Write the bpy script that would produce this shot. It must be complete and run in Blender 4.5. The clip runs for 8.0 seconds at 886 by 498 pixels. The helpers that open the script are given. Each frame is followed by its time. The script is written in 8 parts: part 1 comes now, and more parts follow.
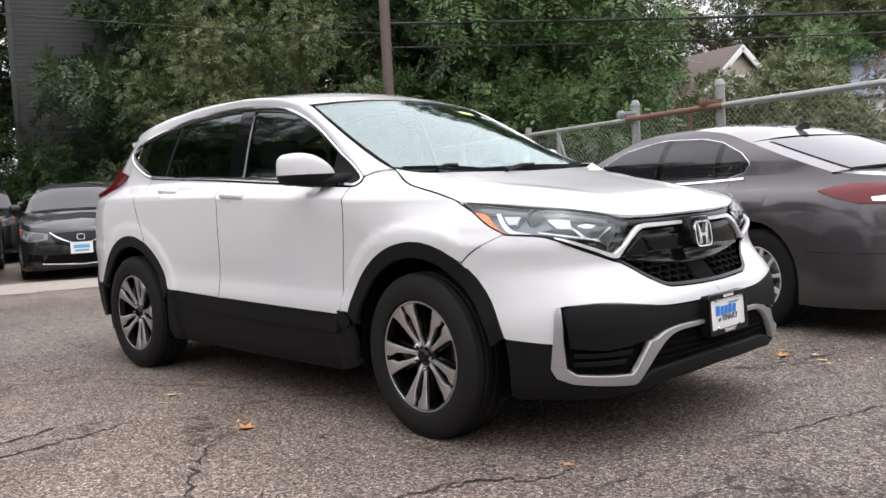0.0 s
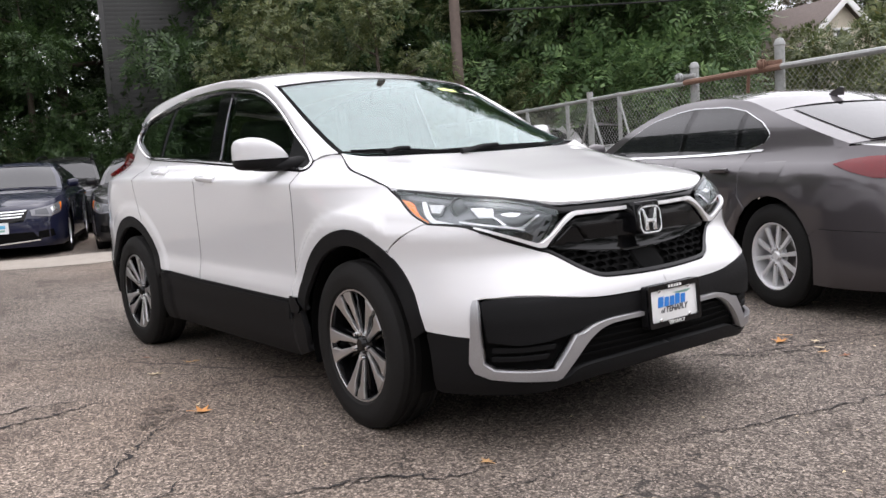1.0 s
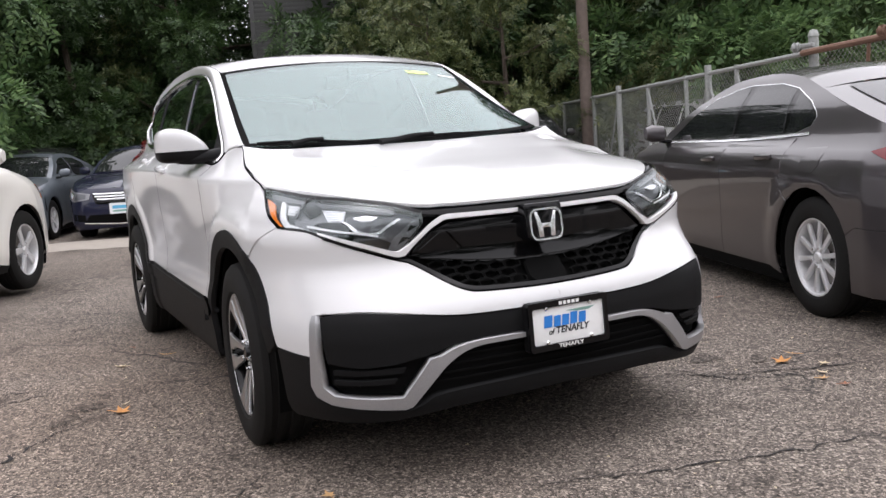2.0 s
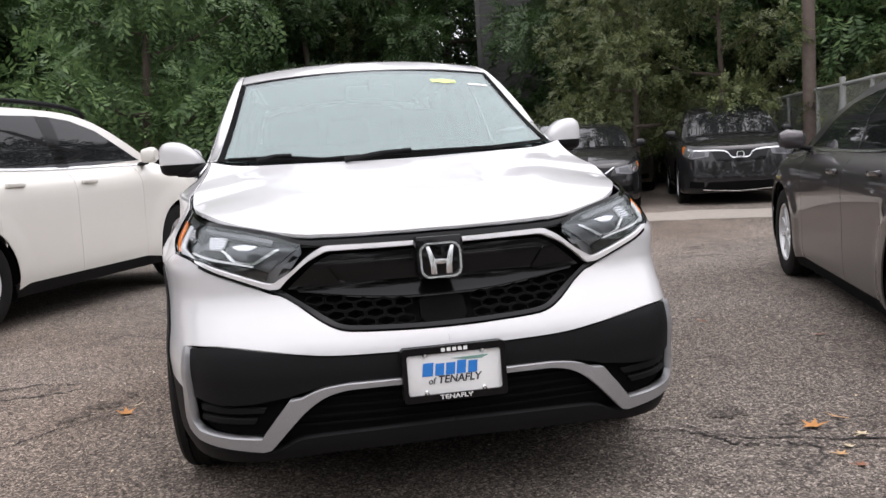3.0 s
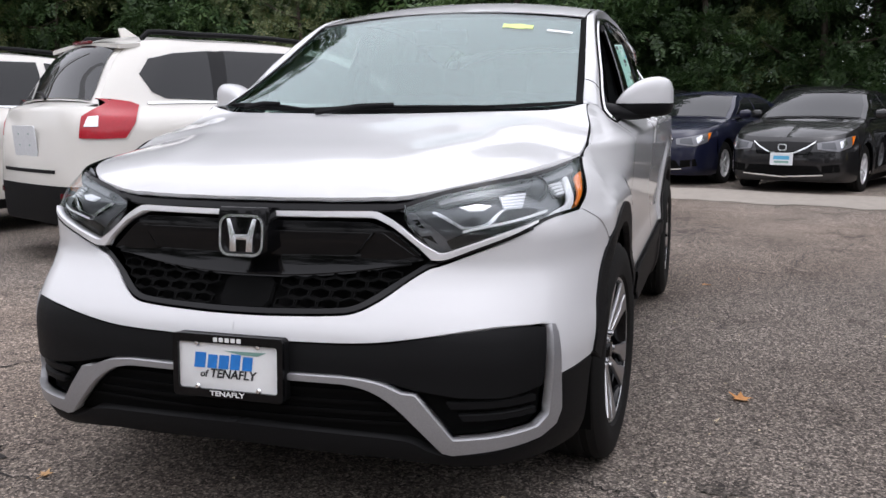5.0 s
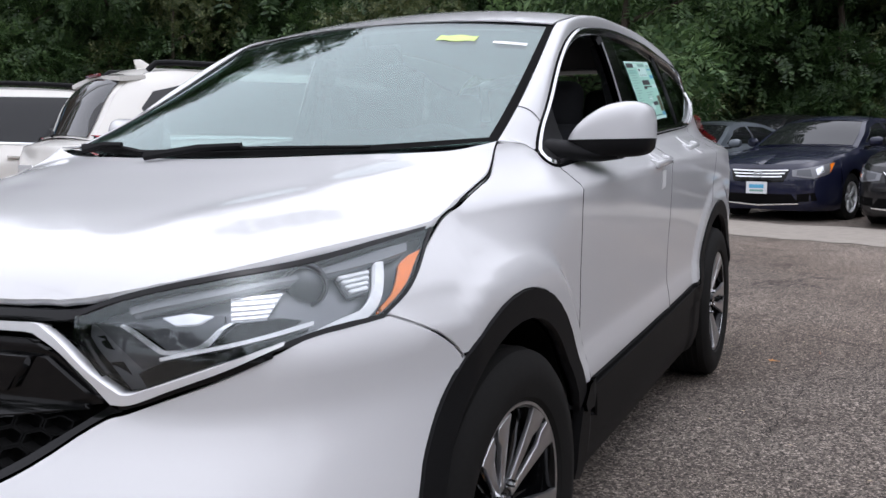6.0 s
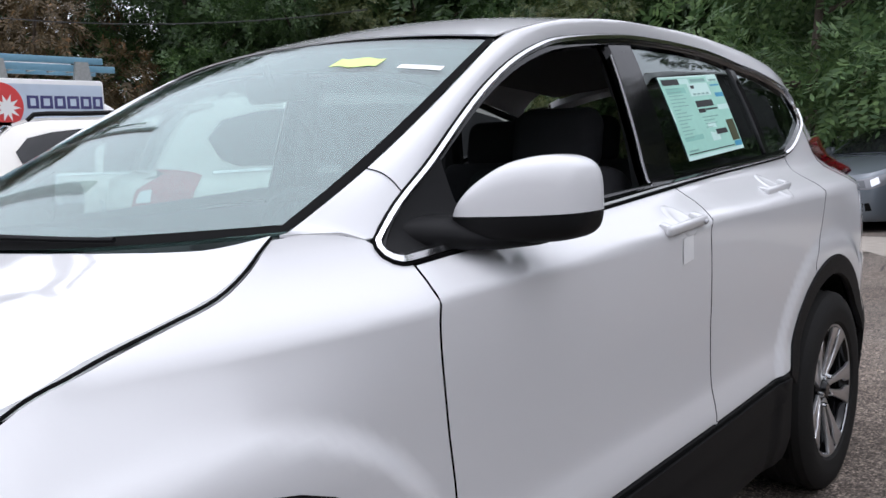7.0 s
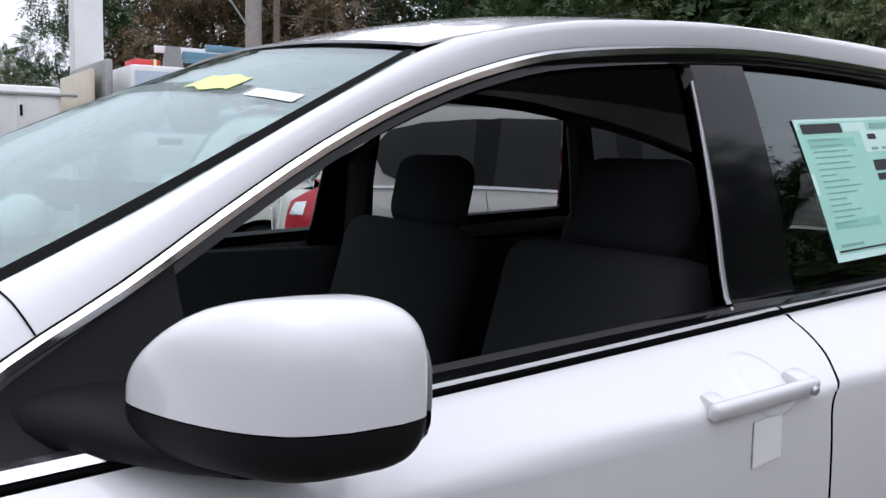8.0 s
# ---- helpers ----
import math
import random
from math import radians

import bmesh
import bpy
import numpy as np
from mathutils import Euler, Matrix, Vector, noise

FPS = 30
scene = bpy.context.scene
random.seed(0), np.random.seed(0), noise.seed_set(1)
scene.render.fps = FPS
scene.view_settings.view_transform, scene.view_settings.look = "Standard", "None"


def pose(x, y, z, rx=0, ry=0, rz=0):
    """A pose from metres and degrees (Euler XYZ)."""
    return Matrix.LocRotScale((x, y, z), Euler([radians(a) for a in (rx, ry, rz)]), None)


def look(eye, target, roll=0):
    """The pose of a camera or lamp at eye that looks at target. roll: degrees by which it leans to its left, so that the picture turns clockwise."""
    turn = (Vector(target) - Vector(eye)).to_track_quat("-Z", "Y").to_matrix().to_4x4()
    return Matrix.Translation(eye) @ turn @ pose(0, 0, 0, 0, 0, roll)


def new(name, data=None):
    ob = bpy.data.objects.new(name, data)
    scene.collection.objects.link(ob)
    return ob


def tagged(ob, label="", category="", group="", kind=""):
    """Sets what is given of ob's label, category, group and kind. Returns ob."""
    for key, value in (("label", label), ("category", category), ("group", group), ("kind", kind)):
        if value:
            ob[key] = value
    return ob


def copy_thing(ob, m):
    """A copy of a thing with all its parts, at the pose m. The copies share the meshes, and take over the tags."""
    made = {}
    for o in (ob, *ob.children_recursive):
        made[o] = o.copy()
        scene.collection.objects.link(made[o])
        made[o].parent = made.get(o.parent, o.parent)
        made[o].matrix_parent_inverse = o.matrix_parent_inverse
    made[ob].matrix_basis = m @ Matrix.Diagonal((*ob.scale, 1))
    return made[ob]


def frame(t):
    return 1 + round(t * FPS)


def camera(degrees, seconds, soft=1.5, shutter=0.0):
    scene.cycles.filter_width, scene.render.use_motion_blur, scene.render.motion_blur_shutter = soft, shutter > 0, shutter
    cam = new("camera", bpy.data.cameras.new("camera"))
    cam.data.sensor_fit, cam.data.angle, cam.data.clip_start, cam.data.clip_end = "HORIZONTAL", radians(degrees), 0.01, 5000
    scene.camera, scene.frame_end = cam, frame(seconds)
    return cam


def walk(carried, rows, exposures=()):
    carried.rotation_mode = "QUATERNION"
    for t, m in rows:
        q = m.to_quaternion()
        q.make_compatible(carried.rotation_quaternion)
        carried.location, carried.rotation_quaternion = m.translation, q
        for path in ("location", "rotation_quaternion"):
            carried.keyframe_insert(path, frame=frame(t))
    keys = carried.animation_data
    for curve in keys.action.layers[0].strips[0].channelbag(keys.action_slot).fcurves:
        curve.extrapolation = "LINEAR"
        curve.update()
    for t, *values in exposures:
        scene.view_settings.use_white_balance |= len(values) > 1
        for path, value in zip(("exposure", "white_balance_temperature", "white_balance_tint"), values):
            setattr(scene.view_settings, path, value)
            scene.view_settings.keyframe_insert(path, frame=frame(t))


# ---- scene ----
cam = camera(52.9, 8.0)
PATH = [
    (0, (4.079, -3.395, 1.08), (2.65, -2.003, 0.931), -2.8),
    (0.5, (4.27, -3.181, 1.115), (2.78, -1.859, 0.94), -4.2),
    (1, (4.456, -2.803, 1.138), (2.879, -1.592, 0.917), -3.6),
    (1.5, (4.552, -2.272, 1.145), (2.889, -1.19, 0.892), -3.6),
    (1.7, (4.626, -2.03, 1.131), (2.916, -1.026, 0.871), -3.7),
    (2.8, (4.82, -0.675, 1.132), (2.888, -0.205, 0.918), -4.1),
    (3, (4.835, -0.455, 1.167), (2.879, -0.115, 0.932), -3.7),
    (3.5, (4.847, 0.097, 1.161), (2.868, 0.056, 0.878), -2.9),
    (4, (4.844, 0.554, 1.16), (2.892, 0.228, 0.866), -0.3),
    (4.2, (4.791, 0.686, 1.15), (2.85, 0.309, 0.85), 0.5),
    (5.3, (3.902, 1.339, 1.142), (2.048, 0.659, 0.827), -0.7),
    (5.5, (3.677, 1.414, 1.141), (1.845, 0.674, 0.832), -0.5),
    (6, (3.071, 1.564, 1.162), (1.288, 0.693, 0.913), -1.1),
    (6.5, (2.521, 1.719, 1.205), (0.846, 0.656, 0.951), -0.9),
    (7, (1.947, 1.782, 1.269), (0.405, 0.528, 1.046), -2.5),
    (7.5, (1.401, 1.795, 1.341), (0.063, 0.327, 1.117), -1.1),
    (8, (0.903, 1.624, 1.372), (-0.179, -0.045, 1.163), 1.1),
]
walk(cam, [(t, look(eye, target, roll)) for t, eye, target, roll in PATH], exposures=[(0.0, 1.27, 6400, 16), (1.5, 1.22, 6400, 16), (3.5, 1.04, 6400, 16), (4.2, 1.04, 6360, 16), (5.5, 0.76, 6080, 16), (7.0, 0.86, 5990, 15), (7.5, 0.97, 5990, 15), (8.0, 0.86, 5960, 16)])


# ---- world and sun: an overcast late-summer day ----
world = bpy.data.worlds.new("overcast_sky")
scene.world = world
world.use_nodes = True
wn, wl = world.node_tree.nodes, world.node_tree.links
wn.clear()
sky = wn.new("ShaderNodeTexSky")
sky.sky_type, sky.sun_disc = "NISHITA", False
sky.sun_elevation, sky.sun_rotation = radians(82), radians(34)
sky.air_density, sky.dust_density, sky.ozone_density = 1.0, 4.0, 1.0
grey = wn.new("ShaderNodeHueSaturation")
grey.inputs["Saturation"].default_value = 0.16
veil = wn.new("ShaderNodeMix")
veil.data_type = "RGBA"
veil.inputs[0].default_value = 0.55
veil.inputs[7].default_value = (4.7, 4.75, 4.8, 1)
bg = wn.new("ShaderNodeBackground")
bg.inputs["Strength"].default_value = 0.15
# the cloud layer: plain grey-white all over, a little brighter than the bare sky
wout = wn.new("ShaderNodeOutputWorld")
wl.new(sky.outputs["Color"], grey.inputs["Color"])
wl.new(grey.outputs["Color"], veil.inputs[6])
wl.new(veil.outputs[2], bg.inputs["Color"])
wl.new(bg.outputs["Background"], wout.inputs["Surface"])
sun = new("sun", bpy.data.lights.new("sun", "SUN"))
sun.data.energy, sun.data.angle, sun.data.color = 0.6, radians(170), (1.0, 0.985, 0.965)
sun.matrix_world = look((2.0, 3.0, 26.0), (0, 0, 0))


# ---- materials ----
class Nodes:
    """A small helper round a material's node tree."""

    def __init__(self, name):
        self.mat = bpy.data.materials.new(name)
        self.mat.use_nodes = True
        self.t = self.mat.node_tree
        self.p = self.t.nodes["Principled BSDF"]
        self.coord = None

    def add(self, kind, **inputs):
        n = self.t.nodes.new(kind)
        for k, v in inputs.items():
            n.inputs[k.replace("_", " ")].default_value = v
        return n

    def link(self, a, b):
        self.t.links.new(a, b)

    def where(self):
        if not self.coord:
            self.coord = self.add("ShaderNodeTexCoord").outputs["Object"]
        return self.coord

    def noise(self, scale, detail=4.0, rough=0.55, stretch=None):
        n = self.add("ShaderNodeTexNoise", Scale=scale, Detail=detail, Roughness=rough)
        if stretch:
            m = self.add("ShaderNodeMapping")
            m.inputs["Scale"].default_value = stretch
            self.link(self.where(), m.inputs["Vector"])
            self.link(m.outputs["Vector"], n.inputs["Vector"])
        else:
            self.link(self.where(), n.inputs["Vector"])
        return n.outputs["Fac"]

    def ramp(self, fac, stops):
        r = self.add("ShaderNodeValToRGB")
        e = r.color_ramp.elements
        while len(e) < len(stops):
            e.new(0.5)
        for el, (pos, col) in zip(e, stops):
            el.position, el.color = pos, (*col, 1) if len(col) == 3 else (col[0],) * 3 + (1,)
        self.link(fac, r.inputs["Fac"])
        return r.outputs["Color"]

    def mix(self, a, b, fac, kind="MIX"):
        m = self.add("ShaderNodeMix")
        m.data_type, m.blend_type = "RGBA", kind
        for slot, v in ((6, a), (7, b), (0, fac)):
            if isinstance(v, (tuple, list)):
                m.inputs[slot].default_value = (*v[:3], 1)
            elif isinstance(v, (int, float)):
                m.inputs[slot].default_value = v
            else:
                self.link(v, m.inputs[slot])
        return m.outputs[2]

    def base(self, v):
        if isinstance(v, (tuple, list)):
            self.p.inputs["Base Color"].default_value = (*v[:3], 1)
        else:
            self.link(v, self.p.inputs["Base Color"])

    def bump(self, height, strength=0.3, distance=0.01):
        b = self.add("ShaderNodeBump", Strength=strength, Distance=distance)
        self.link(height, b.inputs["Height"])
        self.link(b.outputs["Normal"], self.p.inputs["Normal"])

    def set(self, **kw):
        for k, v in kw.items():
            self.p.inputs[k.replace("_", " ")].default_value = v
        return self


def paint(name, colour, metal=0.0, rough=0.35, coat=1.0, dirt=0.12, sheen=0.11):
    """Car paint: a base with a clear coat, a thin film of road dust and a faint waviness."""
    n = Nodes(name)
    dust = n.ramp(n.noise(3.5, 6.0, 0.65), [(0.42, (0, 0, 0)), (0.8, (1, 1, 1))])
    dull = tuple(0.75 * c + 0.25 * g for c, g in zip(colour, (0.34, 0.31, 0.27)))
    n.base(n.mix(colour, dull, n.mix((0, 0, 0), (dirt,) * 3, dust)))
    n.set(Metallic=metal, Roughness=max(rough, 0.45), Specular_IOR_Level=0.15, Coat_Weight=coat, Coat_Roughness=sheen, Coat_IOR=1.5)
    n.bump(n.noise(420.0, 2.0), 0.012, 0.001)
    return n.mat


def plain(name, colour, rough=0.5, metal=0.0, grain=60.0, vary=0.15, relief=0.05, depth=0.002):
    n = Nodes(name)
    dark = tuple(c * (1 - vary) for c in colour)
    light = tuple(min(1, c * (1 + vary)) for c in colour)
    n.base(n.mix(dark, light, n.noise(grain, 4.0)))
    n.set(Metallic=metal, Roughness=rough)
    if relief:
        n.bump(n.noise(grain * 4, 3.0), relief, depth)
    return n.mat


def glass(name, tint, plain_gloss=0.04, edge_gloss=0.6, rough=0.0):
    """Auto glass: clear with a tint, its gloss rising towards the grazing view."""
    n = Nodes(name)
    n.t.nodes.remove(n.p)
    out = n.t.nodes["Material Output"]
    clear = n.add("ShaderNodeBsdfTransparent")
    clear.inputs["Color"].default_value = (*tint, 1)
    shine = n.add("ShaderNodeBsdfGlossy", Roughness=rough)
    shine.inputs["Color"].default_value = (0.90, 0.99, 0.985, 1)
    view = n.add("ShaderNodeLayerWeight", Blend=0.5)
    power = n.add("ShaderNodeMath")
    power.operation = "POWER"
    power.inputs[1].default_value = 3.0
    n.link(view.outputs["Facing"], power.inputs[0])
    gain = n.add("ShaderNodeMath")
    gain.operation = "MULTIPLY_ADD"
    gain.inputs[1].default_value, gain.inputs[2].default_value = edge_gloss, plain_gloss
    n.link(power.outputs["Value"], gain.inputs[0])
    mixed = n.add("ShaderNodeMixShader")
    n.link(gain.outputs["Value"], mixed.inputs["Fac"])
    n.link(clear.outputs["BSDF"], mixed.inputs[1])
    n.link(shine.outputs["BSDF"], mixed.inputs[2])
    n.link(mixed.outputs["Shader"], out.inputs["Surface"])
    return n.mat


M = {}
M["white"] = paint("white_pearl_paint", (0.645, 0.645, 0.65), rough=0.3, dirt=0.04, sheen=0.05)
M["cream"] = paint("warm_white_paint", (0.74, 0.72, 0.67), rough=0.35)
M["grey_paint"] = paint("gunmetal_grey_paint", (0.088, 0.080, 0.085), metal=0.8, rough=0.40, sheen=0.03, dirt=0.05)
M["black_paint"] = paint("black_paint", (0.008, 0.008, 0.009), rough=0.3, sheen=0.02, dirt=0.05)
M["navy_paint"] = paint("dark_blue_paint", (0.008, 0.010, 0.030), metal=0.2, rough=0.3, sheen=0.02, dirt=0.05)
M["silver_paint"] = paint("silver_paint", (0.45, 0.46, 0.47), metal=0.5, rough=0.35)
M["steel_paint"] = paint("steel_grey_paint", (0.13, 0.15, 0.17), metal=0.4, rough=0.35)
M["brown_paint"] = paint("dark_brown_paint", (0.05, 0.042, 0.036), metal=0.3, rough=0.35)
M["cladding"] = plain("textured_black_plastic", (0.007, 0.007, 0.0075), rough=0.55, grain=300, relief=0.12)
M["gloss_black"] = plain("piano_black_plastic", (0.004, 0.004, 0.0045), rough=0.07, relief=0)
M["gloss_black"].node_tree.nodes["Principled BSDF"].inputs["Specular IOR Level"].default_value = 0.27
M["dark"] = plain("unlit_black_plastic", (0.004, 0.004, 0.004), rough=0.8, relief=0)
M["chrome"] = plain("bright_chrome", (0.88, 0.89, 0.90), rough=0.2, metal=1.0, relief=0, vary=0.02)
# chrome wing: pale and half matt, the sky's reflection put into its colour
M["wing"] = plain("sky_bright_trim", (0.82, 0.82, 0.83), rough=0.22, metal=0.35, relief=0, vary=0.02)
M["bright_trim"] = plain("bright_satin_trim", (0.80, 0.80, 0.81), rough=0.14, metal=1.0, grain=200, relief=0, vary=0.03)
M["satin"] = plain("satin_silver_plastic", (0.38, 0.38, 0.39), rough=0.32, metal=0.55, grain=200, relief=0.03)
M["machined"] = plain("machined_alloy", (0.62, 0.62, 0.63), rough=0.34, metal=1.0, grain=150, relief=0.02, vary=0.05)
M["alloy"] = plain("painted_silver_alloy", (0.72, 0.72, 0.73), rough=0.35, metal=0.5, grain=100, relief=0.02)
M["rubber"] = plain("tyre_rubber", (0.013, 0.0125, 0.012), rough=0.72, grain=80, relief=0.08, vary=0.25)
M["disc"] = plain("brake_disc_steel", (0.25, 0.24, 0.23), rough=0.35, metal=0.9, grain=90)
M["seat"] = plain("dark_seat_cloth", (0.034, 0.034, 0.037), rough=0.9, grain=500, relief=0.3)
for key, gloss in (("rubber", 0.14), ("cladding", 0.14), ("dark", 0.06), ("seat", 0.08)):
    M[key].node_tree.nodes["Principled BSDF"].inputs["Specular IOR Level"].default_value = gloss
M["dash"] = plain("grey_dashboard_plastic", (0.035, 0.036, 0.038), rough=0.7, grain=300, relief=0.1)
M["lining"] = plain("grey_headliner_cloth", (0.17, 0.17, 0.17), rough=0.95, grain=300, relief=0.1)
M["amber"] = plain("amber_lens", (0.85, 0.20, 0.01), rough=0.12, relief=0)
M["red_lens"] = plain("red_lens", (0.13, 0.005, 0.008), rough=0.08, relief=0)
M["bright_red"] = plain("bright_red_lens", (0.42, 0.018, 0.030), rough=0.10, relief=0)
M["reflector"] = plain("lamp_reflector", (0.72, 0.73, 0.75), rough=0.18, metal=0.9, relief=0)
M["drl"] = plain("white_light_guide", (0.85, 0.86, 0.87), rough=0.25, relief=0)
M["lamp_dark"] = plain("smoked_lamp_housing", (0.10, 0.103, 0.11), rough=0.28, metal=0.6, relief=0)
M["lamp_grey"] = plain("grey_lamp_housing", (0.19, 0.193, 0.205), rough=0.30, metal=0.5, relief=0)
M["windshield"] = glass("windshield_glass", (0.66, 0.76, 0.74), 0.175, 0.31)
M["side_glass"] = glass("clear_side_glass", (0.62, 0.68, 0.66), 0.04, 0.6)
M["privacy"] = glass("privacy_glass", (0.24, 0.25, 0.25), 0.06, 0.7)
M["lens"] = glass("clear_lamp_lens", (0.93, 0.94, 0.95), 0.075, 0.26)
M["paper"] = plain("mint_paper_sticker", (0.33, 0.60, 0.50), rough=0.7, relief=0, vary=0.08, grain=30)
M["white_card"] = plain("white_card", (0.78, 0.78, 0.77), rough=0.5, relief=0, vary=0.04)
M["ink"] = plain("black_ink", (0.02, 0.02, 0.022), rough=0.6, relief=0)
M["ink_grey"] = plain("grey_ink", (0.20, 0.36, 0.31), rough=0.6, relief=0)
M["blue_ink"] = plain("bright_blue_ink", (0.02, 0.20, 0.62), rough=0.5, relief=0)
M["yellow_ink"] = plain("yellow_grease_pencil", (0.62, 0.76, 0.26), rough=0.6, relief=0)
M["plate_yellow"] = plain("yellow_number_plate", (0.72, 0.58, 0.14), rough=0.45, relief=0)


# ---- mesh helpers ----
def mesh_from(name, verts, faces, mats, normals=None, which=None, smooth=True):
    me = bpy.data.meshes.new(name)
    me.from_pydata([tuple(v) for v in verts], [], faces)
    for m in mats if isinstance(mats, (list, tuple)) else [mats]:
        me.materials.append(m)
    if which is not None:
        me.polygons.foreach_set("material_index", which)
    me.polygons.foreach_set("use_smooth", [smooth] * len(me.polygons))
    if normals is not None:
        me.normals_split_custom_set_from_vertices([tuple(n) for n in normals])
    return me


def part(name, me, parent, label="", at=None):
    """One mesh object under a thing or under a part."""
    ob = new(name, me)
    ob.parent = parent
    if at is not None:
        ob.matrix_basis = at
    if label:
        ob["label"] = label
    return ob


def from_bm(name, bm, mat, smooth=True, angle=35):
    bmesh.ops.recalc_face_normals(bm, faces=bm.faces)
    me = bpy.data.meshes.new(name)
    bm.to_mesh(me)
    bm.free()
    for m in mat if isinstance(mat, (list, tuple)) else [mat]:
        me.materials.append(m)
    me.polygons.foreach_set("use_smooth", [smooth] * len(me.polygons))
    if smooth:
        me.set_sharp_from_angle(angle=radians(angle))
    return me


def add_box(bm, size, m=None, bevel=0.0, seg=2):
    made = bmesh.ops.create_cube(bm, size=1)["verts"]
    bmesh.ops.scale(bm, vec=size, verts=made)
    if bevel:
        edges = list({e for v in made for e in v.link_edges})
        out = bmesh.ops.bevel(bm, geom=edges, offset=bevel, segments=seg, affect="EDGES", profile=0.5)
        made = list({v for f in out["faces"] for v in f.verts} | {v for v in made if v.is_valid})
        seen, todo = set(made), list(made)
        while todo:
            for e in todo.pop().link_edges:
                for v in e.verts:
                    if v not in seen:
                        seen.add(v)
                        todo.append(v)
        made = list(seen)
    if m is not None:
        bmesh.ops.transform(bm, matrix=m, verts=made)
    return made


def box(name, size, mat, m=None, bevel=0.0, seg=2):
    bm = bmesh.new()
    add_box(bm, size, m, bevel, seg)
    return from_bm(name, bm, mat)


def lathe(profile, n=32, closed=False):
    """Verts and faces of (radius, y) pairs turned round the y axis."""
    verts, faces, k = [], [], len(profile)
    for i in range(n):
        a = 2 * math.pi * i / n
        verts += [(r * math.cos(a), y, r * math.sin(a)) for r, y in profile]
    for i in range(n):
        j = (i + 1) % n
        for p in range(k if closed else k - 1):
            q = (p + 1) % k
            faces.append((i * k + p, i * k + q, j * k + q, j * k + p))
    return verts, faces


def lathe_mesh(name, profile, mat, n=32, closed=False, angle=35):
    verts, faces = lathe(profile, n, closed)
    bm = bmesh.new()
    vs = [bm.verts.new(v) for v in verts]
    for f in faces:
        bm.faces.new([vs[i] for i in f])
    bmesh.ops.remove_doubles(bm, verts=bm.verts, dist=1e-5)
    return from_bm(name, bm, mat, True, angle)


def add_tube(bm, pts, r, n=8, r2=None, cap=True):
    """A round bar along pts, from radius r to r2."""
    pts = [Vector(p) for p in pts]
    rings, up = [], Vector((0, 0, 1))
    for i, p in enumerate(pts):
        d = (pts[min(i + 1, len(pts) - 1)] - pts[max(i - 1, 0)]).normalized()
        a = d.cross(up if abs(d.z) < 0.95 else Vector((1, 0, 0))).normalized()
        b = d.cross(a)
        k = i / max(1, len(pts) - 1)
        rad = r + ((r2 if r2 is not None else r) - r) * k
        rings.append([bm.verts.new(p + rad * (math.cos(t) * a + math.sin(t) * b)) for t in (2 * math.pi * j / n for j in range(n))])
    for s, e in zip(rings, rings[1:]):
        for j in range(n):
            bm.faces.new((s[j], s[(j + 1) % n], e[(j + 1) % n], e[j]))
    if cap:
        bm.faces.new(rings[0][::-1])
        bm.faces.new(rings[-1])


def tube(name, pts, r, mat, n=8, r2=None):
    bm = bmesh.new()
    add_tube(bm, pts, r, n, r2)
    return from_bm(name, bm, mat)


def smooth_line(pts, step=4):
    """A Catmull-Rom line through pts."""
    p = [np.array(q, float) for q in pts]
    p = [2 * p[0] - p[1]] + p + [2 * p[-1] - p[-2]]
    out = []
    for a, b, c, d in zip(p, p[1:], p[2:], p[3:]):
        for k in range(step):
            t = k / step
            out.append(0.5 * (2 * b + (c - a) * t + (2 * a - 5 * b + 4 * c - d) * t * t + (3 * b - a - 3 * c + d) * t**3))
    return out + [p[-2]]


def slab(name, outline, depth, mat, m=None, bevel=0.0):
    """A flat outline in x, y given a thickness along z."""
    bm = bmesh.new()
    f = bm.faces.new([bm.verts.new((x, y, 0)) for x, y in outline])
    if depth:
        up = bmesh.ops.extrude_face_region(bm, geom=[f])["geom"]
        bmesh.ops.translate(bm, vec=(0, 0, depth), verts=[g for g in up if isinstance(g, bmesh.types.BMVert)])
    if bevel:
        top = [e for e in bm.edges if all(abs(v.co.z - depth) < 1e-6 for v in e.verts)]
        bmesh.ops.bevel(bm, geom=top, offset=bevel, segments=2, affect="EDGES", profile=0.5)
    if m is not None:
        bm.transform(m)
    return from_bm(name, bm, mat)


# ---- the skin of a car body, and panels cut from it ----
def spline(pts):
    """A monotone cubic through (x, y) pairs."""
    xs, ys = np.array(pts, float).T
    h, d = np.diff(xs), np.diff(ys) / np.diff(xs)
    m = np.r_[d[0], [0 if a * b <= 0 else 2 * a * b / (a + b) for a, b in zip(d, d[1:])], d[-1]]

    def f(x):
        x = np.clip(x, xs[0], xs[-1])
        i = np.clip(np.searchsorted(xs, x, side="right") - 1, 0, len(h) - 1)
        t = (x - xs[i]) / h[i]
        return ys[i] * (1 + 2 * t) * (1 - t) ** 2 + h[i] * m[i] * t * (1 - t) ** 2 + ys[i + 1] * t * t * (3 - 2 * t) + h[i] * m[i + 1] * t * t * (t - 1)

    return f


def ease(a, b, x):
    t = np.clip((x - a) / (b - a), 0, 1)
    return t * t * (3 - 2 * t)


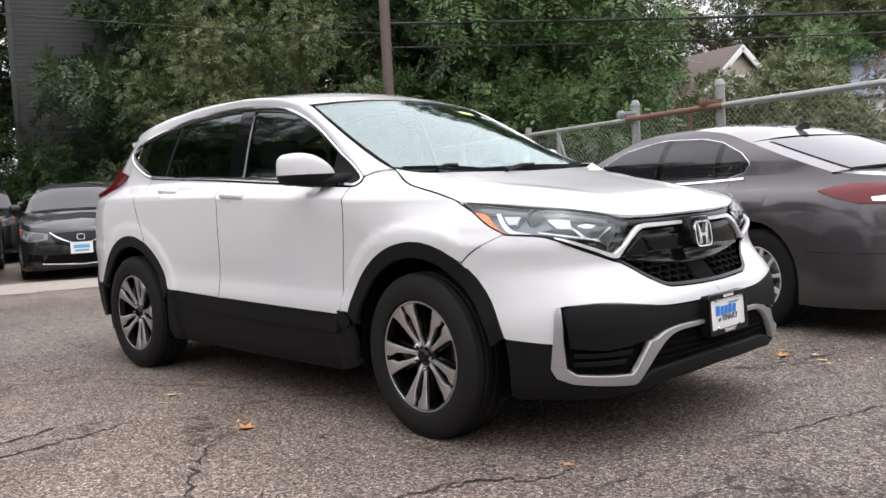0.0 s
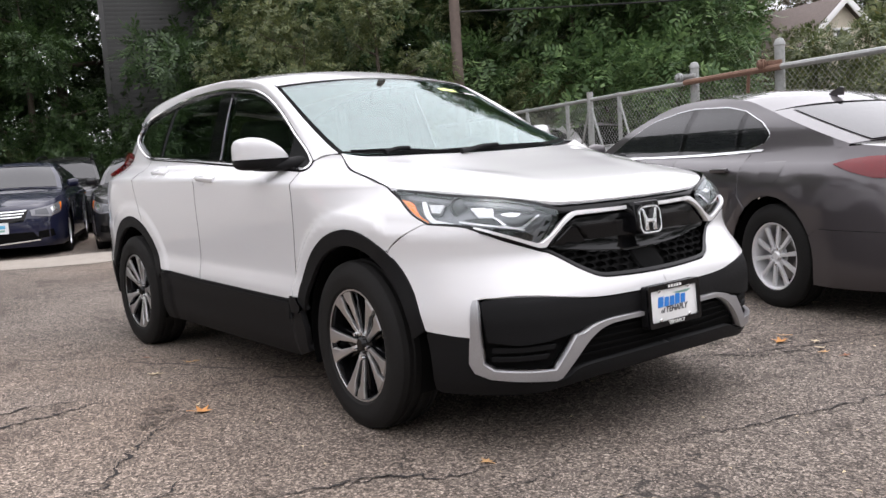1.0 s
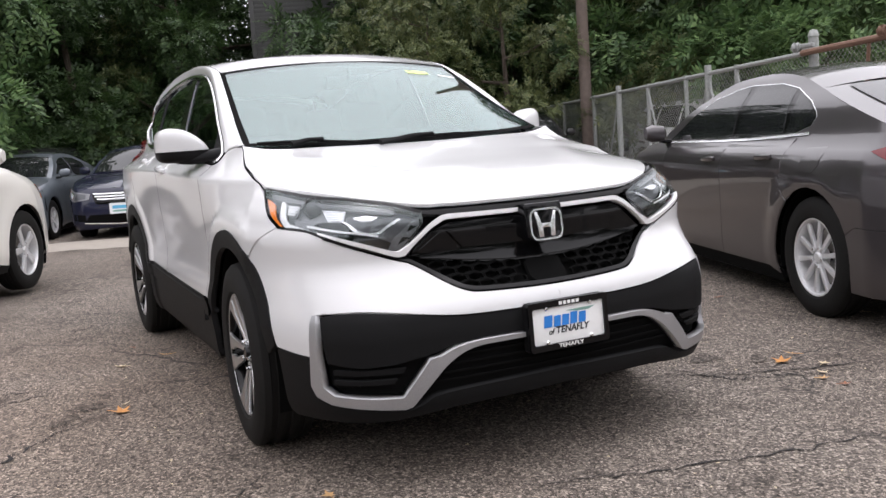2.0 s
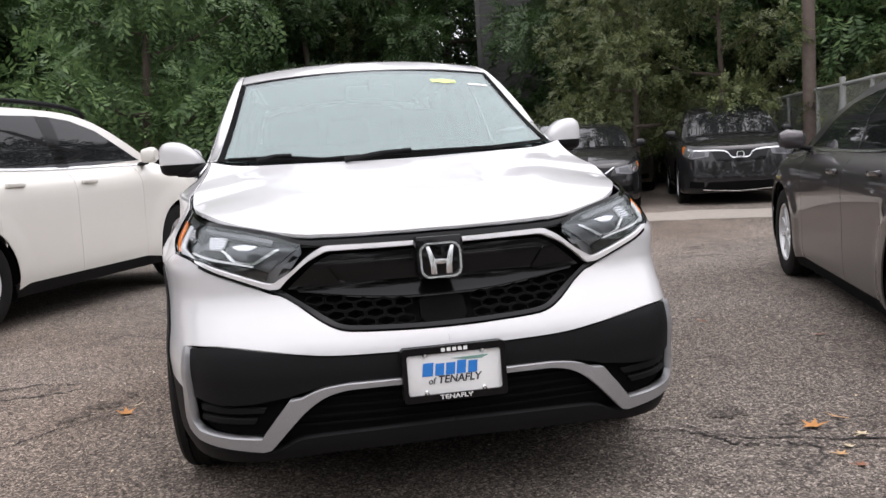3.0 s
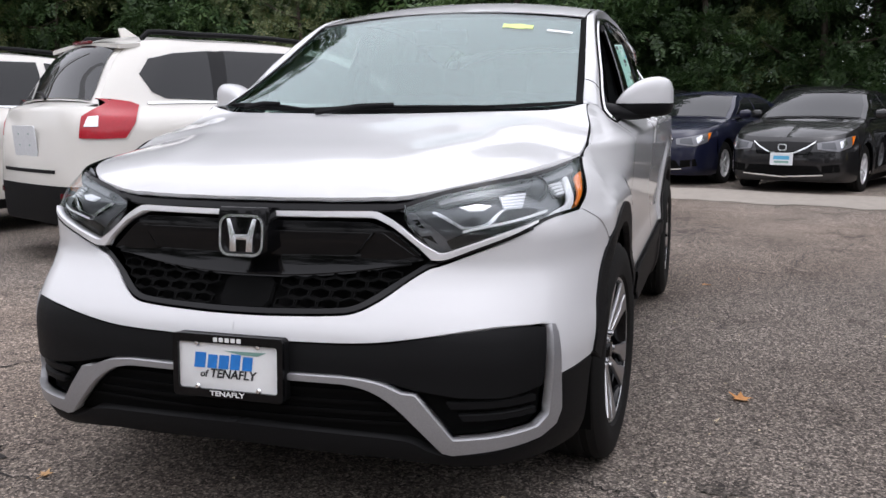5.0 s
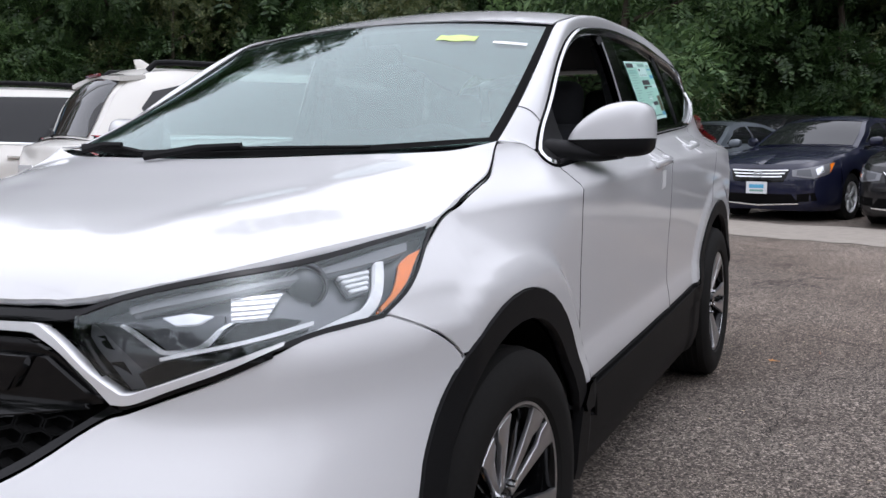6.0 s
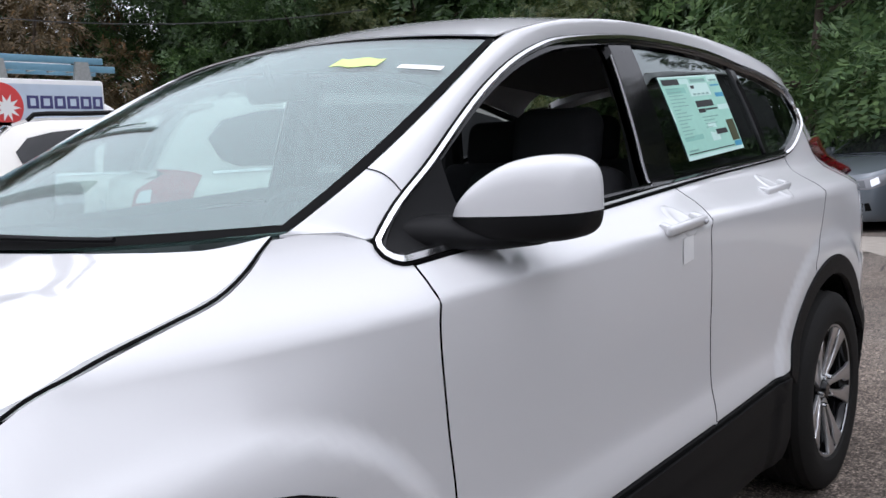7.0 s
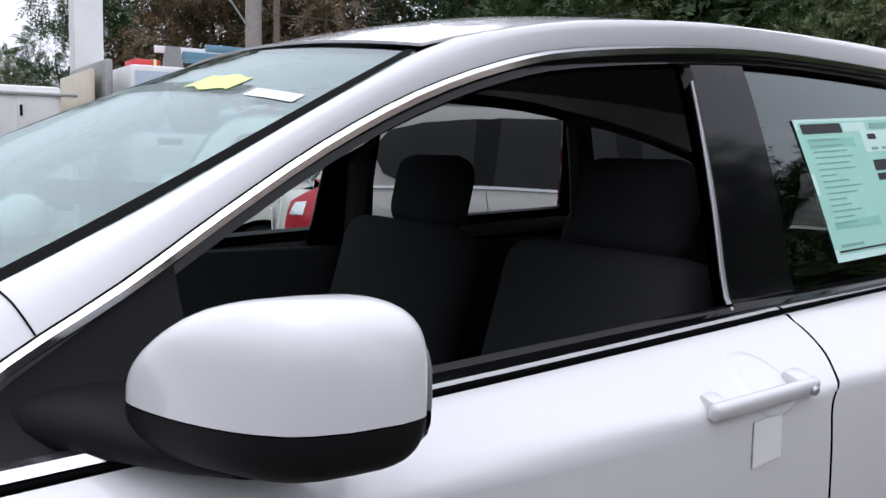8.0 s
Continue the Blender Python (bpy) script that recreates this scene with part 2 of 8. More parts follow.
class Skin:
    """The outer surface of a car, x ahead, y to its left, z up from the ground. Coordinate u runs from the middle of the nose round the
    corner, along the left side and to the middle of the tail."""

    def __init__(self, side, front, back, axle=1.33, rear_axle=-1.33, hub=0.355, centre=1.2, flare=0.026, reach=0.62, pinch=0.11, bow=0.15, corner=0.53, rear_bow=0.12, tuck=0.05, quick=False, soft_edge=0.15, power=9, rear_flare=1.0, crease=False):
        self.rear_flare, self.crease = rear_flare, crease
        self.power = power
        self.soft_edge = soft_edge
        self.side, self.front, self.back = spline(side), spline(front), spline(back)
        self.axles, self.hub, self.c, self.flare, self.reach = (axle, rear_axle), hub, centre, flare, reach
        self.pinch, self.bow, self.corner, self.rear_bow, self.tuck = pinch, bow, corner, rear_bow, tuck
        self.turn, self.span, self.table = 0.9 * math.pi / 2, 2 * centre, None
        self.quick = False
        if quick:
            self.rows(0.5)
            self.quick = True

    def wide(self, x, z):
        rise = np.interp(x, (-1.0, -0.45, 0.0, 0.6, 0.9), (0.034, 0.026, 0.013, 0.0, -0.012)) if self.crease else 0.0
        w = self.side(z - rise * ease(0.82, 0.98, z) * ease(1.19, 1.09, z)) - self.pinch * ease(0.9, 1.6, x) * ease(0.85, 1.05, z) - self.tuck * ease(-1.3, -2.1, x) * ease(0.9, 1.2, z)
        for ax in self.axles:
            r = np.hypot(x - ax, z - self.hub)
            w = w + self.flare * (1.0 if ax > 0 else self.rear_flare) * ease(self.reach, self.reach - self.soft_edge, r) * ease(1.0, 0.8, z)
        return w

    def inside(self, x, y, z):
        w = self.wide(np.clip(x, -1.7, 1.6), z)
        k = (np.minimum(y, w) / w) ** self.power
        yy = np.minimum(y, w) ** 2
        ahead = self.front(z) - self.bow * yy - self.corner * k
        behind = -(self.back(z) - self.rear_bow * yy - 0.45 * k)
        return (y < w) & (x < ahead) & (x > behind)

    def at(self, u, z):
        u, z = np.broadcast_arrays(np.asarray(u, float), np.asarray(z, float))
        if self.quick:
            a = np.clip(u / (self.us[1] - self.us[0]), 0, 418.999)
            b = np.clip((z - 0.15) / (self.zs[1] - self.zs[0]), 0, 188.999)
            i, j = a.astype(int), b.astype(int)
            a, b = (a - i)[..., None], (b - j)[..., None]
            t = self.table
            p = (t[j, i] * (1 - a) + t[j, i + 1] * a) * (1 - b) + (t[j + 1, i] * (1 - a) + t[j + 1, i + 1] * a) * b
            return np.concatenate([p[..., :2], z[..., None]], -1)
        ahead, behind = u < self.turn, u > self.turn + self.span
        a = np.where(ahead, u / 0.9, np.where(behind, (u - self.turn - self.span) / 0.9 + math.pi / 2, math.pi / 2))
        x0 = np.where(ahead, self.c, np.where(behind, -self.c, self.c - (u - self.turn)))
        cx, cy = np.cos(a), np.sin(a)
        lo, hi = np.zeros_like(u), np.full_like(u, 2.5)
        for _ in range(24):
            mid = (lo + hi) / 2
            ok = self.inside(x0 + mid * cx, np.abs(mid * cy), z)
            lo, hi = np.where(ok, mid, lo), np.where(ok, hi, mid)
        return np.stack([x0 + lo * cx, lo * cy, z], -1)

    def normal(self, u, z):
        e = 0.007
        a = self.at(u + e, z) - self.at(u - e, z)
        b = self.at(u, z + e) - self.at(u, z - e)
        n = np.cross(b, a)
        n = n / np.maximum(np.linalg.norm(n, axis=-1, keepdims=True), 1e-9)
        p = self.at(u, z)
        out = np.sign((n * (p - np.array([0.0, 0.0, 0.6]))).sum(-1, keepdims=True))
        return n * np.where(out == 0, 1, out)

    def rows(self, z):
        """The skin's outline at height z, from a table made once."""
        if self.table is None:
            self.us = np.linspace(0, 2 * self.turn + self.span, 420)
            self.zs = np.linspace(0.15, 1.66, 190)
            self.table = self.at(self.us[None, :], self.zs[:, None])
        k = float(np.clip((z - 0.15) / (self.zs[1] - self.zs[0]), 0, 188.999))
        i = int(k)
        return self.table[i] * (1 - k + i) + self.table[i + 1] * (k - i)

    def x(self, x, z):
        """(u, z) of a place on the side."""
        if abs(x) <= self.c:
            return (self.turn + self.c - x, z)
        row = self.rows(z)[:, 0]
        return (float(np.interp(-x, -row, self.us)), z)

    def y(self, y, z, tail=False):
        """(u, z) of a place on the nose, or on the tail."""
        row = self.rows(z)
        if tail:
            keep = self.us > self.turn + self.span
            return (float(np.interp(-y, -row[keep, 1], self.us[keep])), z)
        keep = self.us < self.turn
        return (float(np.interp(y, row[keep, 1], self.us[keep])), z)


def clip_cell(poly, x0, x1, y0, y1):
    """What of a polygon lies in a cell."""
    for axis, lim, keep_over in ((0, x0, True), (0, x1, False), (1, y0, True), (1, y1, False)):
        if not poly:
            return poly
        out = []
        for a, b in zip(poly, poly[1:] + poly[:1]):
            ia, ib = (a[axis] >= lim, b[axis] >= lim) if keep_over else (a[axis] <= lim, b[axis] <= lim)
            if ia:
                out.append(a)
            if ia != ib:
                t = (lim - a[axis]) / (b[axis] - a[axis])
                out.append((a[0] + t * (b[0] - a[0]), a[1] + t * (b[1] - a[1])))
        poly = out
    return poly


def dense(outline, step):
    out = []
    for a, b in zip(outline, outline[1:] + outline[:1]):
        n = max(1, int(math.ceil(math.dist(a, b) / step)))
        out += [(a[0] + (b[0] - a[0]) * k / n, a[1] + (b[1] - a[1]) * k / n) for k in range(n)]
    return out


def fill(outline, step):
    """A flat outline, cut into cells: points and faces."""
    us, zs = [p[0] for p in outline], [p[1] for p in outline]
    pts, index, faces = [], {}, []

    def at(p):
        k = (round(p[0], 5), round(p[1], 5))
        if k not in index:
            index[k] = len(pts)
            pts.append(k)
        return index[k]

    nu, nz = max(1, math.ceil((max(us) - min(us)) / step)), max(1, math.ceil((max(zs) - min(zs)) / step))
    du, dz = (max(us) - min(us)) / nu, (max(zs) - min(zs)) / nz
    for i in range(nu):
        strip = clip_cell(list(outline), min(us) + i * du, min(us) + (i + 1) * du, min(zs) - 1, max(zs) + 1)
        if len(strip) < 3:
            continue
        for j in range(nz):
            cell = clip_cell(strip, min(us) + i * du, min(us) + (i + 1) * du, min(zs) + j * dz, min(zs) + (j + 1) * dz)
            ids = []
            for p in cell:
                k = at(p)
                if k not in ids:
                    ids.append(k)
            if len(ids) > 2:
                area = sum(pts[a][0] * pts[b][1] - pts[b][0] * pts[a][1] for a, b in zip(ids, ids[1:] + ids[:1])) / 2
                if abs(area) > 1e-7:
                    faces.append(ids if area > 0 else ids[::-1])
    return pts, faces


def cut_panel(place, normal, outline, step=0.04, lift=0.0, lip=0.014, both=False, mirror=False):
    """A panel of sheet on a surface: place(u, v) and normal(u, v) give the surface. Returns verts, faces, normals.
    lift: how proud it lies; lip: how deep its rim is folded in. both: with its mirror image."""
    outline = [(float(a), float(b)) for a, b in outline]
    pts, faces = fill(outline, step)
    uv = np.array(pts)
    n = normal(uv[:, 0], uv[:, 1])
    v = place(uv[:, 0], uv[:, 1]) + lift * n
    if lip:
        rim = np.array(dense(outline, step))
        rn = normal(rim[:, 0], rim[:, 1])
        rv = place(rim[:, 0], rim[:, 1]) + lift * rn
        along = np.roll(rv, -1, 0) - np.roll(rv, 1, 0)
        out = np.cross(along, rn)
        out /= np.maximum(np.linalg.norm(out, axis=1, keepdims=True), 1e-9)
        area = sum(a[0] * b[1] - b[0] * a[1] for a, b in zip(outline, outline[1:] + outline[:1]))
        edge = 0.7 * rn + 0.7 * out * (1 if area > 0 else -1)
        mid = rv - 0.003 * rn
        base, k = len(v), len(rim)
        v = np.concatenate([v, rv, mid - lip * rn])
        n = np.concatenate([n, edge, out])
        faces = faces + [[base + i, base + (i + 1) % k, base + k + (i + 1) % k, base + k + i] for i in range(k)]
    flip = v * [1, -1, 1], [f[::-1] for f in faces], n * [1, -1, 1]
    if mirror:
        return flip
    if both:
        return np.concatenate([v, flip[0]]), faces + [[i + len(v) for i in f] for f in flip[1]], np.concatenate([n, flip[2]])
    return v, faces, n


def panel(name, skin, outline, mat, parent, label="", step=0.045, lift=0.0, lip=0.014, both=False, mirror=False):
    v, f, n = cut_panel(skin.at, skin.normal, outline, step, lift, lip, both, mirror)
    return part(name, mesh_from(name, v, f, mat, n), parent, label)


def sheet(name, fn, nu, nv, mat, parent, label="", thick=0.0):
    """A grid of fn(a, b), a and b from 0 to 1."""
    verts = [fn(i / nu, j / nv) for i in range(nu + 1) for j in range(nv + 1)]
    faces = [(i * (nv + 1) + j, i * (nv + 1) + j + 1, (i + 1) * (nv + 1) + j + 1, (i + 1) * (nv + 1) + j) for i in range(nu) for j in range(nv)]
    bm = bmesh.new()
    vs = [bm.verts.new(v) for v in verts]
    for f in faces:
        try:
            bm.faces.new([vs[i] for i in f])
        except ValueError:
            pass
    if thick:
        bmesh.ops.recalc_face_normals(bm, faces=bm.faces)
        bmesh.ops.solidify(bm, geom=bm.faces, thickness=thick)
    return part(name, from_bm(name, bm, mat, True, 40), parent, label)

# ---- wheels ----
def tyre_mesh(r, half, rim):
    """A tyre round the y axis with tread grooves; +y is the outer side."""
    t = half
    prof = [(rim, t * 0.82), (rim + 0.012, t * 0.93), (rim + 0.05, t), (r - 0.055, t * 0.985), (r - 0.022, t * 0.91), (r - 0.006, t * 0.78), (r - 0.002, t * 0.62)]
    for g in (0.45, 0.0, -0.45):
        prof += [(r, t * (g + 0.12)), (r - 0.008, t * (g + 0.09)), (r - 0.008, t * (g - 0.09)), (r, t * (g - 0.12))]
    prof += [(r - 0.002, -t * 0.62), (r - 0.006, -t * 0.78), (r - 0.022, -t * 0.91), (r - 0.055, -t), (rim + 0.05, -t), (rim, -t * 0.82)]
    return lathe_mesh("tyre", prof, M["rubber"], 56, angle=30)


def spoke_outline(style, r0, r1):
    """One spoke blade as a flat outline: x outward."""
    if style == "split":
        return [(r0, -0.013), (r0 + 0.05, -0.017), (r1 - 0.08, -0.025), (r1 - 0.03, -0.033), (r1 - 0.004, -0.043), (r1, -0.025), (r1 + 0.002, 0.0), (r1, 0.026), (r1 - 0.030, 0.024), (r1 - 0.055, 0.008), (r0 + 0.05, 0.004), (r0, 0.008)]
    if style == "thin":
        return [(r0, -0.011), (r1, -0.016), (r1, 0.016), (r0, 0.011)]
    return [(r0, -0.022), (r1 - 0.03, -0.030), (r1, -0.042), (r1, 0.042), (r1 - 0.03, 0.030), (r0, 0.022)]


STORE = {}


def kept(key, make):
    """A mesh that alike parts share."""
    if key not in STORE:
        STORE[key] = make()
    return STORE[key]


def wheel(parent, at, r=0.357, half=0.115, rim=0.236, style="split", count=5, face="machined", back="gloss_black", spin=0.0, detail=True):
    """A wheel under a car; its outer side looks along the local +y."""
    w = part("wheel", kept(("tyre", r, half, rim), lambda: tyre_mesh(r, half, rim)), parent, "", at)
    key = (r, half, rim, style, face, back)
    t = half
    part("rim", kept(("rim",) + key, lambda: lathe_mesh("rim", [(rim + 0.004, t * 0.80), (rim - 0.006, t * 0.84), (rim - 0.012, t * 0.80), (rim - 0.020, t * 0.55), (rim - 0.03, -t * 0.7), (rim, -t * 0.8)], M[back if style == "split" else face], 48)), w)
    part("rim_edge", kept(("edge",) + key, lambda: lathe_mesh("rim_edge", [(rim + 0.004, t * 0.815), (rim + 0.001, t * 0.855), (rim - 0.005, t * 0.85), (rim - 0.007, t * 0.81)], M[face], 48)), w)
    part("brake_disc", kept(("disc",) + key, lambda: lathe_mesh("brake_disc", [(0.03, -t * 0.05), (rim * 0.72, -t * 0.05), (rim * 0.72, -t * 0.2), (0.03, -t * 0.2)], M["disc"], 32, True)), w)
    part("backing", kept(("backing",) + key, lambda: lathe_mesh("backing", [(0.0, -t * 0.45), (rim * 0.99, -t * 0.45)], M["dark"], 24)), w)
    # the spokes stand in the x-z plane
    stand = Matrix(((1, 0, 0, 0), (0, 0, 1, 0), (0, 1, 0, 0), (0, 0, 0, 1)))
    r0, r1 = 0.045, rim - (0.005 if style == "split" else 0.012)
    if style == "split":
        o = spoke_outline(style, r0, r1)
        meshes = [(kept(("spoke", s) + key, lambda s=s: slab("spoke", o if s > 0 else [(x, -y) for x, y in o][::-1], 0.012, M[face], None, 0.003)), 9.5 * s) for s in (1, -1)]
        pocket = kept(("pocket",) + key, lambda: slab("spoke_back", [(0.04, -0.03), (r1, -0.085), (r1, 0.085), (0.04, 0.03)], 0.02, M[back], None, 0.004))
    elif style == "pair":
        m1 = kept(("spoke",) + key, lambda: slab("spoke", spoke_outline("thin", r0, r1), 0.02, M[face], None, 0.005))
        meshes = [(m1, 7.5), (m1, -7.5)]
    else:
        meshes = [(kept(("spoke",) + key, lambda: slab("spoke", spoke_outline(style, r0, r1), 0.02, M[face], None, 0.006)), 0)]
    for k in range(count):
        for me, off in meshes:
            a = radians(360 * k / count + off + spin)
            deep, lean = (0.44, -9.5) if style == "split" else (0.52, 0.0)
            tilt = Matrix.Translation((0, t * deep, 0)) @ Matrix.Rotation(a, 4, "Y") @ stand @ Matrix.Rotation(radians(lean), 4, "Y")
            part("spoke", me, w, "", tilt)
        if style == "split":
            part("spoke_back", pocket, w, "", Matrix.Translation((0, t * 0.30, 0)) @ Matrix.Rotation(radians(360 * k / count + spin), 4, "Y") @ stand)
    part("hub_cap", kept(("cap",) + key, lambda: lathe_mesh("hub_cap", [(0.0, t * 0.74), (0.024, t * 0.74), (0.029, t * 0.70), (0.034, t * 0.60), (0.062, t * 0.52), (0.066, t * 0.3)], M[back if style == "split" else face], 20)), w)
    if detail:
        nut = kept("nut", lambda: lathe_mesh("wheel_nut", [(0.0, 0.012), (0.008, 0.011), (0.0095, 0.0), (0.0095, -0.01)], M["chrome"], 8))
        for k in range(5):
            a = radians(72 * k + 36 + spin)
            part("wheel_nut", nut, w, "", Matrix.Translation((0.055 * math.cos(a), t * 0.66, 0.055 * math.sin(a))))
    return w


def at_hub(x, y, z, side, steer=0.0):
    """The pose of a wheel; side +1 is the car's left."""
    return pose(x, y, z, 0, 0, (0 if side > 0 else 180) + steer)


# ---- the white compact SUV in the middle ----
SUV = Skin(
    side=[(0.15, 0.78), (0.22, 0.83), (0.30, 0.855), (0.45, 0.866), (0.52, 0.870), (0.56, 0.866), (0.61, 0.860), (0.75, 0.868), (0.88, 0.880), (0.96, 0.8862), (1.01, 0.8885), (1.030, 0.8893), (1.036, 0.8885), (1.042, 0.883), (1.060, 0.858), (1.09, 0.814), (1.12, 0.781), (1.14, 0.764), (1.30, 0.712), (1.45, 0.66), (1.538, 0.622), (1.60, 0.575), (1.66, 0.45)],
    front=[(0.16, 2.13), (0.22, 2.20), (0.29, 2.235), (0.40, 2.245), (0.50, 2.245), (0.57, 2.235), (0.63, 2.20), (0.70, 2.14), (0.755, 2.115), (0.81, 2.115), (0.88, 2.105), (0.93, 2.07), (1.0, 2.0), (1.2, 1.75), (1.7, 1.0)],
    back=[(0.16, 2.15), (0.30, 2.24), (0.50, 2.28), (0.75, 2.28), (0.95, 2.25), (1.20, 2.14), (1.40, 2.00), (1.55, 1.86), (1.70, 1.6)],
    reach=0.588, soft_edge=0.050, flare=0.026, corner=0.44, power=11, rear_flare=0.5, crease=True,
)
crv = tagged(new("white_suv"), "white pearl compact suv with black plastic cladding, parked on the asphalt", "car")
X, Y = SUV.x, SUV.y


def ring(ax, r, a0, a1, n=14, hub=0.355, squash=1.0):
    """Points of a wheel arch, from angle a0 to a1 in degrees, 0 towards the nose and 90 up."""
    return [X(ax + r * math.cos(radians(a0 + (a1 - a0) * k / n)), hub + squash * r * math.sin(radians(a0 + (a1 - a0) * k / n))) for k in range(n + 1)]


def pts(kind, line, step=4):
    return [kind(float(a), float(b)) for a, b in smooth_line(line, step)]


ARCH = 0.485
front_arch = ring(1.33, ARCH, 13, 163)
rear_arch = ring(-1.33, ARCH, 20, 160)
HOOD_GAP = [(1.52, 0.993), (1.475, 1.012), (1.40, 1.033), (1.29, 1.057), (1.20, 1.078), (1.13, 1.109), (1.073, 1.148)]
SEAM_A = [(0.834, 1.084), (0.843, 1.062), (0.860, 1.022), (0.860, 0.95), (0.838, 0.825), (0.806, 0.66), (0.80, 0.50)]
SEAM_B = [(-0.280, 1.140), (-0.291, 1.114), (-0.282, 1.090), (-0.255, 1.060), (-0.240, 1.030), (-0.250, 0.96), (-0.261, 0.88), (-0.279, 0.734), (-0.305, 0.572), (-0.31, 0.488)]
SEAM_C = [(-1.245, 1.187), (-1.235, 1.10), (-1.215, 1.0), (-1.19, 0.92), (-1.13, 0.835)]
BELT = [(0.846, 1.089), (0.60, 1.103), (0.262, 1.1205), (-0.29, 1.151), (-0.60, 1.168), (-1.05, 1.189), (-1.25, 1.200)]
TOP = [(0.880, 1.117), (0.802, 1.173), (0.695, 1.234), (0.590, 1.300), (0.462, 1.375), (0.325, 1.440), (0.18, 1.489), (0.036, 1.518), (-0.26, 1.546), (-0.50, 1.551), (-0.837, 1.538), (-1.08, 1.505), (-1.24, 1.485), (-1.42, 1.450), (-1.56, 1.415), (-1.655, 1.385)]
REAR_TIP = [(-1.655, 1.385), (-1.665, 1.355), (-1.60, 1.318), (-1.45, 1.257), (-1.33, 1.216), (-1.25, 1.200)]
GAP = 0.0028


def shift(line, dx=0.0, dz=0.0):
    return [(a + dx, b + dz) for a, b in line]


def mirrored_pair(name, outline, mat, label="", **kw):
    return [panel(name, SUV, outline, mat, crv, label, mirror=m, **kw) for m in (False, True)]


# front fenders
fender = pts(X, shift(HOOD_GAP, 0, -0.004)) + [X(1.02, 1.147), X(0.95, 1.139), X(0.90, 1.126), X(0.875, 1.106), X(0.855, 1.090)] + pts(X, shift(SEAM_A, GAP)) + [X(0.86, 0.50)] + ring(1.33, ARCH, 162, 53) + pts(X, [(1.587, 0.745), (1.632, 0.789), (1.70, 0.831), (1.778, 0.868)]) + [X(1.70, 0.905), X(1.60, 0.955)]
mirrored_pair("fender", fender, M["white"], step=0.024)
# doors
front_door = pts(X, shift(SEAM_A, -GAP)) + pts(X, [(0.795, 0.491), (0.5, 0.494), (0.0, 0.502), (-0.30, 0.507)]) + pts(X, shift(SEAM_B, GAP)[::-1]) + pts(X, shift(BELT[:4], 0, -0.012)[::-1])
rear_door = pts(X, shift(SEAM_B, -GAP)) + pts(X, [(-0.31, 0.507), (-0.60, 0.515), (-0.865, 0.524)]) + ring(-1.33, ARCH, 21, 66) + pts(X, shift(SEAM_C, GAP)[::-1]) + pts(X, shift(BELT[3:], 0, -0.012)[::-1])
